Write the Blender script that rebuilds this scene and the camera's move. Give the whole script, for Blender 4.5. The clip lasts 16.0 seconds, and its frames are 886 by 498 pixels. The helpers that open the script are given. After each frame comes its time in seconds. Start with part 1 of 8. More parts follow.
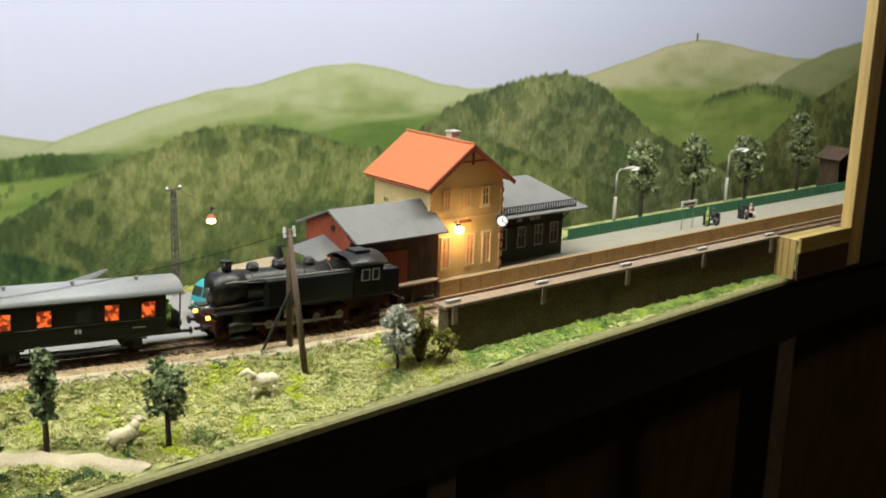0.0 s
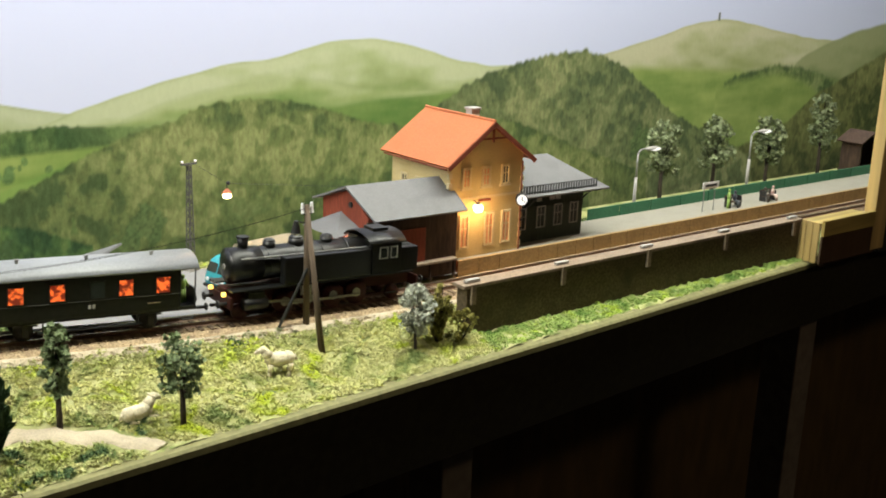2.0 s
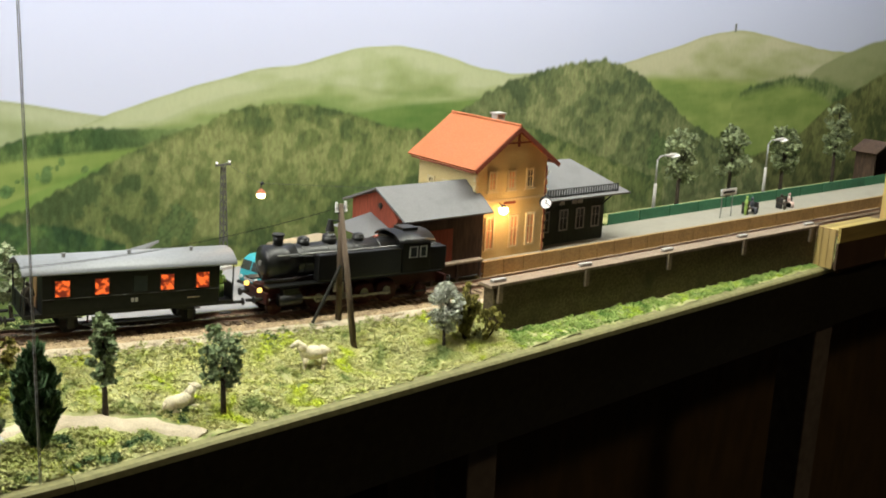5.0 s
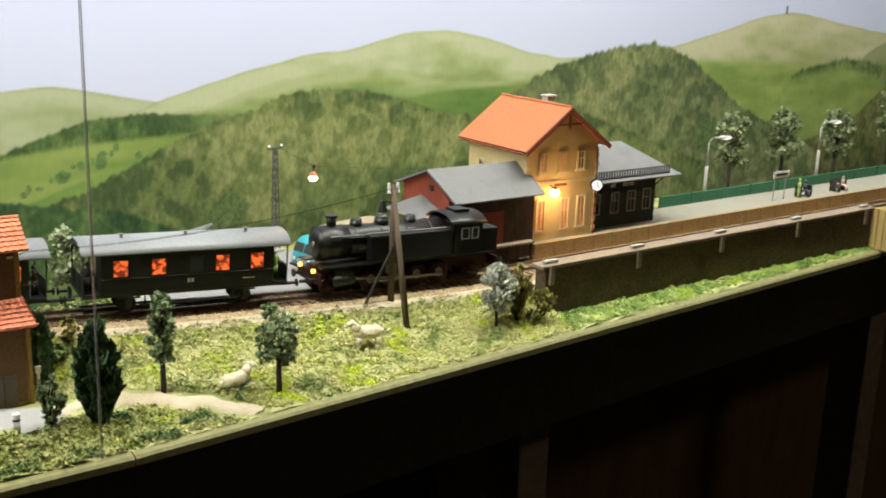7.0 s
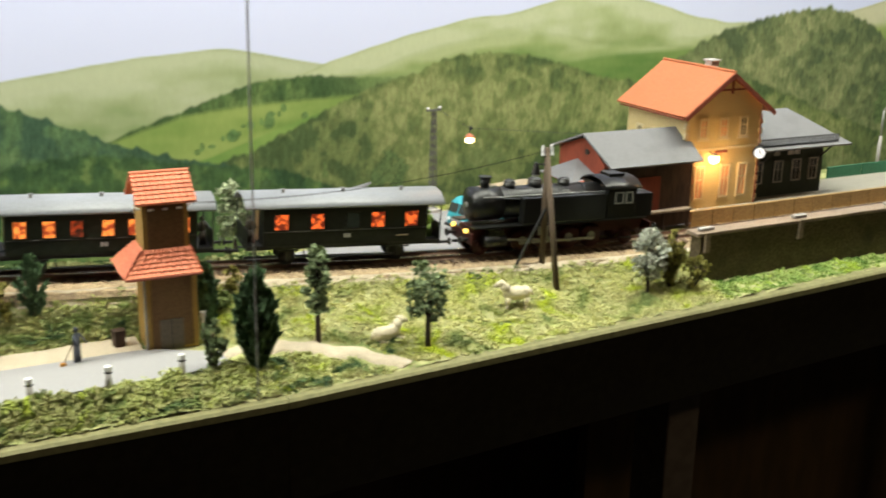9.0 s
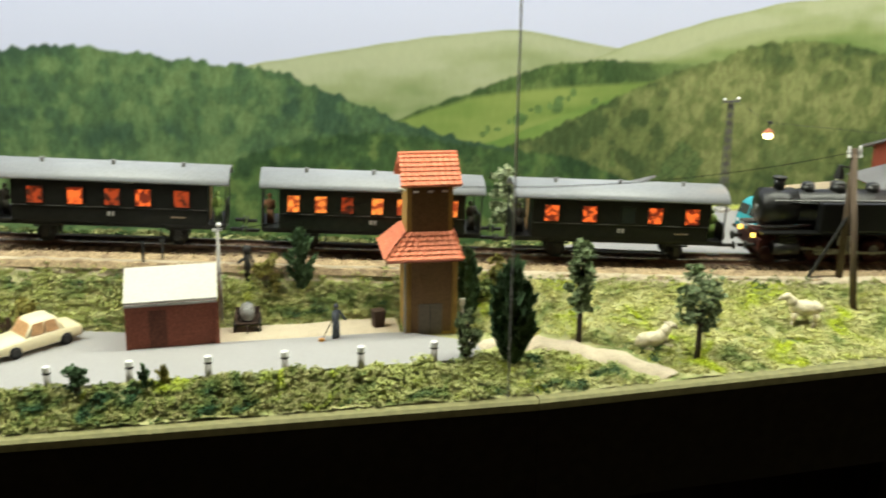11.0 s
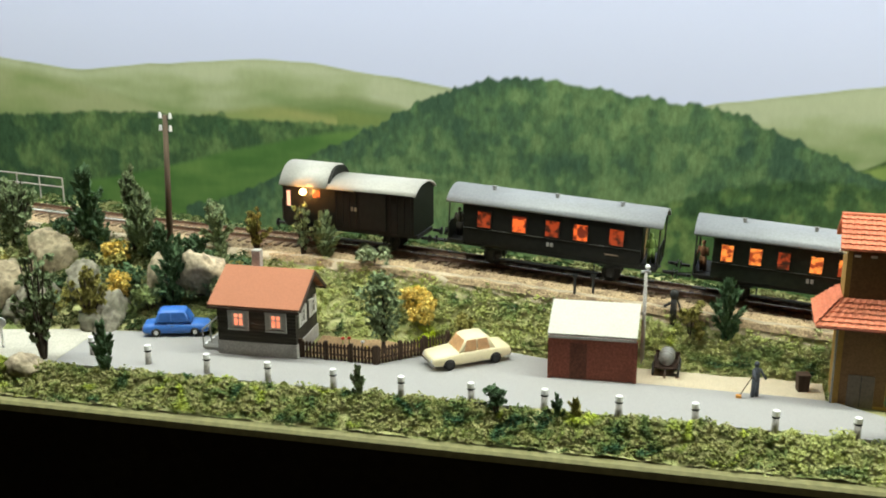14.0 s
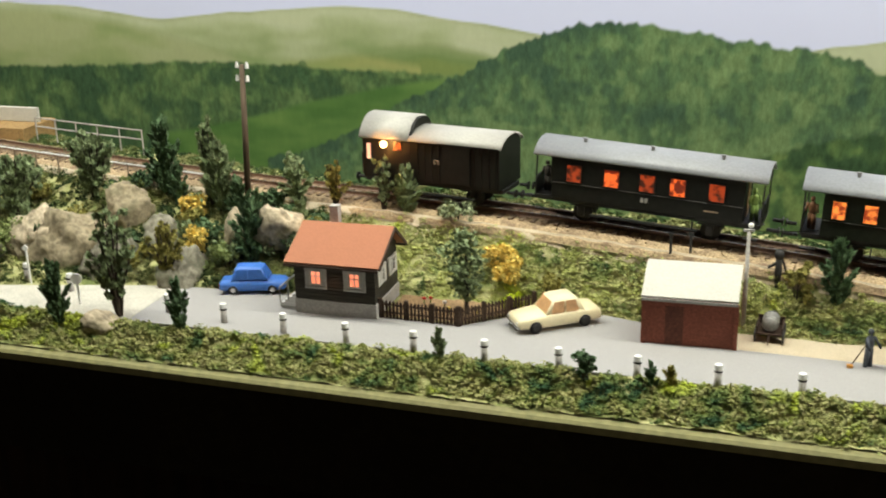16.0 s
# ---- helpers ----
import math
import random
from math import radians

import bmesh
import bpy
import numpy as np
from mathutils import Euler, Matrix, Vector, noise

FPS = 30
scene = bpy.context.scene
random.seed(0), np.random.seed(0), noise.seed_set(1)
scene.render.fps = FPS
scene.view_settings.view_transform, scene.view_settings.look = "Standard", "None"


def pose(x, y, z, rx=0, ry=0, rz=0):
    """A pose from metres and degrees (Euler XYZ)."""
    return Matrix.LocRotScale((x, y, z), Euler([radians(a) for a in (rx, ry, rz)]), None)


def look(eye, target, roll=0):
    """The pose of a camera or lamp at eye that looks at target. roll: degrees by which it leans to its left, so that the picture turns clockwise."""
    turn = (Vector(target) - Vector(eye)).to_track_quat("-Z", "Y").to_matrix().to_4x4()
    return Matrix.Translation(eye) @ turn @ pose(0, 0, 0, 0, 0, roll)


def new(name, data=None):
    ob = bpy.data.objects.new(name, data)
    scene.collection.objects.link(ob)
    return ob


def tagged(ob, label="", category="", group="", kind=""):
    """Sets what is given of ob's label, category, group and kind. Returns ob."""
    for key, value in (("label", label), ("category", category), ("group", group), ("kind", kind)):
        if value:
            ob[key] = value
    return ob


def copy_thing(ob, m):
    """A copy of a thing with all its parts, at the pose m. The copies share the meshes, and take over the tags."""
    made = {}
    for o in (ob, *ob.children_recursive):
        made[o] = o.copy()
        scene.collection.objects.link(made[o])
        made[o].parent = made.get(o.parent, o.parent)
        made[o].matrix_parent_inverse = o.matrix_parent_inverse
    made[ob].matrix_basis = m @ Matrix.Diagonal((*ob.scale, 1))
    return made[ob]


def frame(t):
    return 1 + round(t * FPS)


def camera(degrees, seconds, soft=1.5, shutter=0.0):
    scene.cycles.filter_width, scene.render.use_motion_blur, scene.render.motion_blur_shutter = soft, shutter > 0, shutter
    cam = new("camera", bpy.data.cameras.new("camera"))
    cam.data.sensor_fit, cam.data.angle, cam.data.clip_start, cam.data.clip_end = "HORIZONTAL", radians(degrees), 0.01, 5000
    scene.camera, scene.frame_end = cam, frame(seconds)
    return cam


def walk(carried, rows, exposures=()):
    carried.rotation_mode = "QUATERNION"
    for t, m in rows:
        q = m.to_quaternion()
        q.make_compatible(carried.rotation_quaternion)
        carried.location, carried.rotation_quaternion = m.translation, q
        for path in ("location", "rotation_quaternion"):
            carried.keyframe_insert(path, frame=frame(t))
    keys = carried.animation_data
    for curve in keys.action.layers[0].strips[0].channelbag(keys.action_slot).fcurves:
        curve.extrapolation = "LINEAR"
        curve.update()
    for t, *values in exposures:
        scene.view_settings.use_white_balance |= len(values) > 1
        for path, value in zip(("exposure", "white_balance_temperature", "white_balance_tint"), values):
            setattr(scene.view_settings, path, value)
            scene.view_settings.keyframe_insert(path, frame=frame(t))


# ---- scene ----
# Camera: one lens, a slow turn by hand in front of a model railway case. Seconds, x, y, z, yaw, pitch, roll.
cam = camera(43.96, 16.0, soft=1.9, shutter=0.4)
ROWS = [
    (0.0, 0.0150, 0.0422, 0.2599, -39.79, -13.86, -1.73),
    (0.5, 0.0157, 0.0458, 0.2592, -39.39, -13.66, -1.55),
    (1.0, 0.0184, 0.0474, 0.2579, -39.20, -14.40, -1.90),
    (1.5, 0.0192, 0.0551, 0.2550, -39.57, -15.13, -2.27),
    (2.0, 0.0185, 0.0569, 0.2541, -39.12, -14.86, -2.28),
    (2.5, 0.0174, 0.0549, 0.2544, -39.38, -14.47, -2.53),
    (3.0, 0.0149, 0.0504, 0.2537, -39.37, -14.53, -2.38),
    (3.5, 0.0128, 0.0500, 0.2517, -38.90, -15.02, -2.56),
    (4.0, 0.0046, 0.0467, 0.2509, -38.77, -14.35, -2.71),
    (6.3, -0.0114, 0.0515, 0.2461, -38.05, -14.39, -2.07),
    (6.5, -0.0113, 0.0501, 0.2427, -37.59, -14.34, -1.84),
    (7.0, -0.0135, 0.0507, 0.2421, -36.51, -14.72, -1.89),
    (7.5, -0.0118, 0.0515, 0.2408, -35.45, -14.92, -1.59),
    (8.0, -0.0021, 0.0475, 0.2410, -33.60, -15.24, -1.39),
    (8.5, 0.0089, 0.0368, 0.2393, -31.36, -15.50, -1.63),
    (9.0, -0.0099, 0.0382, 0.2392, -27.73, -16.56, -1.19),
    (9.2, -0.0248, 0.0426, 0.2365, -27.47, -16.41, -1.04),
    (11.3, 0.0325, 0.0648, 0.2346, -7.13, -18.33, -0.11),
    (11.5, 0.0368, 0.0650, 0.2352, -4.43, -19.22, 0.40),
    (12.0, 0.0211, 0.0607, 0.2384, 0.07, -19.39, 0.85),
    (12.5, -0.0254, 0.0593, 0.2410, 3.39, -19.23, 1.43),
    (13.0, -0.0373, 0.0676, 0.2412, 7.33, -17.94, 0.79),
    (13.5, 0.0194, 0.0751, 0.2416, 12.86, -18.35, 1.18),
    (14.0, 0.0428, 0.0628, 0.2481, 13.41, -16.62, 0.27),
    (14.5, 0.0032, 0.0727, 0.2468, 11.43, -17.54, 1.10),
    (15.0, -0.0241, 0.0706, 0.2425, 9.98, -17.56, 0.59),
    (15.5, -0.0105, 0.0749, 0.2423, 13.93, -18.14, 1.66),
    (16.0, 0.0360, 0.0957, 0.2408, 17.88, -19.10, 1.44),
]
walk(cam, [(t, pose(x, y, z, 90 + pitch, roll, yaw)) for t, x, y, z, yaw, pitch, roll in ROWS],
     [(0.0, -0.10, 6500, 10), (0.5, -0.05, 6500, 10), (1.0, -0.12, 6500, 10), (1.5, 0.08, 6500, 10), (3.0, 0.04, 6500, 10), (6.5, 0.03, 6500, 10), (7.0, 0.07, 6500, 10), (8.5, 0.10, 6500, 10), (9.2, 0.12, 6500, 9), (11.3, 0.04, 6600, 4), (12.0, 0.16, 6500, 3), (13.0, 0.20, 6350, 3), (13.5, 0.04, 6250, 3), (14.0, -0.04, 6250, 4), (14.5, -0.12, 6450, 9), (16.0, -0.09, 6600, 10)])

# ---- world and lights ----
LAMP_WATTS = 24.8
WARM = (1.0, 0.42, 0.10)
world = bpy.data.worlds.new("dark_room")
scene.world = world
world.use_nodes = True
world.node_tree.nodes["Background"].inputs["Color"].default_value = (1.0, 0.8, 0.6, 1)
world.node_tree.nodes["Background"].inputs["Strength"].default_value = 0.006


def lamp(name, kind, place, watts, color=(1, 1, 1), size=0.01, target=None, size_y=None):
    data = bpy.data.lights.new(name, kind)
    data.energy, data.color = watts, color
    ob = new(name, data)
    ob.matrix_world = look(place, target) if target else Matrix.Translation(place)
    if kind == "AREA":
        data.shape, data.size, data.size_y = "RECTANGLE", size, size_y or size
    else:
        data.shadow_soft_size = size
    return ob


# the tube behind the top board of the display case
lamp("case_tube_light", "AREA", (0.43, 0.620, 0.66), LAMP_WATTS, (0.97, 0.975, 0.84), 2.60, (0.43, 0.80, 0.0), 0.10)


# dim unseen ceiling lamp behind the viewer, added to brighten the case front
lamp("room_ceiling_light", "AREA", (1.6, -1.05, 1.56), 5.0, (1.0, 0.72, 0.42), 0.5, (0.9, 0.2, -0.4), 0.2)


# ---- mesh helpers ----
def thing(name, place=(0, 0, 0), turn=0.0, label="", category="", group="", kind=""):
    """An Empty at the base of a thing, which parents its parts."""
    ob = new(name)
    ob.empty_display_size = 0.005
    ob.matrix_world = place if isinstance(place, Matrix) else pose(*place, 0, 0, turn)
    return tagged(ob, label, category, group, kind)


def link_mesh(name, bm, material, smooth=False):
    data = bpy.data.meshes.new(name)
    bmesh.ops.recalc_face_normals(bm, faces=bm.faces)
    for f in bm.faces:
        f.smooth = smooth
    bm.to_mesh(data)
    bm.free()
    data.materials.append(material)
    return new(name, data)


def part(name, bm, material, parent, label="", smooth=False):
    """One mesh under a thing or under a part, in the coordinates of the thing."""
    ob = link_mesh(name, bm, material, smooth)
    ob.parent = parent
    if label:
        ob["label"] = label
    return ob


def solid(name, bm, material, label, category, group="", kind="", smooth=False):
    return tagged(link_mesh(name, bm, material, smooth), label, category, group, kind)


def share(name, data, parent, m):
    """One more piece on mesh data that others use too."""
    ob = new(name, data)
    ob.parent = parent
    ob.matrix_basis = m
    return ob


def box(x0, x1, y0, y1, z0, z1, bevel=0.0, bm=None, m=None):
    bm = bm or bmesh.new()
    made = bmesh.ops.create_cube(bm, size=1)["verts"]
    for v in made:
        v.co = Vector(((x0 + x1) / 2 + v.co.x * (x1 - x0), (y0 + y1) / 2 + v.co.y * (y1 - y0), (z0 + z1) / 2 + v.co.z * (z1 - z0)))
        if m:
            v.co = m @ v.co
    if bevel:
        edges = {e for v in made for e in v.link_edges}
        bmesh.ops.bevel(bm, geom=list(edges), offset=bevel, segments=2, affect="EDGES", profile=0.6)
    return bm


def rod(a, b, r0, r1=None, n=10, bm=None):
    """A round bar from a to b, with closed ends."""
    bm = bm or bmesh.new()
    a, b = Vector(a), Vector(b)
    m = Matrix.Translation((a + b) / 2) @ (b - a).to_track_quat("Z", "Y").to_matrix().to_4x4()
    bmesh.ops.create_cone(bm, cap_ends=True, segments=n, radius1=r0, radius2=r0 if r1 is None else r1, depth=(b - a).length, matrix=m)
    return bm


def ball(c, r, sub=2, scale=(1, 1, 1), bm=None, rough=0.0, seed=0):
    bm = bm or bmesh.new()
    made = bmesh.ops.create_icosphere(bm, subdivisions=sub, radius=1.0)["verts"]
    for v in made:
        k = 1 + rough * noise.noise(v.co * 1.7 + Vector((seed * 3.1, seed, 0)))
        v.co = Vector((c[0] + v.co.x * r * scale[0] * k, c[1] + v.co.y * r * scale[1] * k, c[2] + v.co.z * r * scale[2] * k))
    return bm


def prism(outline, axis, lo, hi, bm=None):
    """An outline drawn out along an axis: for axis x the outline is (y, z), for y (x, z), for z (x, y)."""
    bm = bm or bmesh.new()

    def at(p, k):
        return {"x": (k, p[0], p[1]), "y": (p[0], k, p[1]), "z": (p[0], p[1], k)}[axis]

    a, b = [bm.verts.new(at(p, lo)) for p in outline], [bm.verts.new(at(p, hi)) for p in outline]
    bm.faces.new(a)
    bm.faces.new(b)
    for i in range(len(outline)):
        j = (i + 1) % len(outline)
        bm.faces.new((a[i], a[j], b[j], b[i]))
    return bm


def slab(a, b, c, d, thick, bm=None):
    """A plate with the corners a, b, c, d on its upper side."""
    bm = bm or bmesh.new()
    a, b, c, d = (Vector(p) for p in (a, b, c, d))
    n = (b - a).cross(d - a).normalized() * thick
    if n.z < 0:
        n = -n
    up = [bm.verts.new(p) for p in (a, b, c, d)]
    low = [bm.verts.new(p - n) for p in (a, b, c, d)]
    bm.faces.new(up)
    bm.faces.new(low)
    for i in range(4):
        bm.faces.new((up[i], up[(i + 1) % 4], low[(i + 1) % 4], low[i]))
    return bm


def step(x, a, b):
    """Smooth rise from 0 at a to 1 at b."""
    t = min(1.0, max(0.0, (x - a) / (b - a)))
    return t * t * (3 - 2 * t)


def along(x, knots):
    """Straight lines from knot to knot."""
    return float(np.interp(x, [k[0] for k in knots], [k[1] for k in knots]))


# ---- materials ----
def surface(name, color, rough=0.7, vary=0.18, grain=900.0, wear=60.0, bump=0.25, metal=0.0, dirt=None, stretch=(1, 1, 1), gloss=0.35, islands=0.0):
    """A painted or natural surface: fine grain, larger patches of wear, and relief."""
    mat = bpy.data.materials.new(name)
    mat.use_nodes = True
    t = mat.node_tree
    shader = t.nodes["Principled BSDF"]
    shader.inputs["Roughness"].default_value, shader.inputs["Metallic"].default_value = rough, metal
    shader.inputs["Specular IOR Level"].default_value = gloss
    where = t.nodes.new("ShaderNodeTexCoord")
    map_ = t.nodes.new("ShaderNodeMapping")
    map_.inputs["Scale"].default_value = stretch
    t.links.new(where.outputs["Object"], map_.inputs["Vector"])
    fine, broad = t.nodes.new("ShaderNodeTexNoise"), t.nodes.new("ShaderNodeTexNoise")
    fine.inputs["Scale"].default_value, fine.inputs["Detail"].default_value = grain, 3
    broad.inputs["Scale"].default_value, broad.inputs["Detail"].default_value = wear, 4
    for n in (fine, broad):
        t.links.new(map_.outputs["Vector"], n.inputs["Vector"])
    dark = dirt or tuple(c * 0.55 for c in color)
    mix1, mix2 = t.nodes.new("ShaderNodeMix"), t.nodes.new("ShaderNodeMix")
    for m in (mix1, mix2):
        m.data_type = "RGBA"
    light = tuple(min(1.0, c * (1 + vary)) for c in color)
    low = tuple(c * (1 - vary) for c in color)
    ramp = t.nodes.new("ShaderNodeMapRange")
    ramp.inputs["From Min"].default_value, ramp.inputs["From Max"].default_value = 0.35, 0.65
    t.links.new(fine.outputs["Fac"], ramp.inputs["Value"])
    mix1.inputs["A"].default_value, mix1.inputs["B"].default_value = (*low, 1), (*light, 1)
    t.links.new(ramp.outputs["Result"], mix1.inputs["Factor"])
    patch = t.nodes.new("ShaderNodeMapRange")
    patch.inputs["From Min"].default_value, patch.inputs["From Max"].default_value = 0.48, 0.75
    patch.inputs["To Max"].default_value = min(1.0, vary * 3)
    t.links.new(broad.outputs["Fac"], patch.inputs["Value"])
    t.links.new(mix1.outputs["Result"], mix2.inputs["A"])
    mix2.inputs["B"].default_value = (*dark, 1)
    t.links.new(patch.outputs["Result"], mix2.inputs["Factor"])
    last = mix2.outputs["Result"]
    if islands:
        info, geo = t.nodes.new("ShaderNodeObjectInfo"), t.nodes.new("ShaderNodeNewGeometry")
        add = t.nodes.new("ShaderNodeMath")
        add.operation = "ADD"
        t.links.new(info.outputs["Random"], add.inputs[0])
        t.links.new(geo.outputs["Random Per Island"], add.inputs[1])
        frac = t.nodes.new("ShaderNodeMath")
        frac.operation = "FRACT"
        t.links.new(add.outputs[0], frac.inputs[0])
        hsv, span = t.nodes.new("ShaderNodeHueSaturation"), t.nodes.new("ShaderNodeMapRange")
        span.inputs["To Min"].default_value, span.inputs["To Max"].default_value = 1 - islands, 1 + islands
        t.links.new(frac.outputs[0], span.inputs["Value"])
        t.links.new(span.outputs["Result"], hsv.inputs["Value"])
        t.links.new(last, hsv.inputs["Color"])
        last = hsv.outputs["Color"]
    t.links.new(last, shader.inputs["Base Color"])
    if bump:
        b = t.nodes.new("ShaderNodeBump")
        b.inputs["Strength"].default_value, b.inputs["Distance"].default_value = bump, 0.0006
        t.links.new(fine.outputs["Fac"], b.inputs["Height"])
        t.links.new(b.outputs["Normal"], shader.inputs["Normal"])
    return mat


def glowing(name, color, strength, dim=(0.25, 0.03, 0.01), scale=160.0, low=0.35, high=0.6):
    """A lit window: light behind a pane, with the dim shapes of the inside before it."""
    mat = bpy.data.materials.new(name)
    mat.use_nodes = True
    t = mat.node_tree
    shader = t.nodes["Principled BSDF"]
    shader.inputs["Base Color"].default_value = (0.05, 0.04, 0.03, 1)
    shader.inputs["Roughness"].default_value = 0.25
    where, n, mix = t.nodes.new("ShaderNodeTexCoord"), t.nodes.new("ShaderNodeTexNoise"), t.nodes.new("ShaderNodeMix")
    info, add = t.nodes.new("ShaderNodeObjectInfo"), t.nodes.new("ShaderNodeVectorMath")
    t.links.new(where.outputs["Object"], add.inputs[0])
    t.links.new(info.outputs["Random"], add.inputs[1])
    mix.data_type = "RGBA"
    n.inputs["Scale"].default_value = scale
    t.links.new(add.outputs[0], n.inputs["Vector"])
    span = t.nodes.new("ShaderNodeMapRange")
    span.inputs["From Min"].default_value, span.inputs["From Max"].default_value = low, high
    t.links.new(n.outputs["Fac"], span.inputs["Value"])
    t.links.new(span.outputs["Result"], mix.inputs["Factor"])
    mix.inputs["A"].default_value, mix.inputs["B"].default_value = (*dim, 1), (*color, 1)
    t.links.new(mix.outputs["Result"], shader.inputs["Emission Color"])
    shader.inputs["Emission Strength"].default_value = strength
    return mat


def patchy(name, stops, scale=46.0, islands=0.22, bump=0.6):
    """Scenic foam that changes colour from patch to patch, each flake a little different."""
    mat = bpy.data.materials.new(name)
    mat.use_nodes = True
    t = mat.node_tree
    shader = t.nodes["Principled BSDF"]
    shader.inputs["Roughness"].default_value, shader.inputs["Specular IOR Level"].default_value = 0.95, 0.1
    where, geo = t.nodes.new("ShaderNodeTexCoord"), t.nodes.new("ShaderNodeNewGeometry")
    broad, fine = t.nodes.new("ShaderNodeTexNoise"), t.nodes.new("ShaderNodeTexNoise")
    broad.inputs["Scale"].default_value, broad.inputs["Detail"].default_value, broad.inputs["Roughness"].default_value = scale, 2.5, 0.5
    broad.inputs["Distortion"].default_value = 0.6
    fine.inputs["Scale"].default_value, fine.inputs["Detail"].default_value = 700, 2
    for n in (broad, fine):
        t.links.new(where.outputs["Object"], n.inputs["Vector"])
    ramp = t.nodes.new("ShaderNodeValToRGB")
    while len(ramp.color_ramp.elements) < len(stops):
        ramp.color_ramp.elements.new(0.5)
    for e, (at, color) in zip(ramp.color_ramp.elements, stops):
        e.position, e.color = at, (*color, 1)
    t.links.new(broad.outputs["Fac"], ramp.inputs["Fac"])
    hsv, span = t.nodes.new("ShaderNodeHueSaturation"), t.nodes.new("ShaderNodeMapRange")
    span.inputs["To Min"].default_value, span.inputs["To Max"].default_value = 1 - islands, 1 + islands
    t.links.new(geo.outputs["Random Per Island"], span.inputs["Value"])
    t.links.new(span.outputs["Result"], hsv.inputs["Value"])
    t.links.new(ramp.outputs["Color"], hsv.inputs["Color"])
    t.links.new(hsv.outputs["Color"], shader.inputs["Base Color"])
    b = t.nodes.new("ShaderNodeBump")
    b.inputs["Strength"].default_value, b.inputs["Distance"].default_value = bump, 0.0008
    t.links.new(fine.outputs["Fac"], b.inputs["Height"])
    t.links.new(b.outputs["Normal"], shader.inputs["Normal"])
    return mat


M = {}
M["meadow_cover"] = patchy("meadow_foam", ((0.31, (0.27, 0.34, 0.13)), (0.40, (0.50, 0.53, 0.21)), (0.46, (0.66, 0.65, 0.33)), (0.54, (0.64, 0.63, 0.275)), (0.60, (0.54, 0.58, 0.18)), (0.69, (0.62, 0.70, 0.08))), 40, 0.06)
M["bank_cover"] = patchy("bank_foam", ((0.33, (0.055, 0.12, 0.06)), (0.41, (0.15, 0.20, 0.065)), (0.48, (0.30, 0.32, 0.115)), (0.54, (0.38, 0.37, 0.17)), (0.59, (0.24, 0.28, 0.095)), (0.68, (0.48, 0.55, 0.09))), 54, 0.08)
M["slope_cover"] = patchy("slope_foam", ((0.33, (0.09, 0.15, 0.07)), (0.41, (0.28, 0.34, 0.12)), (0.48, (0.54, 0.54, 0.25)), (0.55, (0.39, 0.43, 0.145)), (0.60, (0.48, 0.50, 0.20)), (0.68, (0.50, 0.57, 0.11))), 50, 0.07)
M["thicket_cover"] = patchy("thicket_foam", ((0.34, (0.035, 0.060, 0.024)), (0.44, (0.085, 0.11, 0.038)), (0.52, (0.20, 0.20, 0.085)), (0.58, (0.13, 0.15, 0.05)), (0.66, (0.30, 0.33, 0.10))), 60, 0.16)
M["wall_grass"] = patchy("bright_grass_foam", ((0.34, (0.16, 0.28, 0.07)), (0.48, (0.32, 0.44, 0.13)), (0.56, (0.40, 0.50, 0.17)), (0.64, (0.46, 0.60, 0.09))), 50, 0.14)
M["verge_cover"] = patchy("verge_foam", ((0.35, (0.045, 0.085, 0.035)), (0.48, (0.10, 0.14, 0.05)), (0.58, (0.20, 0.21, 0.09))), 46, 0.15)
M["turf"] = patchy("turf", ((0.34, (0.18, 0.22, 0.08)), (0.45, (0.36, 0.38, 0.16)), (0.55, (0.48, 0.47, 0.24)), (0.66, (0.42, 0.44, 0.17))), 44, 0.0, 0.9)
M["sand"] = surface("sand", (0.60, 0.515, 0.385), 0.95, 0.16, 1500, 70, 0.6, dirt=(0.50, 0.42, 0.28), gloss=0.1)
M["asphalt"] = surface("asphalt_card", (0.345, 0.338, 0.340), 0.85, 0.07, 1800, 26, 0.3, dirt=(0.30, 0.29, 0.285), gloss=0.2)
M["yard"] = surface("yard_asphalt", (0.245, 0.24, 0.245), 0.85, 0.08, 1600, 22, 0.3, dirt=(0.17, 0.17, 0.18), gloss=0.25)
M["paving"] = surface("pale_paving", (0.52, 0.50, 0.44), 0.9, 0.15, 900, 60, 0.7, gloss=0.15)
M["ballast"] = surface("ballast", (0.40, 0.30, 0.185), 0.95, 0.45, 900, 120, 1.0, dirt=(0.16, 0.11, 0.08), gloss=0.1)
M["sleeper"] = surface("sleeper_wood", (0.19, 0.135, 0.088), 0.85, 0.3, 900, 120, 0.5, islands=0.35)
M["rail"] = surface("rail_steel", (0.20, 0.12, 0.08), 0.5, 0.25, 700, 90, 0.2, metal=0.3)
M["railtop"] = surface("polished_rail", (0.55, 0.50, 0.46), 0.25, 0.1, 700, 90, 0.05, metal=0.9)
M["fascia"] = surface("dark_fascia", (0.019, 0.017, 0.010), 0.7, 0.3, 160, 12, 0.1)
M["ledge"] = surface("olive_ledge", (0.225, 0.215, 0.095), 0.6, 0.15, 220, 14, 0.15, dirt=(0.21, 0.19, 0.10))
M["board"] = surface("brown_board", (0.085, 0.05, 0.028), 0.7, 0.2, 60, 8, 0.1, stretch=(1, 1, 0.1))
M["under_panel"] = surface("dim_brown_panel", (0.085, 0.056, 0.022), 0.75, 0.2, 60, 8, 0.1, stretch=(1, 1, 0.3))
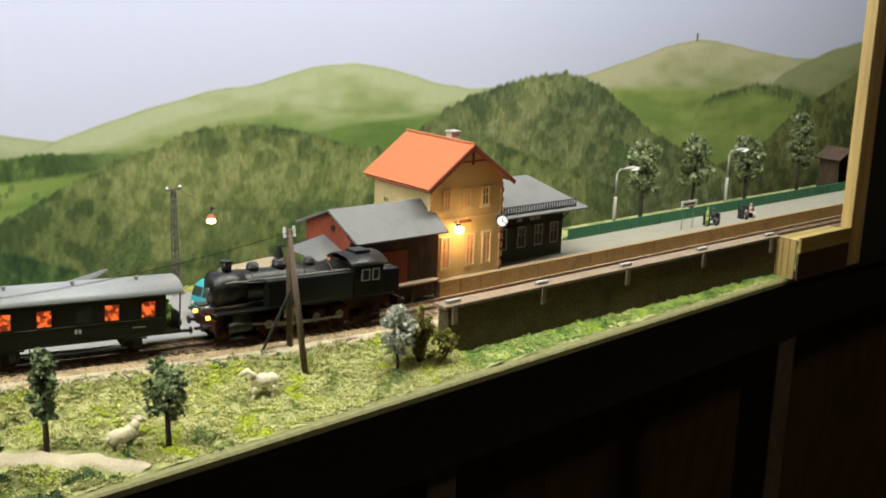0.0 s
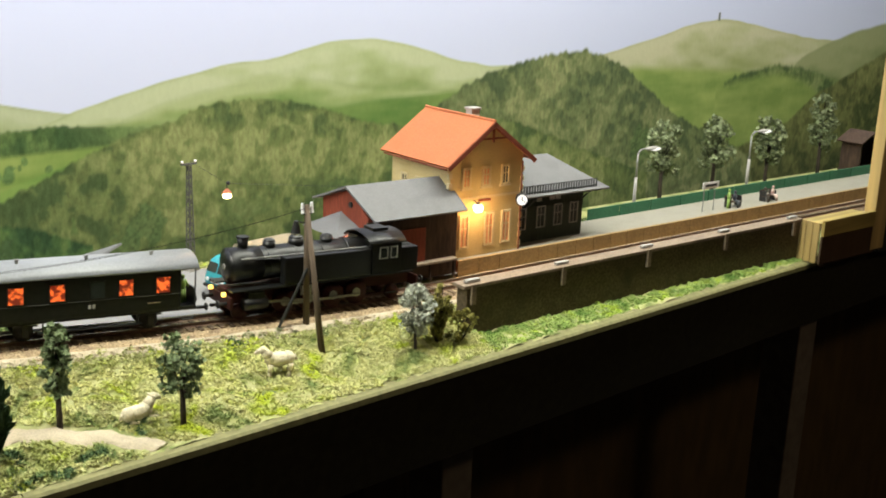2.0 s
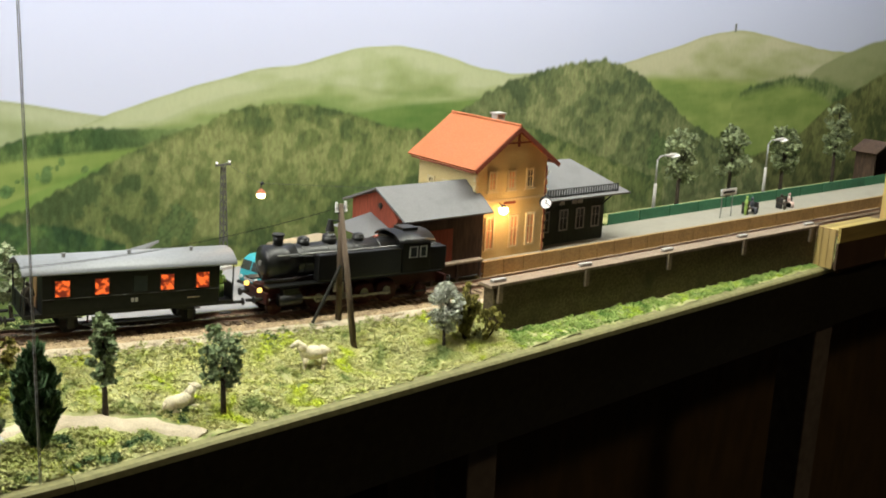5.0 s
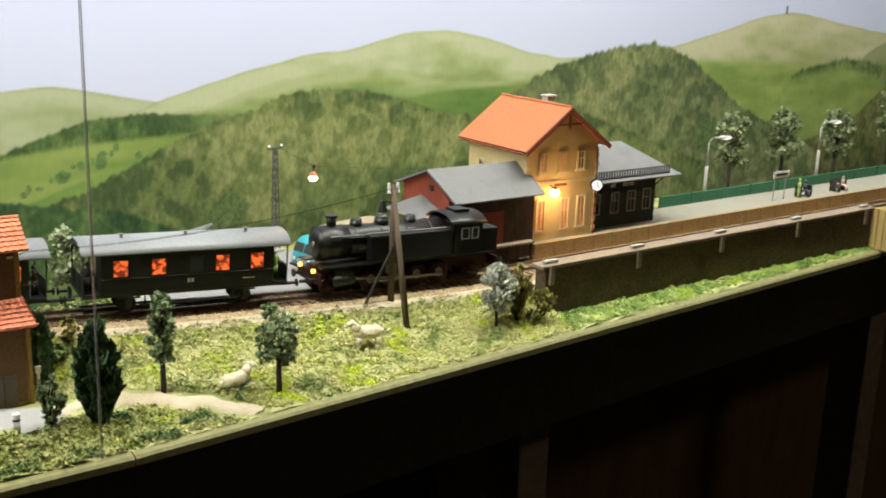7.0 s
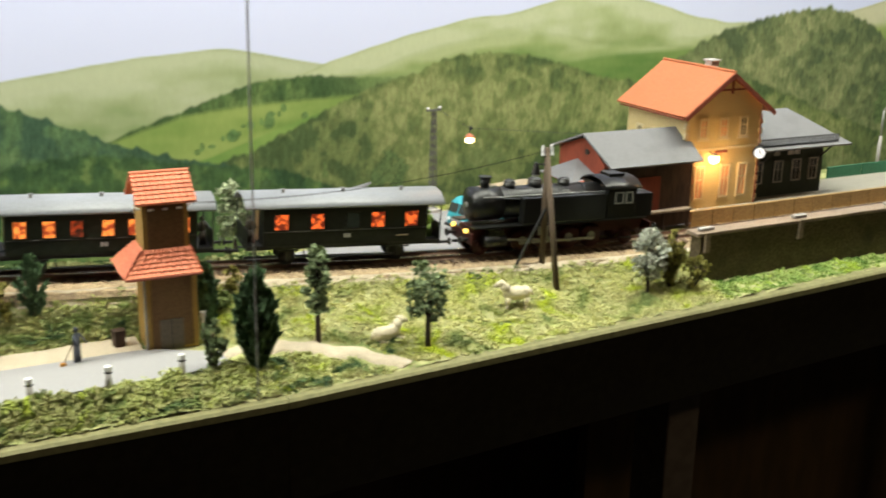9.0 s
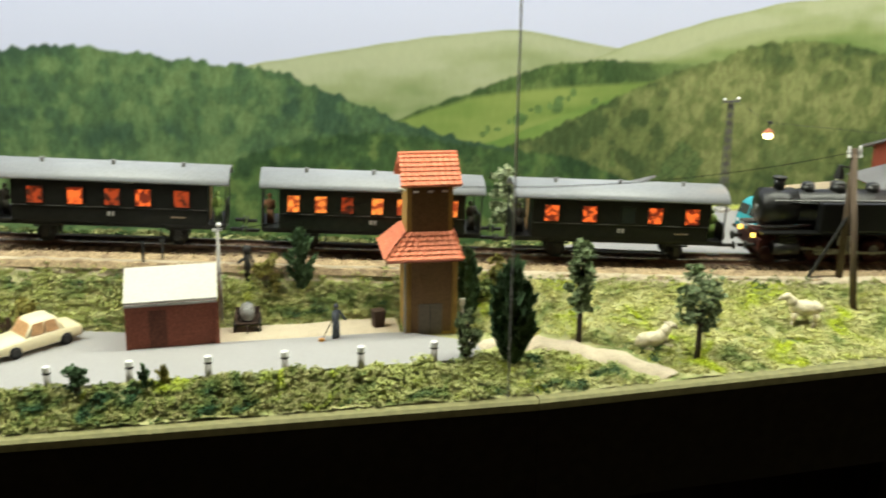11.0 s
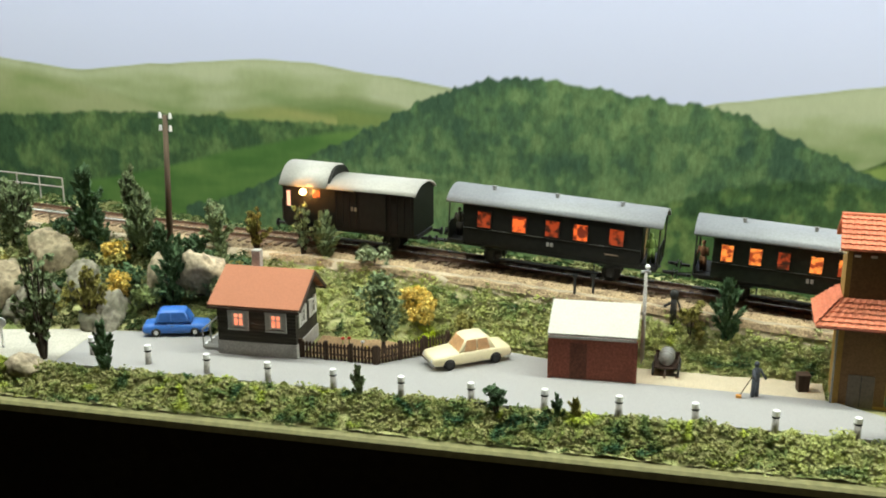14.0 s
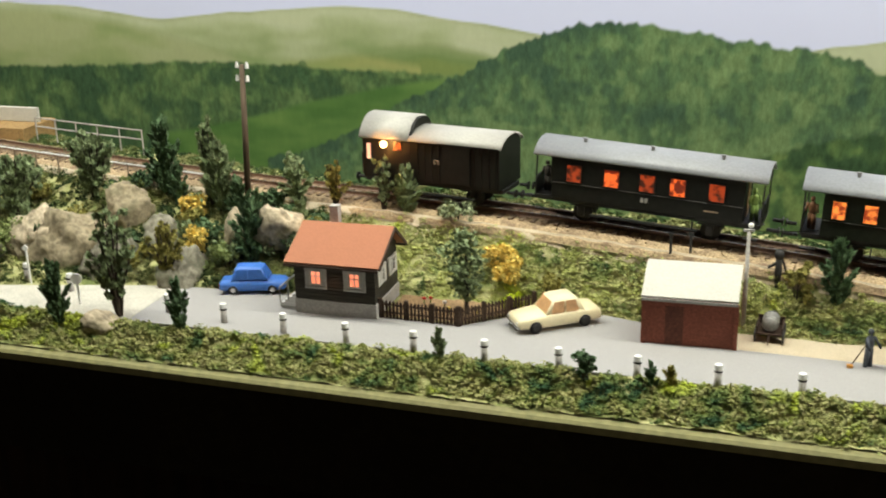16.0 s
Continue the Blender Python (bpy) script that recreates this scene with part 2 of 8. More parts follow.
M["leg"] = surface("grey_leg", (0.16, 0.14, 0.12), 0.7, 0.15, 90, 9, 0.1)
M["pine"] = surface("varnished_pine", (0.50, 0.355, 0.14), 0.45, 0.22, 120, 12, 0.15, stretch=(1, 1, 0.06), gloss=0.5)
M["pine_across"] = surface("varnished_pine_board", (0.38, 0.285, 0.085), 0.5, 0.3, 120, 12, 0.15, stretch=(0.06, 1, 1), gloss=0.5)
M["wall"] = surface("dark_retaining_wall", (0.115, 0.088, 0.055), 0.85, 0.3, 500, 40, 0.5, dirt=(0.055, 0.045, 0.03))
M["coping"] = surface("wall_coping", (0.27, 0.205, 0.15), 0.8, 0.2, 500, 60, 0.3)
M["concrete"] = surface("grey_concrete", (0.42, 0.40, 0.38), 0.85, 0.15, 900, 80, 0.3)
M["white"] = surface("white_card", (0.56, 0.545, 0.50), 0.75, 0.06, 900, 40, 0.15)
M["dark_roof"] = surface("dark_grey_roofing", (0.165, 0.165, 0.172), 0.6, 0.12, 1300, 60, 0.25, gloss=0.4)
M["brown_wood"] = surface("dark_brown_wood", (0.070, 0.042, 0.030), 0.75, 0.3, 500, 60, 0.3, stretch=(1, 1, 0.15))
M["black_wood"] = surface("black_brown_boards", (0.045, 0.040, 0.030), 0.8, 0.25, 500, 60, 0.35, stretch=(0.15, 1, 1))
M["red_wood"] = surface("red_brown_wood", (0.27, 0.060, 0.035), 0.7, 0.2, 500, 60, 0.3, stretch=(1, 1, 0.2))
M["orange_deck"] = surface("red_brown_deck", (0.42, 0.14, 0.075), 0.75, 0.15, 600, 60, 0.3)
M["yellow_wall"] = surface("yellow_render", (0.67, 0.535, 0.27), 0.85, 0.08, 900, 50, 0.3, dirt=(0.52, 0.37, 0.14))
M["cream_trim"] = surface("cream_trim", (0.72, 0.60, 0.36), 0.8, 0.08, 900, 50, 0.2)
M["orange_roof"] = surface("orange_tile_roof", (0.46, 0.148, 0.062), 0.7, 0.10, 700, 40, 0.3, dirt=(0.52, 0.13, 0.05))
M["red_tiles"] = surface("red_clay_tiles", (0.70, 0.215, 0.115), 0.65, 0.12, 700, 60, 0.3, islands=0.10)
M["roof_trim"] = surface("dark_red_bargeboard", (0.22, 0.055, 0.03), 0.7, 0.15, 700, 50, 0.2)
M["brown_roof"] = surface("brown_red_roof", (0.42, 0.165, 0.09), 0.7, 0.05, 900, 50, 0.12)
M["brick"] = surface("red_brick_card", (0.27, 0.088, 0.058), 0.85, 0.2, 700, 90, 0.4, dirt=(0.20, 0.07, 0.05))
M["shed_door"] = surface("dark_brick_red_door", (0.15, 0.055, 0.038), 0.85, 0.2, 700, 90, 0.3)
M["ochre"] = surface("ochre_render", (0.42, 0.26, 0.075), 0.85, 0.12, 900, 60, 0.3)
M["ochre_dark"] = surface("brown_render", (0.20, 0.115, 0.055), 0.85, 0.15, 900, 60, 0.3)
M["tower_door"] = surface("grey_steel_door", (0.16, 0.125, 0.095), 0.6, 0.12, 900, 60, 0.15)
M["grey_frame"] = surface("grey_shutter", (0.42, 0.42, 0.40), 0.7, 0.1, 900, 60, 0.2)
M["glass"] = surface("dark_window_glass", (0.03, 0.035, 0.035), 0.12, 0.1, 300, 30, 0.0, gloss=0.6)
# warm glow of the lit station windows is put into this pane colour
M["pink_window"] = surface("curtained_window", (0.72, 0.36, 0.20), 0.4, 0.15, 500, 90, 0.1)
M["annex_wall"] = surface("dark_green_boards", (0.030, 0.040, 0.028), 0.75, 0.25, 500, 60, 0.3, stretch=(1, 1, 0.15))
M["glow_orange"] = glowing("lit_compartment", (1.0, 0.15, 0.025), 1.25, (0.14, 0.012, 0.004), 240, 0.43, 0.56)
M["glow_dim"] = glowing("dimly_lit_compartment", (1.0, 0.11, 0.02), 0.42, (0.10, 0.010, 0.004), 240, 0.42, 0.58)
M["glow_yellow"] = glowing("lit_yellow_compartment", (1.0, 0.27, 0.045), 1.5, (0.25, 0.028, 0.007), 240, 0.40, 0.57)
M["glow_room"] = glowing("lit_room", (1.0, 0.30, 0.16), 1.5, (0.75, 0.18, 0.09), 120, 0.3, 0.6)
M["glow_pale"] = glowing("lit_pale_pane", (1.0, 0.50, 0.30), 1.7, (1.0, 0.5, 0.3), 60, 0.3, 0.6)
M["bulb"] = glowing("lit_bulb", (1.0, 0.72, 0.36), 14.0, (1.0, 0.7, 0.3), 20)
M["bulb_warm"] = glowing("lit_warm_bulb", (1.0, 0.55, 0.20), 16.0, (1.0, 0.5, 0.2), 20)
M["lamp_cover"] = glowing("lit_lamp_cover", (1.0, 0.97, 0.9), 1.1, (1.0, 0.97, 0.9), 20)
M["headlamp"] = glowing("yellow_headlamp", (1.0, 0.70, 0.12), 3.0, (1.0, 0.6, 0.1), 20)
M["mast"] = surface("dark_grey_mast", (0.10, 0.10, 0.095), 0.6, 0.2, 700, 90, 0.15)
M["iron"] = surface("black_iron", (0.022, 0.022, 0.022), 0.55, 0.3, 700, 90, 0.2, gloss=0.4)
M["grey_metal"] = surface("grey_metal", (0.30, 0.30, 0.29), 0.5, 0.15, 700, 90, 0.15, metal=0.3)
M["coach_green"] = surface("dark_bottle_green_coach", (0.015, 0.020, 0.012), 0.48, 0.2, 300, 60, 0.08, gloss=0.3)
M["coach_black"] = surface("near_black_coach", (0.012, 0.012, 0.010), 0.5, 0.2, 300, 60, 0.08, gloss=0.3)
M["coach_roof"] = surface("grey_coach_roof", (0.25, 0.26, 0.28), 0.42, 0.08, 700, 50, 0.08, gloss=0.5)
M["van_roof"] = surface("pale_van_roof", (0.40, 0.39, 0.36), 0.4, 0.08, 700, 50, 0.08, gloss=0.5)
M["loco_black"] = surface("black_locomotive", (0.007, 0.007, 0.007), 0.38, 0.25, 500, 70, 0.15, gloss=0.5)
M["loco_red"] = surface("dark_red_frame", (0.045, 0.008, 0.006), 0.6, 0.25, 500, 70, 0.15)
M["truck_blue"] = surface("turquoise_plastic", (0.035, 0.33, 0.40), 0.35, 0.05, 400, 40, 0.03, gloss=0.5)
M["canvas"] = surface("brown_grey_canvas", (0.30, 0.245, 0.17), 0.85, 0.1, 900, 60, 0.3)
M["cream_car"] = surface("cream_plastic", (0.80, 0.71, 0.47), 0.35, 0.04, 400, 40, 0.03, gloss=0.5)
M["blue_car"] = surface("blue_plastic", (0.06, 0.19, 0.62), 0.35, 0.05, 400, 40, 0.03, gloss=0.5)
M["blue_glass"] = surface("dark_blue_glazing", (0.048, 0.155, 0.51), 0.25, 0.1, 400, 40, 0.0, gloss=0.6)
M["yellow_car"] = surface("yellow_plastic", (0.66, 0.50, 0.14), 0.35, 0.05, 400, 40, 0.03, gloss=0.5)
M["tan_seat"] = surface("tan_glazing", (0.58, 0.33, 0.16), 0.3, 0.15, 500, 90, 0.0, gloss=0.5)
M["tyre"] = surface("black_tyre", (0.02, 0.02, 0.02), 0.8, 0.2, 600, 90, 0.2)
M["chrome"] = surface("chrome", (0.6, 0.6, 0.6), 0.25, 0.1, 600, 90, 0.0, metal=0.9)
M["pole"] = surface("weathered_pole", (0.105, 0.075, 0.052), 0.85, 0.3, 500, 90, 0.4, stretch=(1, 1, 0.1))
M["porcelain"] = surface("white_insulator", (0.85, 0.85, 0.85), 0.25, 0.03, 600, 60, 0.0, gloss=0.6)
M["sheep"] = surface("cream_sheep_plastic", (0.72, 0.64, 0.46), 0.7, 0.12, 900, 140, 0.5)
M["bark"] = surface("dark_bark", (0.055, 0.042, 0.032), 0.9, 0.3, 700, 120, 0.6, stretch=(1, 1, 0.3))
M["leaf_dark"] = surface("dark_green_foam", (0.095, 0.158, 0.080), 0.9, 0.3, 900, 120, 0.5, islands=0.3, gloss=0.1)
M["leaf_grey"] = surface("grey_green_foam", (0.215, 0.275, 0.145), 0.9, 0.3, 900, 120, 0.5, islands=0.3, gloss=0.1)
M["leaf_platform"] = surface("grey_green_foam", (0.235, 0.275, 0.155), 0.9, 0.3, 900, 120, 0.5, islands=0.35, gloss=0.1)
M["leaf_pale"] = surface("pale_grey_green_foam", (0.31, 0.36, 0.22), 0.9, 0.3, 900, 120, 0.5, islands=0.3, gloss=0.1)
M["leaf_white"] = surface("whitish_blossom_foam", (0.52, 0.54, 0.46), 0.9, 0.25, 900, 120, 0.5, islands=0.3, gloss=0.1)
M["leaf_olive"] = surface("olive_foam", (0.27, 0.25, 0.075), 0.9, 0.3, 900, 120, 0.5, islands=0.3, gloss=0.1)
M["leaf_yellow"] = surface("yellow_foam", (0.80, 0.61, 0.17), 0.9, 0.25, 900, 120, 0.5, islands=0.35, gloss=0.1)
M["leaf_lime"] = surface("lime_foam", (0.50, 0.58, 0.05), 0.9, 0.3, 900, 120, 0.5, islands=0.3, gloss=0.1)
M["moss"] = surface("mossy_green_foam", (0.215, 0.265, 0.10), 0.95, 0.3, 900, 120, 0.5, islands=0.3, gloss=0.1)
M["straw"] = surface("straw_green_foam", (0.53, 0.53, 0.26), 0.95, 0.3, 900, 120, 0.5, islands=0.3, gloss=0.1)
M["rock"] = surface("tan_rock_plaster", (0.43, 0.36, 0.26), 0.9, 0.36, 260, 42, 1.0, dirt=(0.13, 0.125, 0.065))
M["rock_brown"] = surface("brown_rock_plaster", (0.27, 0.225, 0.15), 0.9, 0.36, 260, 42, 1.0, dirt=(0.095, 0.10, 0.05))
M["rock_grey"] = surface("grey_rock_plaster", (0.215, 0.20, 0.155), 0.9, 0.36, 260, 42, 1.0, dirt=(0.085, 0.095, 0.05))
M["soil"] = surface("garden_soil", (0.30, 0.20, 0.11), 0.95, 0.25, 900, 120, 0.6)
M["fence"] = surface("dark_brown_fence", (0.065, 0.040, 0.025), 0.75, 0.25, 700, 90, 0.2)
M["figure_blue"] = surface("blue_grey_figurine", (0.075, 0.085, 0.105), 0.6, 0.15, 900, 200, 0.1)
M["figure_green"] = surface("green_figurine", (0.30, 0.45, 0.12), 0.6, 0.15, 900, 200, 0.1)
M["figure_dark"] = surface("dark_figurine", (0.06, 0.05, 0.04), 0.6, 0.15, 900, 200, 0.1)
M["figure_tan"] = surface("tan_figurine", (0.30, 0.14, 0.07), 0.6, 0.15, 900, 200, 0.1)
M["figure_white"] = surface("white_and_red_figurine", (0.62, 0.50, 0.45), 0.6, 0.25, 300, 250, 0.1, dirt=(0.5, 0.05, 0.04))
M["crate"] = surface("orange_crate_wood", (0.62, 0.28, 0.06), 0.7, 0.15, 700, 90, 0.2)
M["platform"] = surface("pale_grey_platform", (0.29, 0.275, 0.23), 0.85, 0.08, 900, 40, 0.25)
M["edge_stone"] = surface("tan_platform_edge", (0.34, 0.215, 0.09), 0.8, 0.15, 500, 60, 0.25)
M["green_wall"] = surface("green_platform_fence", (0.04, 0.16, 0.085), 0.6, 0.15, 500, 60, 0.15)
M["dark_red"] = surface("red_paint", (0.45, 0.03, 0.02), 0.5, 0.1, 500, 60, 0.05)
M["room"] = surface("dim_room_wall", (0.06, 0.045, 0.035), 0.9, 0.1, 20, 2, 0.0)
M["ink"] = surface("dark_lettering", (0.03, 0.03, 0.03), 0.6, 0.05, 900, 60, 0.0)


# ---- the lie of the land ----
RIM_Z = -0.013


def rim_y(x):
    return 0.570 + max(0.0, x - 0.1775) * 0.0637


LINE = ((-0.95, 0.905), (-0.85, 0.877), (-0.54, 0.798), (-0.38, 0.767), (-0.28, 0.7495), (-0.21, 0.7365), (-0.10, 0.7205), (0.0, 0.712), (0.10, 0.7045), (0.18, 0.697), (0.25, 0.688), (0.32, 0.681), (0.40, 0.6752), (0.475, 0.6712), (0.56, 0.670), (1.9, 0.670))
LINE_TABLE = [sum(along(-0.90 + 0.002 * k + d, LINE) for d in (-0.06, -0.045, -0.03, -0.015, 0.0, 0.015, 0.03, 0.045, 0.06)) / 9 for k in range(1351)]


def track_y(x):
    k = min(1349.0, max(0.0, (x + 0.90) / 0.002))
    i = int(k)
    return LINE_TABLE[i] + (LINE_TABLE[i + 1] - LINE_TABLE[i]) * (k - i)


def rail_z(x):
    t = min(1.0, max(0.0, (0.50 - x) / 0.70))
    return 0.015 + 0.027 * (t * t * (3 - 2 * t) * 0.5 + t * 0.5) + 0.0028 * math.exp(-((x + 0.10) / 0.13) ** 2)


ROAD_FAR = ((-0.75, 0.600), (-0.47, 0.616), (-0.38, 0.638), (-0.33, 0.650), (-0.25, 0.656), (-0.232, 0.640), (-0.135, 0.634), (-0.098, 0.664), (-0.06, 0.670), (-0.036, 0.664), (0.012, 0.642), (0.10, 0.640), (0.15, 0.636))
FLAT_FAR = ((-0.75, 0.600), (-0.47, 0.616), (-0.38, 0.638), (-0.33, 0.650), (-0.25, 0.658), (-0.235, 0.672), (-0.12, 0.671), (-0.098, 0.668), (-0.06, 0.671), (-0.036, 0.672), (0.012, 0.668), (0.115, 0.664), (0.150, 0.648))
YARD_Z = 0.0135


def road_near(x):
    return 0.5955 + 0.004 * math.sin(x * 9) * step(-x, 0.2, 0.4)


def ground_z(x, y, bumps=True):
    """Height of the scenery at a place."""
    yt, zr, yr = track_y(x), rail_z(x) - 0.0065, rim_y(x)
    yb = yt - 0.024
    # the road side: bank, road, slope up to the line
    far = along(x, FLAT_FAR)
    if y < 0.5945:
        za = RIM_Z + 0.001 + 0.0115 * step(y, 0.572, 0.593)
    elif y < far:
        za = -0.0025
    else:
        t = min(1.0, (y - far) / max(0.004, yb - far))
        za = -0.001 + (zr + 0.001) * (0.75 * t + 0.25 * t * t)
    # the meadow side: one slope from the rim to the line
    t = min(1.0, max(0.0, (y - yr) / max(0.004, yb - yr)))
    zb = RIM_Z + (zr - RIM_Z) * (0.35 * t + 0.65 * t * t)
    if x > 0.505 and y < 0.632:
        k = step(x, 0.505, 0.53)
        zb = zb * (1 - k) + (RIM_Z + 0.003 * t) * k
    mix = step(x, 0.145, 0.215)
    z = za * (1 - mix) + zb * mix
    if y > yb:
        z = zr
        back = yt + 0.024
        if y > back:
            yard = step(x, 0.19, 0.27)
            z = zr * (1 - yard) + (YARD_Z - 0.002) * yard
            edge = (0.012 + 0.016 * step(-x, 0.30, 0.42)) * (1 - yard) + yard * (0.826 - back)
            edge += step(x, 0.75, 0.9) * 0.035
            z -= 0.12 * step(y, back + edge, back + edge + 0.03) * (1 - step(x, 0.56, 0.60))
            if x > 0.56 and y > 0.742:
                z += (-0.016 - z) * step(x, 0.56, 0.60) * step(y, 0.742, 0.748)
    if bumps and not (yb - 0.003 < y < yt + 0.024) and not (road_near(x) - 0.001 < y < far + 0.001 and x < 0.15):
        flat = step(x, 0.2, 0.27) * (1 if y > yt else 0)
        near = step(yb - y, 0.003, 0.012) if y < yb else 1.0
        z += near * (1 - flat) * (0.0022 * noise.noise(Vector((x * 70, y * 70, 3))) + 0.0012 * noise.noise(Vector((x * 210, y * 210, 7))))
    return z


# ---- large structure ----
def sheet(name, x0, x1, nx, rows, place, material, label, category, kind="structure", smooth=True):
    """A sheet of nx by rows cells; place(u, v) gives the point for u along x and v in 0..1."""
    bm = bmesh.new()
    grid = [[bm.verts.new(place(x0 + (x1 - x0) * i / nx, j / rows)) for j in range(rows + 1)] for i in range(nx + 1)]
    for i in range(nx):
        for j in range(rows):
            bm.faces.new((grid[i][j], grid[i + 1][j], grid[i + 1][j + 1], grid[i][j + 1]))
    return solid(name, bm, material, label, category, kind=kind, smooth=smooth)


def land(x, v):
    y = rim_y(x) + (0.90 - rim_y(x)) * v
    return x, y, ground_z(x, y)


sheet("ground", -0.85, 1.75, 650, 84, land, M["turf"], "rolling green and straw coloured scenic turf of a model railway", "ground")


def road_place(x, v):
    a, b = road_near(x), along(x, ROAD_FAR)
    if x > 0.12:
        b -= (x - 0.12) * 0.5
    return x, a + (b - a) * v, 0.0002 - 0.0006 * (2 * v - 1) ** 8


sheet("road", -0.322, 0.155, 150, 8, road_place, M["asphalt"], "smooth pale grey model road along a mossy bank", "road")
sheet("pavement", -0.75, -0.3223, 90, 8, road_place, M["paving"], "pale worn cobbled stretch of road below rocks", "pavement")
part("verge_edge", box(-0.322, 0.14, 0.5935, 0.5956, -0.004, 0.0002), M["asphalt"], scene.objects["road"])

YARD_FAR = ((0.20, 0.715), (0.232, 0.734), (0.300, 0.757), (0.318, 0.797), (0.345, 0.801), (0.386, 0.803), (0.44, 0.800), (0.475, 0.790), (0.56, 0.790))


def yard_place(x, v):
    a, b = track_y(x) + 0.0185, along(x, YARD_FAR)
    return x, a + (b - a) * v, YARD_Z + 0.0009 + (rail_z(x) - 0.0022 - YARD_Z) * (1 - v) ** 3 * step(-x, -0.5, -0.2)


sheet("yard", 0.20, 0.56, 90, 20, yard_place, M["yard"], "dark grey asphalt station yard beside the track", "yard")

# sandy path over the meadow, and the sandy place by the tower
PATH = ((0.128, 0.617), (0.150, 0.617), (0.178, 0.6175), (0.205, 0.613), (0.230, 0.602), (0.248, 0.588), (0.259, 0.5790))


def path_place(u, v):
    k = u * (len(PATH) - 1)
    i = min(int(k), len(PATH) - 2)
    a, b = Vector((*PATH[i], 0)), Vector((*PATH[i + 1], 0))
    p = a.lerp(b, k - i)
    across = Vector((-(b - a).y, (b - a).x, 0)).normalized()
    p += across * (v - 0.5) * (0.0115 + 0.006 * noise.noise(Vector((u * 9, v * 2, 1))) + 0.004 * noise.noise(Vector((u * 40, v * 2, 4))))
    return p.x, max(p.y, rim_y(p.x) + 0.003), ground_z(p.x, max(p.y, rim_y(p.x) + 0.003)) + 0.0016 - 0.0016 * (2 * v - 1) ** 4


sheet("footpath", 0.0, 1.0, 60, 8, path_place, M["sand"], "pale sandy footpath across the meadow", "path")


def sand_place(x, v):
    a, b = 0.6385, 0.663 + 0.003 * noise.noise(Vector((x * 40, 0, 2)))
    return x, a + (b - a) * v, 0.0006 - 0.0014 * (2 * v - 1) ** 8


sheet("sand_yard", 0.013, 0.116, 40, 8, sand_place, M["sand"], "pale sandy yard between shed and tower", "ground")

# the ledge and the front of the case
def ledge_piece(x0, x1):
    bm = bmesh.new()
    a, b = rim_y(x0), rim_y(x1)
    rows = []
    for x, y in ((x0, a), (x1, b)):
        rows.append([bm.verts.new((x, y + dy, z)) for dy, z in ((0.004, RIM_Z + 0.0005), (-0.004, RIM_Z - 0.0005), (-0.0055, RIM_Z - 0.002), (-0.0058, RIM_Z - 0.0058), (0.004, RIM_Z - 0.0058))])
    for i in range(5):
        bm.faces.new((rows[0][i], rows[0][(i + 1) % 5], rows[1][(i + 1) % 5], rows[1][i]))
    bm.faces.new(rows[0])
    bm.faces.new(rows[1])
    return bm


def board_between(x0, x1, dy0, dy1, z0, z1):
    bm = bmesh.new()
    pts = [(x, rim_y(x) + d, z) for x in (x0, x1) for d in (dy0, dy1) for z in (z0, z1)]
    vs = [bm.verts.new(p) for p in pts]
    for q in ((0, 1, 3, 2), (4, 5, 7, 6), (0, 1, 5, 4), (2, 3, 7, 6), (0, 2, 6, 4), (1, 3, 7, 5)):
        bm.faces.new([vs[i] for i in q])
    return bm


case = thing("display_case_front", (0, 0, 0), 0, "dark display case front with an olive painted ledge", "display case", kind="structure")
for x0, x1 in ((-0.85, 0.1772), (0.1778, 0.955)):
    part("ledge", ledge_piece(x0, x1), M["ledge"], case, "olive green painted ledge")
for x0, x1 in ((-0.85, 0.1773), (0.1777, 1.75)):
    part("fascia_board", board_between(x0, x1, -0.0035, 0.006, -0.078, RIM_Z - 0.0060), M["fascia"], case, "near-black fascia board")
    part("base_board", board_between(x0, x1, 0.0065, 0.40, -0.078, -0.060), M["fascia"], case)
part("dark_ledge", board_between(0.957, 1.75, -0.008, 0.004, RIM_Z - 0.0078, RIM_Z - 0.001), M["board"], case)
for x in (-0.62, 0.499, 0.955):
    part("case_leg", box(x, x + 0.030, 0.625, 0.665, -0.90, -0.0785, 0.002), M["leg"], case, "grey painted wooden leg")
part("back_panel", box(-0.85, 1.75, 0.93, 0.945, -0.90, -0.13), M["board"], case)
part("plinth_panel", box(0.540, 1.75, 0.780, 0.795, -0.90, -0.0785), M["under_panel"], case, "brown wooden panel under the case")

room = thing("room", (0, 0, 0), 0, "dark exhibition room around the case", "room", kind="structure")
part("floor", box(-2.6, 3.4, -2.2, 1.3, -0.95, -0.902), M["room"], room)
part("wall_south", box(-2.6, 3.4, -2.3, -2.2, -0.9, 1.6), M["room"], room)
part("wall_west", box(-2.7, -2.6, -2.3, 1.3, -0.9, 1.6), M["room"], room)
part("wall_east", box(3.4, 3.5, -2.3, 1.3, -0.9, 1.6), M["room"], room)
part("wall_north", box(-2.6, 3.4, 1.3, 1.4, -0.9, 1.6), M["room"], room)
part("ceiling", box(-2.6, 3.4, -2.3, 1.4, 1.6, 1.7), M["room"], room)
part("case_top", box(-0.95, 1.9, 0.545, 1.0, 0.70, 0.72), M["fascia"], case)
part("case_end", box(-0.95, -0.93, 0.575, 0.96, -0.05, 0.70), M["white"], case)
part("case_far_end", box(1.76, 1.78, 0.60, 0.96, -0.05, 0.70), M["fascia"], case)
part("end_panel", box(1.062, 1.80, 0.612, 0.620, -0.02, 0.70), M["fascia"], case, "near-black end panel")
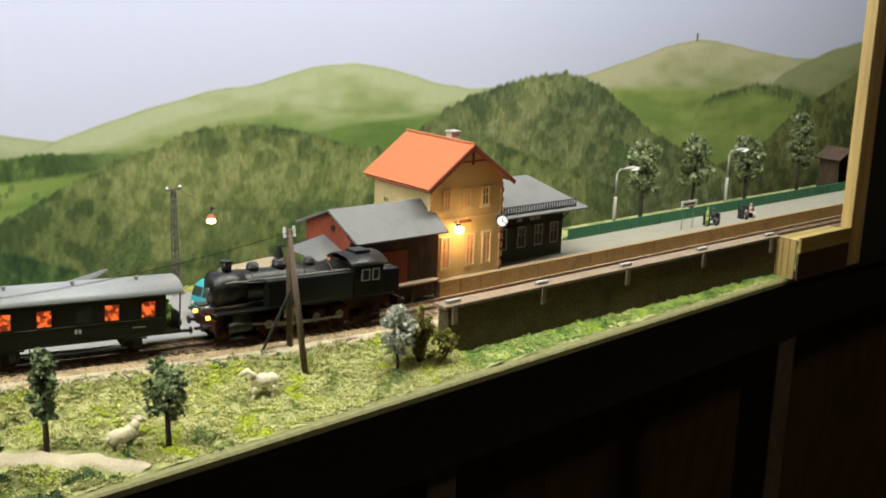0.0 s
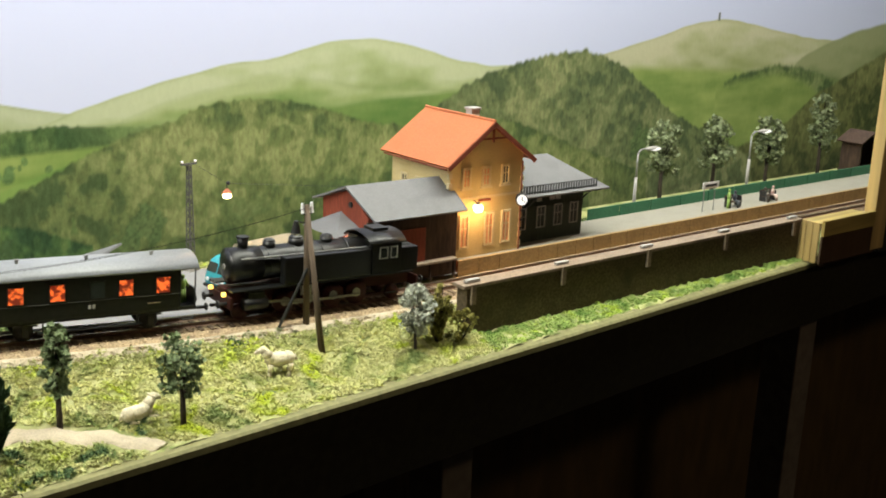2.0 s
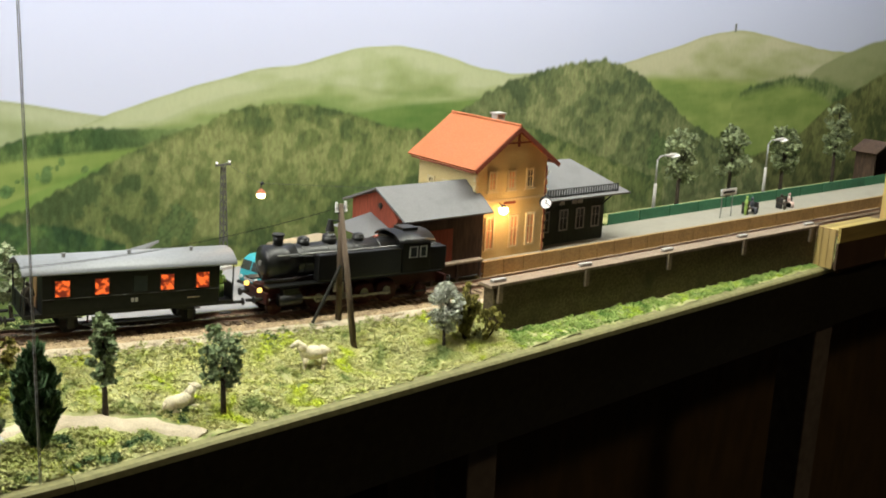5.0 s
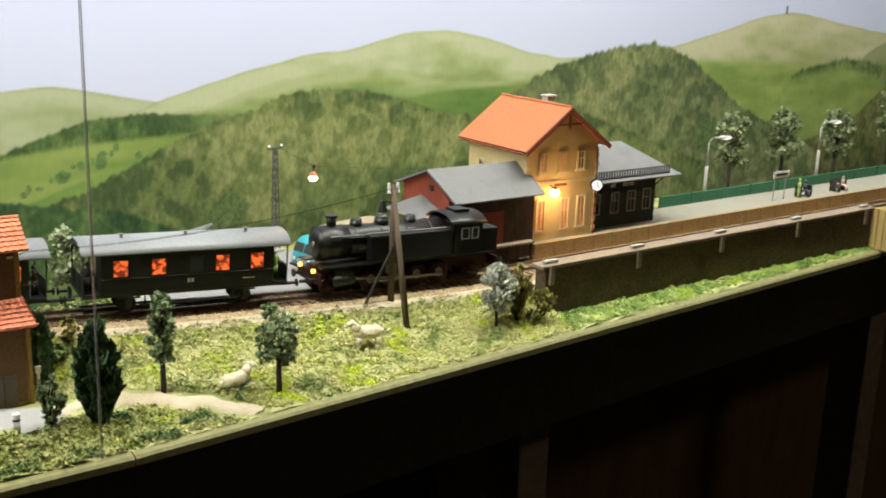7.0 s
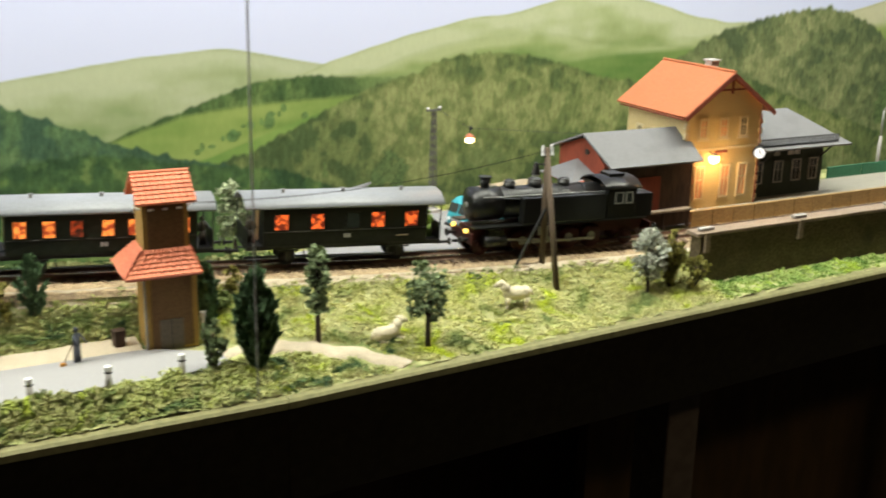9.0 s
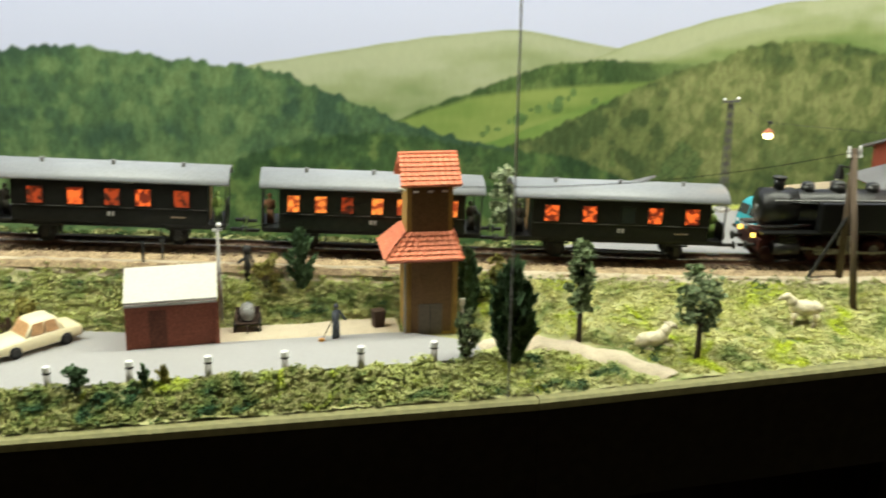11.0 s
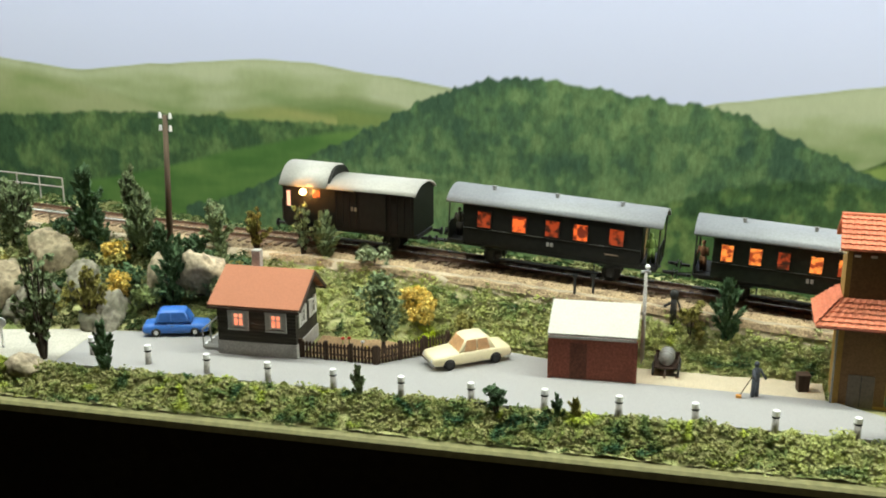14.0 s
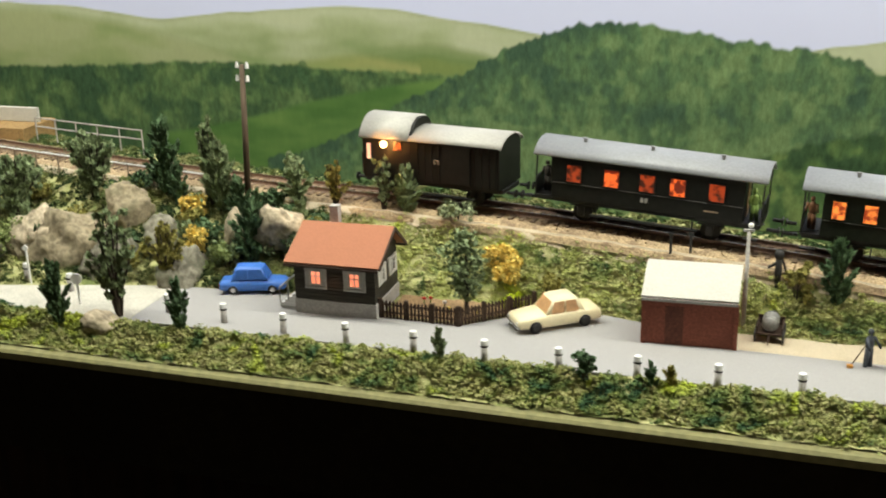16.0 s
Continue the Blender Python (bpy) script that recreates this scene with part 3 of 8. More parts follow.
joint = thing("glass_joint", (0.1615, 0.5688, RIM_Z), 0, "thin dark joint between two upright glass panes", "glass joint")
part("pane_edge", box(-0.0006, -0.0003, -0.0004, 0.0004, 0.0006, 0.70), M["grey_metal"], joint)
part("pane_edge", box(0.0003, 0.0006, -0.0004, 0.0004, 0.0006, 0.70), M["grey_metal"], joint)

# the pine post and box at the end of the wall
post = thing("pine_post", (1.028, 0.604, -0.012), 0, "upright varnished pine post of the display case", "post")
part("shaft", box(0.0, 0.024, 0.0, 0.012, 0.0, 0.71, 0.001), M["pine"], post)
crate = thing("pine_end_box", (0.936, 0.6018, -0.0130), 0, "low pine box with a paler upper board", "box")
part("upper_board", box(0.0, 0.090, 0.0, 0.003, 0.027, 0.0425, 0.0006), M["pine_across"], crate, "pale varnished board")
# shade on the lower board is put into its darker colour
part("lower_board", box(0.0, 0.090, 0.001, 0.0035, 0.0, 0.0265, 0.0006), M["board"], crate, "dark shaded board")
for k in range(3):
    part("end_slat", box(-0.0015, 0.0005, 0.0045 + 0.007 * k, 0.0110 + 0.007 * k, 0.0005, 0.040, 0.0005), M["pine"], crate, "varnished pine slat")
part("lid", box(0.001, 0.090, 0.004, 0.026, 0.036, 0.039, 0.0005), M["pine_across"], crate)

# ---- painted backdrop ----
BACK_Y = 0.95
FAR = ((-0.93, 0.136), (-0.672, 0.136), (-0.584, 0.133), (-0.55, 0.129), (-0.505, 0.122), (-0.449, 0.129), (-0.394, 0.132), (-0.326, 0.137), (-0.28, 0.134), (-0.24, 0.128), (-0.16, 0.116), (-0.05, 0.10),
       (0.03, 0.106), (0.094, 0.117), (0.153, 0.124), (0.203, 0.131), (0.262, 0.135), (0.305, 0.127), (0.349, 0.119), (0.40, 0.108), (0.46, 0.09))
FAR_EAST = ((0.300, 0.100), (0.349, 0.117), (0.38, 0.126), (0.434, 0.141), (0.509, 0.157), (0.545, 0.158), (0.575, 0.167), (0.614, 0.174), (0.655, 0.176), (0.704, 0.169), (0.757, 0.154), (0.811, 0.144), (0.857, 0.144), (0.92, 0.145))
LOOKOUT = ((0.86, 0.10), (0.95, 0.146), (1.001, 0.154), (1.092, 0.173), (1.15, 0.187), (1.21, 0.193), (1.264, 0.188), (1.343, 0.175), (1.428, 0.164), (1.486, 0.162), (1.76, 0.16))
# the board is painted on a fine mesh, from the far hills forward, with soft edges where the paint was blended
PAINT_X = np.linspace(-0.93, 1.76, 2000)
PAINT_Z = np.concatenate([np.linspace(-0.12, -0.05, 6)[:-1], np.linspace(-0.05, 0.205, 196), np.linspace(0.205, 0.70, 24)[1:]])
GX, GZ = np.meshgrid(PAINT_X, PAINT_Z)


def mottle(sx, sz, seed, octaves=2, shift=0.0):
    """Smooth random field over the board, 0 to 1, with patches sx wide and sz high."""
    total, weight = np.zeros_like(GX), 0.0
    for o in range(octaves):
        u, v = (GX + 1.0 + shift) * 2 ** o / sx, (GZ + 0.2) * 2 ** o / sz
        cells = np.random.default_rng(seed * 17 + o).random((int(v.max()) + 3, int(u.max()) + 3))
        i, j = u.astype(int), v.astype(int)
        a, b = u - i, v - j
        a, b = a * a * (3 - 2 * a), b * b * (3 - 2 * b)
        top = cells[j, i] * (1 - a) + cells[j, i + 1] * a
        low = cells[j + 1, i] * (1 - a) + cells[j + 1, i + 1] * a
        total += (top * (1 - b) + low * b) * 0.5 ** o
        weight += 0.5 ** o
    return np.clip((total / weight - 0.5) * 1.5 + 0.5, 0, 1)


def ramp01(v, a, b):
    t = np.clip((v - a) / (b - a), 0, 1)
    return t * t * (3 - 2 * t)


def tint(r, g, b):
    """A paint as the eye names it, 0 to 255, turned into its reflectance."""
    c = np.array((r, g, b)) / 255.0
    c = np.where(c <= 0.04045, c / 12.92, ((c + 0.055) / 1.055) ** 2.4)
    return (c * 0.74 + (c @ np.array((0.3, 0.6, 0.1))) * 0.26 * np.array((1.03, 0.97, 0.92))) * 0.83


def ridge(knots, fringe=0.0, seed=1):
    """The height of a painted crest along the board, rounded, with tree tops where fringe is given."""
    xs, zs = [k[0] for k in knots], [k[1] for k in knots]
    line_ = sum(np.interp(PAINT_X + d, xs, zs, left=-0.2, right=-0.2) for d in np.linspace(-0.012, 0.012, 7)) / 7
    rng = np.random.default_rng(seed)
    line_ = line_ + 0.0016 * np.interp(PAINT_X, np.linspace(-1, 2, 160), rng.random(160) - 0.5)
    if fringe:
        for n, k in ((420, 0.55), (950, 0.6)):
            line_ = line_ + fringe * k * (np.interp(PAINT_X, np.linspace(-1, 2, n), rng.random(n) ** 1.6 * 2.2) - 0.8)
    return line_[None, :]


canvas = np.ones((*GX.shape, 3)) * np.array((0.505, 0.535, 0.755))
canvas += (mottle(0.5, 0.25, 3)[..., None] - 0.5) * np.array((0.030, 0.026, 0.012))
canvas += ramp01(-GZ, -0.32, -0.10)[..., None] * np.array((0.030, 0.027, 0.010))
brush = np.zeros_like(GX)
RAGGED, RAGGED_FINE = mottle(0.007, 0.007, 9, 2), mottle(0.0024, 0.0024, 10, 2)
STROKE = 0.40 * mottle(0.0046, 0.009, 11, 2) + 0.60 * mottle(0.0105, 0.016, 12, 2)
BLUR = mottle(0.03, 0.018, 13, 3)


def lay(alpha, colour, brushed=0.14):
    canvas[:] = canvas * (1 - alpha[..., None]) + colour * alpha[..., None]
    brush[:] = brush * (1 - alpha) + brushed * alpha


def between(a, b, t):
    return a + (b - a) * t[..., None]


def bare_hill(knots, pale, mid, low, seed, depth=0.05, soft=0.0012):
    """A bare far hill: thin pale washes over green, a thin darker edge along the crest."""
    top = ridge(knots, 0.0, seed)
    down = top - GZ
    t = np.clip(ramp01(down, 0.0, depth) * 0.75 + (mottle(0.09, 0.024, seed, 3) - 0.5) * 1.2 + (BLUR - 0.5) * 0.5, 0, 1)
    colour = np.where((t < 0.5)[..., None], between(tint(*pale), tint(*mid), t * 2), between(tint(*mid), tint(*low), t * 2 - 1))
    edge = np.exp(-np.abs(down - 0.0012) / 0.0016) * (0.14 + 0.30 * mottle(0.018, 0.5, seed + 3))
    colour = between(colour, tint(*low) * 0.8, edge)
    lay(ramp01(down, -soft * 0.4, soft), colour * 0.92)


def wood(knots, light, mid, dark, seed, fringe=0.0022, soft=0.0016, lean=0.0, crown=0.35, zone=(0.075, 0.034), fade=None, shade=0.0):
    """A wooded hill: upright strokes in three greens, lighter and darker zones, dark tree tops along the crest."""
    top = ridge(knots, fringe, seed)
    down = ridge(knots, 0.0, seed) - GZ
    where = mottle(*zone, seed, 3)
    clump = mottle(0.013, 0.013, seed + 40, 3)
    t = 0.5 + lean + (where - 0.5) * 0.80 + (ramp01(clump, 0.3, 0.7) - 0.5) * 0.48 + (STROKE - 0.5) * 0.60 + crown * np.exp(-np.maximum(down, 0) / 0.010) + shade * ramp01(down, 0.03, 0.10)
    t = np.clip(t, 0, 1)
    colour = np.where((t < 0.5)[..., None], between(tint(*light), tint(*mid), t * 2), between(tint(*mid), tint(*dark), t * 2 - 1))
    alpha = ramp01(top - GZ, -soft * 0.5, soft)
    if fade:
        alpha = alpha * ramp01(GX, *fade)
    lay(alpha, colour, 1.0)


def meadow(upper, lower, pale, deep, seed, soft=0.003):
    """A painted field between two edges."""
    a, b = ridge(upper, 0.0, seed), ridge(lower, 0.0006, seed + 1)
    t = np.clip(0.5 + (mottle(0.05, 0.014, seed, 3) - 0.5) * 1.3 + (STROKE - 0.5) * 0.3, 0, 1)
    lay(ramp01(a - GZ, -soft * 0.5, soft) * ramp01(GZ - b, -soft, soft), between(tint(*pale), tint(*deep), t))


def lone_tree(x, z, w, h, dark, strength=0.9):
    """A tree of dabs with a ragged, soft outline."""
    r = np.sqrt(((GX - x) / w) ** 2 + ((GZ - z) / h) ** 2) + (RAGGED - 0.5) * (0.9 if w > 0.01 else 0.3)
    lay(strength * ramp01(-r, -1.1, -0.72), between(tint(*dark), tint(*[min(255, c * 1.35 + 8) for c in dark]), RAGGED_FINE))


def painted_fir(x, z, w, h, dark, strength=0.8):
    """A dark pointed fir with ragged sides."""
    half = w * (0.12 + 0.88 * np.clip((z + h - GZ) / (2 * h), 0, 1) ** 0.7) + (RAGGED - 0.5) * w * 0.7
    inside = ramp01(half - np.abs(GX - x), -w * 0.08, w * 0.25) * ramp01(z + h - GZ, 0.0, h * 0.15) * ramp01(GZ - z + h, 0.0, h * 0.3)
    lay(strength * inside, between(tint(*dark), tint(*[min(255, c * 1.25 + 6) for c in dark]), RAGGED_FINE), 0.5)


bare_hill(FAR, (190, 200, 156), (166, 182, 124), (136, 162, 90), 21)
bare_hill(((-0.93, 0.132), (-0.62, 0.133), (-0.56, 0.124), (-0.49, 0.110), (-0.43, 0.093), (-0.38, 0.07)), (166, 178, 118), (148, 168, 96), (118, 148, 74), 22, 0.06, 0.009)
bare_hill(((-0.37, 0.07), (-0.33, 0.095), (-0.29, 0.103), (-0.25, 0.109), (-0.22, 0.104), (-0.16, 0.085)), (134, 158, 88), (118, 148, 72), (126, 150, 62), 23, 0.03, 0.007)
meadow(((-0.40, 0.086), (-0.36, 0.092), (-0.323, 0.098), (-0.285, 0.094), (-0.25, 0.086)), ((-0.45, 0.07), (-0.2, 0.08)), (158, 164, 78), (140, 158, 76), 24, 0.006)
bare_hill(FAR_EAST, (196, 206, 158), (172, 188, 122), (142, 166, 86), 25)
bare_hill(((0.36, 0.09), (0.40, 0.112), (0.46, 0.131), (0.51, 0.136), (0.56, 0.142), (0.60, 0.138), (0.64, 0.130), (0.72, 0.124), (0.80, 0.12), (0.86, 0.10)), (178, 192, 128), (150, 174, 92), (118, 152, 62), 26, 0.035, 0.007)
bare_hill(LOOKOUT, (206, 204, 162), (188, 191, 136), (158, 171, 96), 27, 0.06)
bare_hill(((1.36, 0.10), (1.39, 0.137), (1.458, 0.157), (1.53, 0.174), (1.632, 0.188), (1.76, 0.196)), (160, 168, 112), (146, 158, 98), (118, 138, 72), 28, 0.07, 0.004)
meadow(((0.50, 0.09), (0.60, 0.110), (0.669, 0.116), (0.727, 0.119), (0.80, 0.121), (0.86, 0.12)), ((0.45, 0.0), (0.9, 0.0)), (118, 150, 58), (90, 132, 42), 29, 0.005)
meadow(((0.96, 0.13), (1.05, 0.138), (1.15, 0.132), (1.28, 0.124), (1.38, 0.116), (1.45, 0.105), (1.52, 0.09)), ((0.9, 0.0), (1.6, 0.0)), (150, 172, 68), (122, 152, 52), 31, 0.008)
wood(((1.215, 0.108), (1.243, 0.117), (1.298, 0.127), (1.35, 0.132), (1.40, 0.126), (1.46, 0.112), (1.50, 0.10)), (132, 148, 80), (100, 124, 62), (72, 98, 52), 32, 0.0022, 0.005, 0.0)
meadow(((1.20, 0.104), (1.26, 0.113), (1.31, 0.119), (1.36, 0.120), (1.41, 0.108), (1.45, 0.09), (1.49, 0.06)), ((1.1, 0.0), (1.6, 0.0)), (146, 168, 66), (118, 148, 50), 33, 0.010)
wood(((1.12, 0.0), (1.25, 0.020), (1.34, 0.034), (1.391, 0.054), (1.443, 0.084), (1.499, 0.102), (1.557, 0.121), (1.64, 0.150), (1.76, 0.165)), (122, 128, 64), (100, 108, 52), (70, 84, 42), 34, 0.0014, 0.004, 0.0, 0.18, (0.09, 0.04))
# the saddle and the woods west of the station
bare_hill(((0.30, 0.06), (0.33, 0.100), (0.36, 0.108), (0.42, 0.106), (0.47, 0.106), (0.52, 0.10)), (138, 164, 88), (122, 152, 74), (104, 140, 58), 35, 0.03, 0.006)
wood(((0.06, 0.04), (0.12, 0.050), (0.165, 0.062), (0.203, 0.077), (0.230, 0.084), (0.262, 0.098), (0.291, 0.107), (0.315, 0.109), (0.36, 0.108), (0.42, 0.102), (0.50, 0.095)), (112, 140, 64), (82, 114, 50), (58, 90, 44), 36, 0.0016, 0.0024, 0.05, 0.25, (0.05, 0.03), (0.46, 0.34))
meadow(((0.14, 0.052), (0.181, 0.067), (0.229, 0.080), (0.278, 0.086), (0.325, 0.088), (0.38, 0.090), (0.42, 0.088)), ((0.10, 0.03), (0.42, 0.03)), (146, 170, 62), (116, 152, 44), 37, 0.004)
for k in range(12):
    lone_tree(0.236 + 0.0072 * k + 0.003 * math.sin(k * 5.1), 0.0475 + 0.0030 * k + 0.002 * math.sin(k * 2.3), 0.0030 + 0.0010 * math.sin(k * 3.7), 0.0030 + 0.0012 * math.sin(k * 1.9), (70, 104, 46), 0.8)
lone_tree(0.301, 0.0700, 0.0058, 0.0085, (66, 98, 46))
lone_tree(0.268, 0.0590, 0.0062, 0.0062, (64, 100, 46))
lone_tree(0.334, 0.0725, 0.0032, 0.0048, (74, 104, 48))
meadow(((0.215, 0.035), (0.247, 0.043), (0.288, 0.056), (0.330, 0.071), (0.37, 0.080)), ((0.20, 0.020), (0.28, 0.030), (0.36, 0.05)), (126, 164, 52), (100, 146, 42), 38, 0.002)
# the woods behind the goods shed, the station and the platform
wood(((0.715, 0.06), (0.743, 0.108), (0.789, 0.128), (0.829, 0.142), (0.872, 0.150), (0.916, 0.156), (0.962, 0.158), (1.002, 0.149), (1.044, 0.129), (1.089, 0.102), (1.125, 0.077), (1.17, 0.058), (1.25, 0.03), (1.32, 0.0)), (140, 148, 88), (108, 123, 70), (80, 99, 60), 43, 0.0026, 0.0034, -0.05, 0.42, (0.07, 0.05))
wood(((0.10, 0.0), (0.16, 0.020), (0.235, 0.032), (0.282, 0.043), (0.314, 0.058), (0.346, 0.073), (0.38, 0.088), (0.42, 0.102), (0.446, 0.107), (0.468, 0.117), (0.503, 0.124), (0.538, 0.123), (0.575, 0.117), (0.614, 0.106), (0.669, 0.090), (0.713, 0.086), (0.78, 0.091), (0.849, 0.083), (0.904, 0.066), (0.972, 0.040), (1.034, 0.021), (1.10, 0.0)), (142, 152, 80), (110, 127, 60), (74, 98, 50), 39, 0.0022, 0.0026, -0.05, 0.36, (0.085, 0.036), None, 0.18)
# the steep green hill behind the road and the low wood at its foot
wood(((-0.93, 0.074), (-0.68, 0.078), (-0.592, 0.080), (-0.533, 0.083), (-0.475, 0.087), (-0.42, 0.087), (-0.366, 0.085), (-0.313, 0.084), (-0.261, 0.083), (-0.20, 0.080), (-0.14, 0.0)), (104, 136, 68), (76, 112, 58), (52, 88, 54), 41, 0.0016, 0.0026, 0.10, 0.10, (0.08, 0.04))
meadow(((-0.52, 0.02), (-0.424, 0.038), (-0.368, 0.055), (-0.314, 0.067), (-0.272, 0.075), (-0.23, 0.080), (-0.18, 0.08)), ((-0.6, -0.04), (0.0, -0.04)), (96, 140, 48), (68, 118, 38), 42, 0.004)
lone_tree(-0.368, 0.080, 0.006, 0.011, (44, 78, 44), 0.7)
wood(((-0.42, 0.0), (-0.370, 0.012), (-0.332, 0.030), (-0.304, 0.044), (-0.278, 0.060), (-0.246, 0.073), (-0.211, 0.091), (-0.191, 0.104), (-0.162, 0.116), (-0.133, 0.122), (-0.114, 0.125), (-0.077, 0.128), (-0.054, 0.122), (-0.018, 0.116), (0.022, 0.111), (0.062, 0.106), (0.084, 0.097), (0.11, 0.085), (0.132, 0.076), (0.165, 0.062), (0.21, 0.046), (0.26, 0.036), (0.32, 0.01)), (106, 140, 78), (80, 118, 70), (58, 94, 68), 44, 0.0030, 0.0020, 0.04, 0.40, (0.085, 0.05), None, -0.30)
wood(((-0.03, 0.0), (0.018, 0.028), (0.046, 0.038), (0.074, 0.045), (0.112, 0.051), (0.16, 0.052), (0.20, 0.044), (0.25, 0.036), (0.32, 0.026), (0.38, 0.0)), (112, 140, 60), (74, 112, 52), (50, 84, 48), 45, 0.0022, 0.003, 0.05, 0.25, (0.06, 0.03), None, -0.15)
for k, (x, z, w, h) in enumerate(((0.418, 0.016, 0.017, 0.019), (0.400, 0.000, 0.014, 0.012), (1.073, 0.040, 0.021, 0.024), (0.19, 0.020, 0.012, 0.018), (0.225, 0.012, 0.014, 0.014), (0.52, 0.018, 0.030, 0.012), (0.63, 0.030, 0.030, 0.014))):
    lone_tree(x, z, w, h, (66, 90, 44), 0.8 if k < 5 else 0.45)
painted_fir(0.268, 0.010, 0.0120, 0.0170, (58, 84, 46))
painted_fir(0.297, 0.004, 0.0105, 0.0150, (58, 84, 46))
painted_fir(0.352, 0.022, 0.0040, 0.0085, (66, 96, 40), 0.6)
lay(ramp01(-np.abs(GX - 1.2035), -0.0026, -0.0012) * ramp01(-np.abs(GZ - 0.1955), -0.0056, -0.0046), np.ones(3) * tint(92, 98, 84))


def board_paint():
    """The brushed paint of the board, with the grain of the brush over it."""
    mat = bpy.data.materials.new("backdrop_paint")
    mat.use_nodes = True
    t = mat.node_tree
    shader = t.nodes["Principled BSDF"]
    shader.inputs["Roughness"].default_value, shader.inputs["Specular IOR Level"].default_value = 0.9, 0.1
    paint, where, map_, grain = (t.nodes.new(k) for k in ("ShaderNodeVertexColor", "ShaderNodeTexCoord", "ShaderNodeMapping", "ShaderNodeTexNoise"))
    paint.layer_name = "paint"
    map_.inputs["Scale"].default_value = (1, 1, 0.5)
    grain.inputs["Scale"].default_value, grain.inputs["Detail"].default_value, grain.inputs["Roughness"].default_value = 240, 4, 0.68
    t.links.new(where.outputs["Object"], map_.inputs["Vector"])
    t.links.new(map_.outputs["Vector"], grain.inputs["Vector"])
    hsv, span, pull, lift = t.nodes.new("ShaderNodeHueSaturation"), t.nodes.new("ShaderNodeMapRange"), t.nodes.new("ShaderNodeMath"), t.nodes.new("ShaderNodeMath")
    span.inputs["From Min"].default_value, span.inputs["From Max"].default_value = 0.32, 0.68
    span.inputs["To Min"].default_value, span.inputs["To Max"].default_value = -0.25, 0.25
    pull.operation, lift.operation = "MULTIPLY", "ADD"
    lift.inputs[1].default_value = 1.0
    t.links.new(grain.outputs["Fac"], span.inputs["Value"])
    t.links.new(span.outputs["Result"], pull.inputs[0])
    t.links.new(paint.outputs["Alpha"], pull.inputs[1])
    t.links.new(pull.outputs[0], lift.inputs[0])
    t.links.new(lift.outputs[0], hsv.inputs["Value"])
    t.links.new(paint.outputs["Color"], hsv.inputs["Color"])
    t.links.new(hsv.outputs["Color"], shader.inputs["Base Color"])
    return mat


backdrop = thing("backdrop", (0, 0, 0), 0, "flat painted backdrop of green wooded hills under a pale sky", "backdrop", kind="structure")
part("backing_board", box(-0.93, 1.76, BACK_Y, BACK_Y + 0.01, -0.12, 0.70), M["white"], backdrop, "plain backing board")
paint_data = bpy.data.meshes.new("painted_scenery")
rows_, cols_ = GX.shape
corner = (np.arange(rows_ - 1)[:, None] * cols_ + np.arange(cols_ - 1)[None, :]).ravel()
quads = np.stack([corner, corner + 1, corner + cols_ + 1, corner + cols_], 1).astype(np.int32)
paint_data.vertices.add(GX.size)
paint_data.vertices.foreach_set("co", np.stack([GX, np.full_like(GX, BACK_Y - 0.003), GZ], -1).astype(np.float32).ravel())
paint_data.loops.add(quads.size)
paint_data.loops.foreach_set("vertex_index", quads.ravel())
paint_data.polygons.add(len(quads))
paint_data.polygons.foreach_set("loop_start", np.arange(0, quads.size, 4, dtype=np.int32))
paint_data.update(calc_edges=True)
paint_layer = paint_data.color_attributes.new("paint", "FLOAT_COLOR", "POINT")
paint_layer.data.foreach_set("color", np.concatenate([np.clip(canvas, 0, 1), brush[..., None]], -1).astype(np.float32).ravel())
paint_data.materials.append(board_paint())
scenery = new("painted_scenery", paint_data)
scenery.parent = backdrop
scenery["label"] = "hazy hills, fields and woods brushed in soft paint"

# ---- the line ----
def sweep(x0, x1, nx, outline, material, name, parent, label="", smooth=False):
    """An outline of (across, up) drawn along the track."""
    bm = bmesh.new()
    rows = []
    for i in range(nx + 1):
        x = x0 + (x1 - x0) * i / nx
        slope = (track_y(x + 0.001) - track_y(x - 0.001)) / 0.002
        side = Vector((-slope, 1, 0)).normalized()
        base = Vector((x, track_y(x), rail_z(x)))
        rows.append([bm.verts.new(base + side * a + Vector((0, 0, z))) for a, z in outline])
    for r, s in zip(rows, rows[1:]):
        for i in range(len(outline) - 1):
            bm.faces.new((r[i], r[i + 1], s[i + 1], s[i]))
    return part(name, bm, material, parent, label, smooth)


line = thing("railway_track", (0, 0, 0), 0, "single model railway track on dark sleepers and brown ballast", "railway track", kind="structure")
sweep(-0.85, 1.75, 520, ((-0.0275, -0.0095), (-0.0255, -0.0062), (-0.0175, -0.0036), (0.0, -0.0034), (0.0175, -0.0036), (0.0265, -0.0064), (0.030, -0.0100)), M["ballast"], "ballast", line, "brown gravel ballast")
for a in (-0.0067, 0.0067):
    sweep(-0.85, 1.75, 260, ((a - 0.0011, -0.0027), (a - 0.0004, -0.0021), (a - 0.0005, -0.0002), (a + 0.0005, -0.0002), (a + 0.0004, -0.0021), (a + 0.0011, -0.0027)), M["rail"], "rail", line, "rusty brown rail")
    sweep(-0.85, 1.75, 260, ((a - 0.00045, -0.00019), (a - 0.0004, 0.0), (a + 0.0004, 0.0), (a + 0.00045, -0.00019)), M["railtop"], "railhead", line, "shiny rail head")
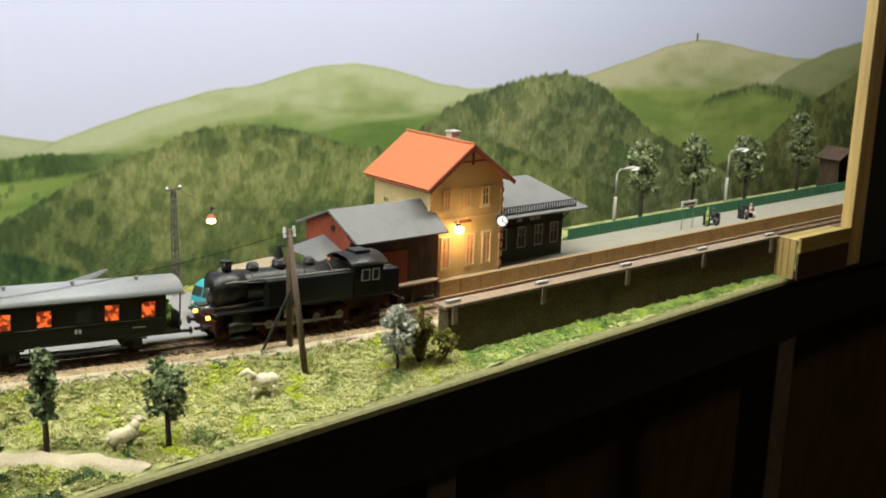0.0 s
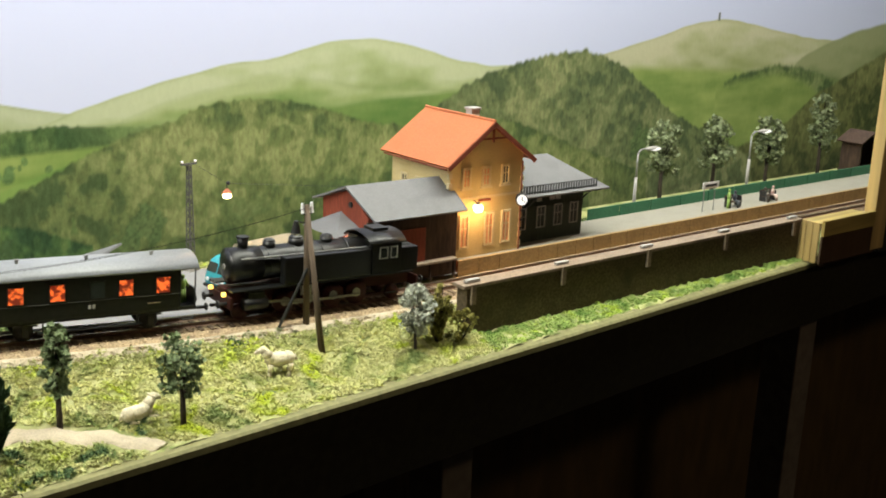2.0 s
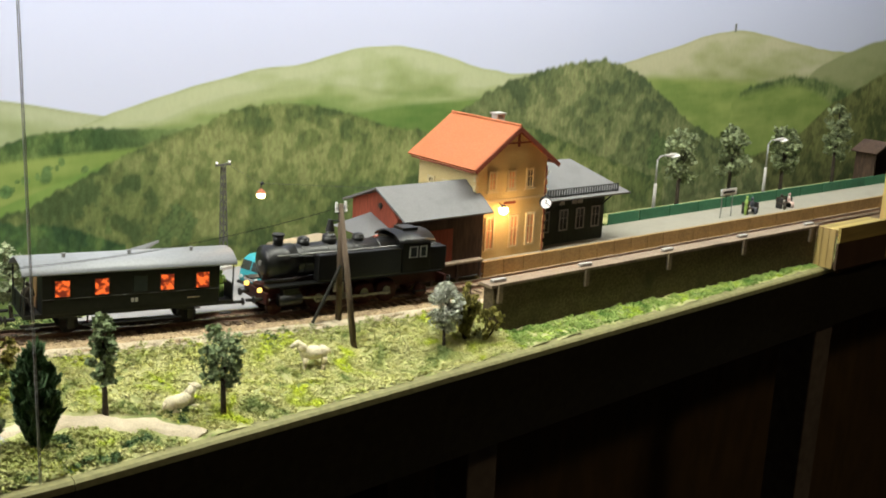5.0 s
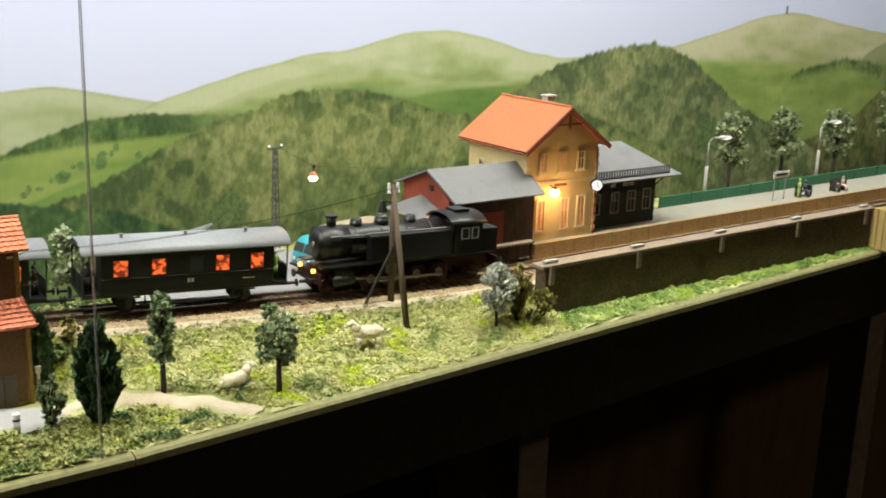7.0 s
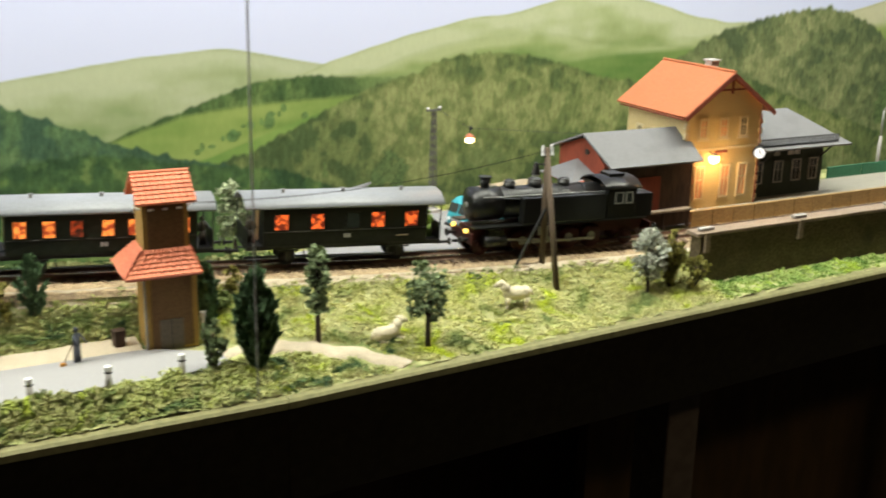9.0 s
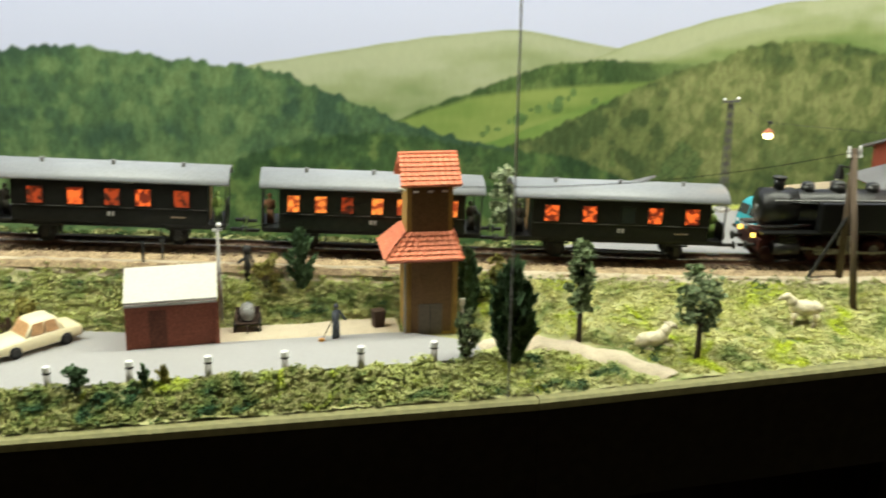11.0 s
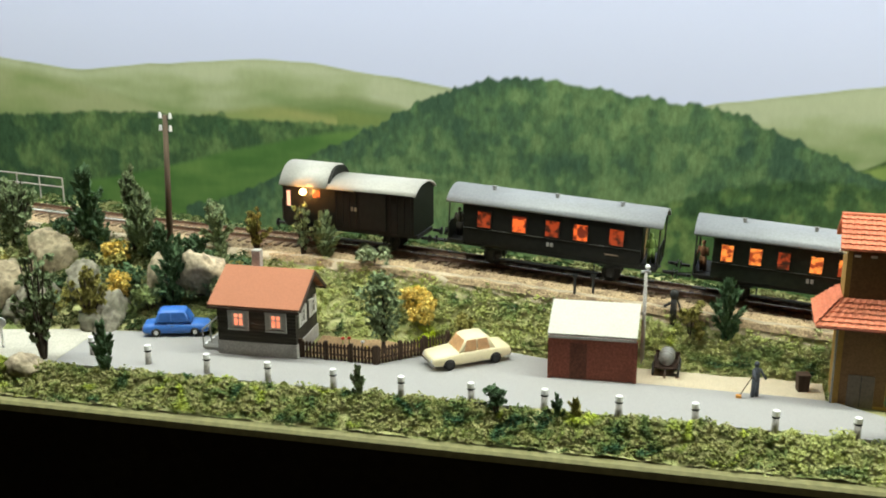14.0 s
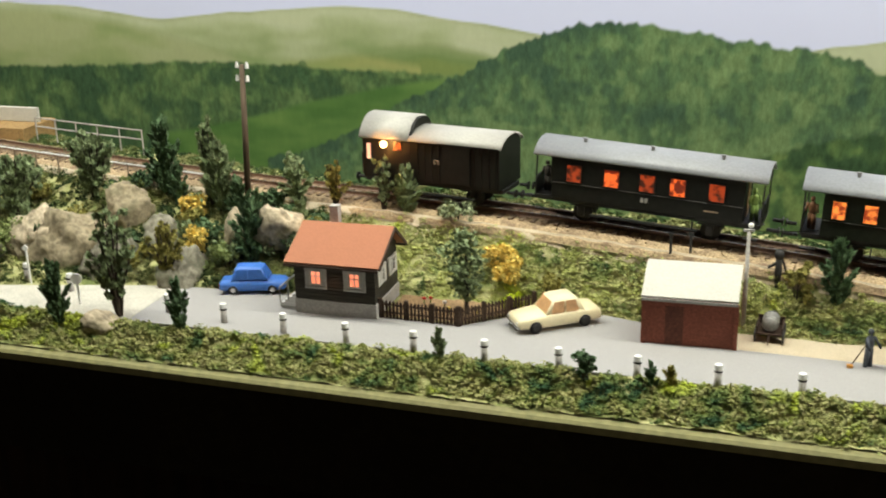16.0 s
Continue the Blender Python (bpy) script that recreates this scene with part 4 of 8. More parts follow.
sheet("ballast_shoulder", -0.85, 0.53, 300, 4, lambda x, v: (x, track_y(x) - 0.0238 - 0.0042 * v + 0.0020 * noise.noise(Vector((x * 90, v, 4))), ground_z(x, track_y(x) - 0.0238 - 0.0042 * v, False) + 0.0017 - 0.0012 * v), M["sand"], "strip of pale sand beside the ballast", "ground")

# retaining wall with its coping
wall = thing("retaining_wall", (0, 0, 0), 0, "long dark brown retaining wall with a pale coping", "retaining wall", kind="structure")
part("wall_body", box(0.516, 0.934, 0.6265, 0.6375, -0.014, 0.0245), M["wall"], wall)
part("coping", box(0.512, 0.936, 0.6250, 0.6390, 0.0247, 0.0275, 0.0006), M["coping"], wall, "pale brown wall coping")
for x in (0.521, 0.613, 0.713, 0.817, 0.922):
    part("pilaster", box(x - 0.0022, x + 0.0022, 0.6240, 0.6264, 0.0125, 0.0278, 0.0004), M["coping"], wall, "short brown pilaster")
    part("cap", box(x - 0.004, x + 0.009, 0.6285, 0.6325, 0.0280, 0.0302, 0.0005), M["concrete"], wall, "small grey cap block")


# ---- station side: buildings ----
def window(parent, m, w, h, pane_mat, frame_mat, bar=0.0006, depth=0.0012, cross=True, name="window"):
    """A window on a wall: m puts its middle on the wall, x along the wall, y out of it."""
    pane = part(name, box(-w / 2, w / 2, -0.0002, 0.0003, -h / 2, h / 2, m=m), pane_mat, parent)
    for x in (-w / 2, w / 2):
        part("frame_post", box(x - bar, x + bar, 0.0, depth, -h / 2 - bar, h / 2 + bar, m=m), frame_mat, pane)
    for z in (-h / 2, h / 2):
        part("frame_rail", box(-w / 2, w / 2, 0.0, depth - 0.0001, z - bar, z + bar, m=m), frame_mat, pane)
    if cross:
        part("glazing_bar", box(-bar * 0.5, bar * 0.5, 0.0003, depth * 0.7, -h / 2, h / 2, m=m), frame_mat, pane)
        part("glazing_bar", box(-w / 2, w / 2, 0.0003, depth * 0.65, h * 0.10 - bar * 0.5, h * 0.10 + bar * 0.5, m=m), frame_mat, pane)
    return pane


# the station house: gable to the line
station = thing("station_building", (0.5955, 0.700, YARD_Z), -1.4, "yellow station building with an orange tiled gable roof", "station")
W2, EAVE, RIDGE, DEEP = 0.0375, 0.0895, 0.1175, 0.078
part("shell", prism(((-W2, 0), (W2, 0), (W2, EAVE), (0, RIDGE - 0.002), (-W2, EAVE)), "y", 0.0, DEEP), M["yellow_wall"], station)
for s, name in ((-1, "roof_slope"), (1, "roof_slope")):
    part(name, slab((0, -0.007, RIDGE + 0.001), (0, DEEP + 0.006, RIDGE + 0.001), (s * (W2 + 0.0085), DEEP + 0.006, EAVE - 0.0040), (s * (W2 + 0.0085), -0.007, EAVE - 0.0040), 0.0018), M["orange_roof"], station, "orange tiled roof slope")
    part("bargeboard", slab((0, -0.0080, RIDGE + 0.0006), (0, -0.0071, RIDGE + 0.0006), (s * (W2 + 0.0085), -0.0071, EAVE - 0.0045), (s * (W2 + 0.0085), -0.0080, EAVE - 0.0045), 0.0035), M["roof_trim"], station, "dark red bargeboard")
part("ridge_cap", rod((0, -0.007, RIDGE + 0.0012), (0, DEEP + 0.006, RIDGE + 0.0012), 0.0011, n=8), M["orange_roof"], station)
part("gable_beam", box(-0.013, 0.013, -0.0065, -0.0050, RIDGE - 0.0135, RIDGE - 0.0122), M["roof_trim"], station)
part("gable_post", box(-0.0007, 0.0007, -0.0066, -0.0051, RIDGE - 0.016, RIDGE - 0.001), M["roof_trim"], station)
part("string_course", box(-W2 - 0.0008, W2 + 0.0008, -0.0012, 0.0002, 0.0560, 0.0580), M["cream_trim"], station, "cream string course")
for x in (-W2, W2):
    for k in range(10):
        part("quoin", box(x - 0.0018, x + 0.0018, -0.0008, 0.0022, 0.004 + k * 0.0078, 0.0085 + k * 0.0078, 0.0003), M["cream_trim"], station)
for x, pane in ((-0.0215, "pink_window"), (-0.0012, "pink_window"), (0.0190, "glass")):
    window(station, pose(x, -0.0002, 0.0735, 0, 0, 180), 0.0072, 0.0150, M[pane], M["cream_trim"], 0.0009, 0.0013)
    part("sill", box(x - 0.0058, x + 0.0058, -0.0022, 0.0, 0.0640, 0.0655, 0.0003), M["cream_trim"], station)
for x in (-0.022, 0.004, 0.022):
    window(station, pose(x, -0.0002, 0.030, 0, 0, 180), 0.0085, 0.026, M["pink_window"], M["cream_trim"], 0.0009, 0.0013, name="door" if x == 0.004 else "window")
for y in (0.018, 0.040, 0.060):
    window(station, pose(-W2 + 0.0002, y, 0.062, 0, 0, 90), 0.0075, 0.013, M["glass"], M["cream_trim"], 0.0009, 0.0013)
part("name_board", box(-0.008, 0.004, -0.0016, -0.0003, 0.0535, 0.0555), M["roof_trim"], station, "small dark name board")
chimney = part("chimney", box(0.011, 0.0195, 0.036, 0.044, RIDGE - 0.018, RIDGE + 0.0035, 0.0006), M["grey_frame"], station, "grey chimney")
part("chimney_cap", box(0.0100, 0.0205, 0.0350, 0.0450, RIDGE + 0.0037, RIDGE + 0.0053, 0.0004), M["concrete"], chimney)
part("gutter", rod((-W2 - 0.0085, -0.006, EAVE - 0.0062), (-W2 - 0.0085, DEEP, EAVE - 0.0062), 0.0007, n=8), M["roof_trim"], station)
part("downpipe", rod((W2 - 0.0012, -0.0016, 0.0), (W2 - 0.0012, -0.0016, EAVE - 0.006), 0.0006, n=8), M["roof_trim"], station)

wall_lamp = thing("wall_lamp", (0.5815, 0.6930, 0.0640), 0, "glowing warm lamp on a bracket of the station wall", "lamp")
part("bulb", ball((0, 0, 0), 0.0042, 2), M["bulb_warm"], wall_lamp, "glowing bulb", True)
part("bracket", rod((0, 0.0005, 0.0034), (0, 0.0060, 0.0048), 0.0004, n=8), M["iron"], wall_lamp)
part("hood", rod((0, 0, 0.0028), (0, 0, 0.0044), 0.0034, 0.0008, 14), M["iron"], wall_lamp)
lamp("wall_lamp_light", "POINT", (0.5815, 0.6885, 0.0630), 0.060, (1.0, 0.56, 0.22), 0.003)

clock = thing("station_clock", (0.6300, 0.6945, 0.0655), -38, "round white double-faced platform clock with a black rim", "clock")
part("rim", rod((0, -0.0035, 0), (0, 0.0035, 0), 0.0050, n=28), M["iron"], clock, "", True)
for s in (-1, 1):
    # the dial borrows the emissive lamp cover, so its glow is added
    part("face", rod((0, s * 0.0036, 0), (0, s * 0.0039, 0), 0.0043, n=28), M["lamp_cover"], clock, "softly lit white dial")
    part("hour_pointer", box(-0.0003, 0.0003, s * 0.0042 - 0.0001, s * 0.0042 + 0.0001, -0.0002, 0.0030), M["ink"], clock)
    part("minute_pointer", box(-0.00025, 0.00025, s * 0.0045 - 0.0001, s * 0.0045 + 0.0001, -0.0002, 0.0042, m=pose(0, 0, 0, 0, 120, 0)), M["ink"], clock)
part("bracket", rod((0, 0.002, 0.0056), (-0.002, 0.0075, 0.0075), 0.0006, n=8), M["iron"], clock)

# the dark annex with the low roof
annex = thing("station_annex", (0.633, 0.706, YARD_Z), -1.4, "dark station annex under a broad grey roof", "annex")
part("shell", box(0.0005, 0.084, 0.004, 0.068, 0.0, 0.053), M["annex_wall"], annex)
part("roof_slope", slab((0.0, -0.012, 0.0525), (0.100, -0.012, 0.0525), (0.066, 0.034, 0.0775), (0.0, 0.034, 0.0775), 0.0016), M["dark_roof"], annex, "grey roof slope")
part("roof_slope", slab((0.0, 0.080, 0.0525), (0.100, 0.080, 0.0525), (0.066, 0.034, 0.0775), (0.0, 0.034, 0.0775), 0.0016), M["dark_roof"], annex, "grey roof slope")
part("roof_hip", prism(((0.100, -0.012), (0.100, 0.080), (0.066, 0.034)), "z", 0.0509, 0.0512), M["dark_roof"], annex)
hip = bmesh.new()
hip.faces.new([hip.verts.new(p) for p in ((0.100, -0.012, 0.0524), (0.100, 0.080, 0.0524), (0.066, 0.034, 0.0774))])
part("roof_hip", hip, M["dark_roof"], annex, "grey hipped roof end")
rail_ob = part("snow_guard", rod((0.002, -0.0088, 0.0610), (0.086, -0.0088, 0.0610), 0.0005, n=6), M["iron"], annex, "black lattice guard along the eaves")
part("guard_rail", rod((0.002, -0.0088, 0.0555), (0.086, -0.0088, 0.0555), 0.0005, n=6), M["iron"], rail_ob)
for k in range(29):
    part("guard_bar", box(0.0022 + k * 0.003 - 0.0005, 0.0022 + k * 0.003 + 0.0005, -0.0092, -0.0084, 0.0530, 0.0612), M["iron"], rail_ob)
for x in (0.012, 0.034, 0.054, 0.073):
    window(annex, pose(x, 0.0038, 0.030, 0, 0, 180), 0.009, 0.018, M["glass"], M["grey_metal"], 0.0005, 0.001)
for x in (0.030, 0.045, 0.052):
    part("notice", box(x - 0.0028, x + 0.0028, 0.0018, 0.0026, 0.0440, 0.0475), M["concrete"], annex, "small pale notice")
for x in (0.018, 0.08):
    part("roof_brace", rod((x, 0.0035, 0.0400), (x, -0.0090, 0.0510), 0.0006, n=6), M["iron"], annex)

# the goods shed
shed = thing("goods_shed", (0.475, 0.6935, YARD_Z), -1.4, "red wooden goods shed with a dark grey roof and lit windows", "goods shed")
part("shell", prism(((0.0, 0.0), (0.062, 0.0), (0.062, 0.0590), (0.0235, 0.0715), (0.0, 0.0530)), "x", 0.0, 0.083), M["red_wood"], shed)
part("roof_slope", slab((0.001, -0.0085, 0.0530), (0.0875, -0.0085, 0.0530), (0.0875, 0.0235, 0.0745), (-0.005, 0.0235, 0.0745), 0.0016), M["dark_roof"], shed, "dark grey roof slope")
part("roof_slope", slab((-0.005, 0.070, 0.0575), (0.0875, 0.070, 0.0575), (0.0875, 0.0237, 0.0745), (-0.005, 0.0237, 0.0745), 0.0016), M["dark_roof"], shed, "dark grey roof slope")
# red front wall in shade: the shade is put into this brown layer
part("front_boarding", box(0.0015, 0.083, -0.0012, 0.0003, 0.0, 0.0510), M["brown_wood"], shed, "dark shaded front boarding")
part("sliding_door", box(0.024, 0.052, -0.0026, -0.0013, 0.014, 0.042, 0.0004), M["red_wood"], shed, "red sliding door")
part("corner_post", box(-0.0008, 0.0012, -0.0016, 0.0006, 0.0, 0.051), M["brown_wood"], shed)
part("front_ledge", box(0.003, 0.080, -0.0080, -0.0013, 0.0135, 0.0155, 0.0004), M["coping"], shed, "worn plank loading ledge")
for x in (0.006, 0.030, 0.055, 0.078):
    part("ledge_post", box(x - 0.001, x + 0.001, -0.0070, -0.0050, 0.0, 0.0134), M["brown_wood"], shed)
deck = part("loading_deck", box(-0.023, -0.0005, 0.006, 0.054, 0.0165, 0.0187, 0.0004), M["orange_deck"], shed, "red-brown loading deck")
for x, y in ((-0.0215, 0.0075), (-0.0215, 0.030), (-0.0215, 0.052), (-0.003, 0.0075)):
    part("deck_post", box(x - 0.001, x + 0.001, y - 0.001, y + 0.001, 0.0, 0.0164), M["brown_wood"], deck)
for k in range(4):
    part("deck_step", box(-0.0150, -0.0020, -0.0075 + k * 0.0034, -0.0045 + k * 0.0034, 0.0028 + k * 0.0040, 0.0042 + k * 0.0040, 0.0002), M["concrete"], deck, "grey plank step")
for x in (-0.0156, -0.0014):
    part("step_string", slab((x - 0.0005, -0.0085, 0.0030), (x + 0.0005, -0.0085, 0.0030), (x + 0.0005, 0.0062, 0.0200), (x - 0.0005, 0.0062, 0.0200), 0.0030), M["concrete"], deck)
roofcan = bmesh.new()
tip = [roofcan.verts.new(p) for p in ((-0.0225, 0.008, 0.0400), (-0.0225, 0.056, 0.0400), (-0.0002, 0.056, 0.0440), (-0.0002, 0.036, 0.0525), (-0.0002, 0.008, 0.0440))]
for q in ((0, 1, 3), (0, 3, 4), (1, 2, 3), (0, 4, 2, 1)):
    roofcan.faces.new([tip[i] for i in q])
part("canopy", roofcan, M["dark_roof"], shed, "grey hipped canopy over the deck")
for y in (0.010, 0.052):
    part("canopy_brace", rod((-0.0006, y, 0.030), (-0.0200, y, 0.0398), 0.0006, n=6), M["roof_trim"], shed)
window(shed, pose(-0.0004, 0.0195, 0.0335, 0, 0, 90), 0.0052, 0.0150, M["glow_pale"], M["red_wood"], 0.0006, 0.0010)
window(shed, pose(-0.0004, 0.0265, 0.0335, 0, 0, 90), 0.0052, 0.0150, M["glow_pale"], M["red_wood"], 0.0006, 0.0010)
part("gable_door", box(-0.0014, -0.0001, 0.033, 0.044, 0.0188, 0.040), M["brown_wood"], shed)
part("gable_vent", rod((-0.0012, 0.0225, 0.0600), (0.0, 0.0225, 0.0600), 0.0022, n=14), M["iron"], shed, "round dark gable vent")
plate = part("sign_plate", box(-0.0014, -0.0002, 0.0040, 0.0145, 0.0290, 0.0325), M["white"], shed, "small white sign with dark bars")
part("lettering", box(-0.0019, -0.00142, 0.0055, 0.0130, 0.0302, 0.0313), M["ink"], plate)
lamp("shed_window_light", "POINT", (0.466, 0.7165, YARD_Z + 0.034), 0.006, (1.0, 0.5, 0.25), 0.003)

# the brown hut at the yard's end
hut = thing("wooden_hut", (0.2650, 0.7800, YARD_Z - 0.001), -46, "small dark brown wooden hut with a sloping roof", "hut")
part("shell", prism(((0.0, -0.003), (0.035, -0.003), (0.035, 0.0345), (0.0, 0.0215)), "y", 0.0, 0.034), M["brown_wood"], hut)
part("roof", slab((-0.007, -0.007, 0.0200), (0.041, -0.007, 0.0380), (0.041, 0.040, 0.0380), (-0.007, 0.040, 0.0200), 0.0016), M["dark_roof"], hut, "dark grey felt roof")
for k in range(7):
    part("wall_batten", box(0.0023 + k * 0.005, 0.0029 + k * 0.005, -0.0004, 0.0002, 0.0, 0.021 + k * 0.0018), M["brown_wood"], hut)


# ---- masts, lamps ----
def lattice_mast(x, y, z):
    t = thing("lattice_mast", (x, y, z), 10, "tall dark grey steel lattice mast with two small floodlights", "mast")
    h, a, b = 0.084, 0.0024, 0.0012
    part("foot", box(-0.005, 0.005, -0.005, 0.005, -0.003, 0.0045, 0.0005), M["concrete"], t, "grey concrete foot")
    for sx in (-1, 1):
        for sy in (-1, 1):
            part("corner_bar", rod((sx * a, sy * a, 0.004), (sx * b, sy * b, h), 0.00045, n=6), M["mast"], t)
    for k in range(13):
        u, v = k / 13, (k + 1) / 13
        r, q = a + (b - a) * u, a + (b - a) * v
        z0, z1 = 0.004 + (h - 0.004) * u, 0.004 + (h - 0.004) * v
        s = 1 if k % 2 else -1
        bm = rod((-s * r, -r, z0), (s * q, -q, z1), 0.00035, n=5)
        rod((-s * r, r, z0), (s * q, q, z1), 0.00035, n=5, bm=bm)
        rod((-r, -s * r, z0), (-q, s * q, z1), 0.00035, n=5, bm=bm)
        rod((r, -s * r, z0), (q, s * q, z1), 0.00035, n=5, bm=bm)
        part("lattice_brace", bm, M["mast"], t)
    part("crossarm", box(-0.0070, 0.0070, -0.0007, 0.0007, h, h + 0.0014), M["mast"], t)
    for x in (-0.0060, 0.0060):
        part("floodlight", ball((x, 0, h + 0.0026), 0.0012, 2, (1, 1, 0.8)), M["porcelain"], t, "small white floodlight", True)
    return t


lattice_mast(0.3875, 0.803, YARD_Z - 0.001)

hanging = thing("hanging_lamp", (0.3925, 0.7535, 0.0795), 0, "glowing yard lamp hanging from a thin wire", "lamp")
part("bulb", ball((0, 0, 0.0022), 0.0028, 2, (1.2, 1.2, 0.75)), M["bulb"], hanging, "glowing bulb", True)
part("shade", rod((0, 0, 0.0045), (0, 0, 0.0075), 0.0038, 0.0010, 16), M["orange_deck"], hanging, "dark lamp shade")
part("insulator_knot", ball((0.001, 0, 0.0115), 0.0016, 1), M["iron"], hanging)
part("stem", rod((0, 0, 0.007), (0, 0, 0.0115), 0.0004, n=6), M["iron"], hanging)
part("span_wire", rod((0, 0, 0.0115), (-0.004, 0.0495, 0.0195), 0.00012, n=4), M["iron"], hanging)
part("span_wire", rod((0, 0, 0.0115), (0.082, -0.036, 0.0075), 0.00012, n=4), M["iron"], hanging)
lamp("yard_lamp_light", "POINT", (0.3925, 0.7500, 0.0765), 0.020, (1.0, 0.62, 0.30), 0.003)


def telegraph_pole(x, y, z, h, lean, arms=((0, 0.0), (0, -0.0105)), label="", mirror=1):
    t = thing("telegraph_pole", pose(x, y, z, lean[0], lean[1], 0), 0, label, "pole")
    part("shaft", rod((0, 0, -0.004), (0, 0, h), 0.0023, 0.0017, 12), M["pole"], t, "", True)
    for _, dz in arms:
        for s in (-1, 1):
            hook = part("hook", rod((0, 0, h - 0.004 + dz), (s * 0.0036, 0, h - 0.0020 + dz), 0.0004, n=6), M["iron"], t)
            part("insulator", rod((s * 0.0036, 0, h - 0.0022 + dz), (s * 0.0036, 0, h + 0.0016 + dz), 0.0013, 0.0009, 10), M["porcelain"], hook, "white porcelain insulator")
    return t


telegraph_pole(0.3945, 0.6300, ground_z(0.3945, 0.630), 0.0940, (-14, 1.4), ((0, 0.0),), "leaning wooden telegraph pole of a pair in the meadow")
telegraph_pole(0.3968, 0.6530, 0.0105, 0.0840, (0, 0), ((0, 0.0),), "upright wooden telegraph pole of a pair in the meadow")
brace = thing("pole_brace", (0.3963, 0.6510, 0.0), 0, "thin dark raking prop of a telegraph pole", "prop")
part("prop", rod((0.0, 0.0, 0.052), (-0.0225, 0.0030, 0.009), 0.0011, n=8), M["iron"], brace)
yard_lamp = thing("pole_lamp", (0.3950, 0.6515, 0.0815), 0, "black bell-shaped lamp on the telegraph poles", "lamp")
part("arm", rod((0.002, 0, 0.001), (-0.0050, 0.004, 0.002), 0.0005, n=6), M["iron"], yard_lamp)
part("bell", rod((-0.0050, 0.004, -0.0055), (-0.0050, 0.004, 0.0025), 0.0034, 0.0014, 14), M["iron"], yard_lamp)
part("opal", ball((-0.0050, 0.004, -0.0060), 0.0025, 2, (1, 1, 0.5)), M["porcelain"], yard_lamp, "white opal glass", True)
telegraph_pole(-0.3130, 0.7320, 0.0350, 0.0893, (0, 2.2), ((0, 0.0), (0, -0.0085)), "brown wooden telegraph pole beside the track")


def platform_lamp(x, y, z, h):
    t = thing("platform_lamp", (x, y, z), 0, "grey platform lamp post with a flat white lamp head", "street lamp", "lamps along the platform")
    part("lower_post", rod((0, 0, -0.002), (0, 0, h * 0.55), 0.0017, 0.0015, 10), M["concrete"], t, "", True)
    part("upper_post", rod((0, 0, h * 0.55), (0.0, 0, h * 0.93), 0.0010, 0.0009, 10), M["grey_metal"], t, "", True)
    bm = rod((0, 0, h * 0.93), (0.0035, -0.0008, h * 0.99), 0.0009, n=8)
    rod((0.0035, -0.0008, h * 0.99), (0.0100, -0.0022, h), 0.0009, n=8, bm=bm)
    part("bent_arm", bm, M["grey_metal"], t, "", True)
    head = part("lamp_head", ball((0.0170, -0.0035, h), 0.0100, 2, (1.0, 0.36, 0.20)), M["concrete"], t, "flat pale lamp head", True)
    part("lamp_glass", ball((0.0195, -0.0045, h - 0.0006), 0.0080, 2, (1.0, 0.38, 0.23)), M["lamp_cover"], head, "softly lit white glass", True)
    return t


# ---- platform ----
PLAT_Z = 0.0225
platform = thing("platform", (0, 0, 0), 0, "pale grey station platform with a tan stone edge", "platform", kind="structure")
part("platform_top", box(0.560, 1.50, 0.6950, 0.7395, 0.0, PLAT_Z), M["platform"], platform)
k = 0
x = 0.562
while x < 1.36:
    part("edge_stone", box(x, x + 0.0218, 0.6915, 0.6948, 0.004, PLAT_Z + 0.0006, 0.0005), M["edge_stone"], platform)
    x += 0.0222
fence_ob = thing("platform_fence", (0, 0, 0), 0, "low dark green fence behind the platform", "fence")
for k in range(14):
    part("fence_panel", box(0.760 + k * 0.045, 0.8035 + k * 0.045, 0.7397, 0.7412, 0.006, PLAT_Z + 0.0105, 0.0004), M["green_wall"], fence_ob)
platform_lamp(0.829, 0.7445, PLAT_Z, 0.0615)
platform_lamp(1.010, 0.7445, PLAT_Z, 0.0665)


def bench(x, y, turn, material, label):
    t = thing("platform_bench", (x, y, PLAT_Z), turn, label, "bench", "benches on the platform")
    for k in range(3):
        part("seat_slat", box(-0.010, 0.010, -0.0035 + k * 0.0024, -0.0015 + k * 0.0024, 0.0052, 0.0060, 0.0002), material, t)
    for k in range(2):
        part("back_slat", box(-0.010, 0.010, 0.0036, 0.0043, 0.0075 + k * 0.0024, 0.0093 + k * 0.0024, 0.0002), material, t)
    for s in (-1, 1):
        part("bench_leg", box(s * 0.0085 - 0.0006, s * 0.0085 + 0.0006, -0.0033, 0.0043, 0.0, 0.0110, 0.0002), M["iron"], t)
    return t


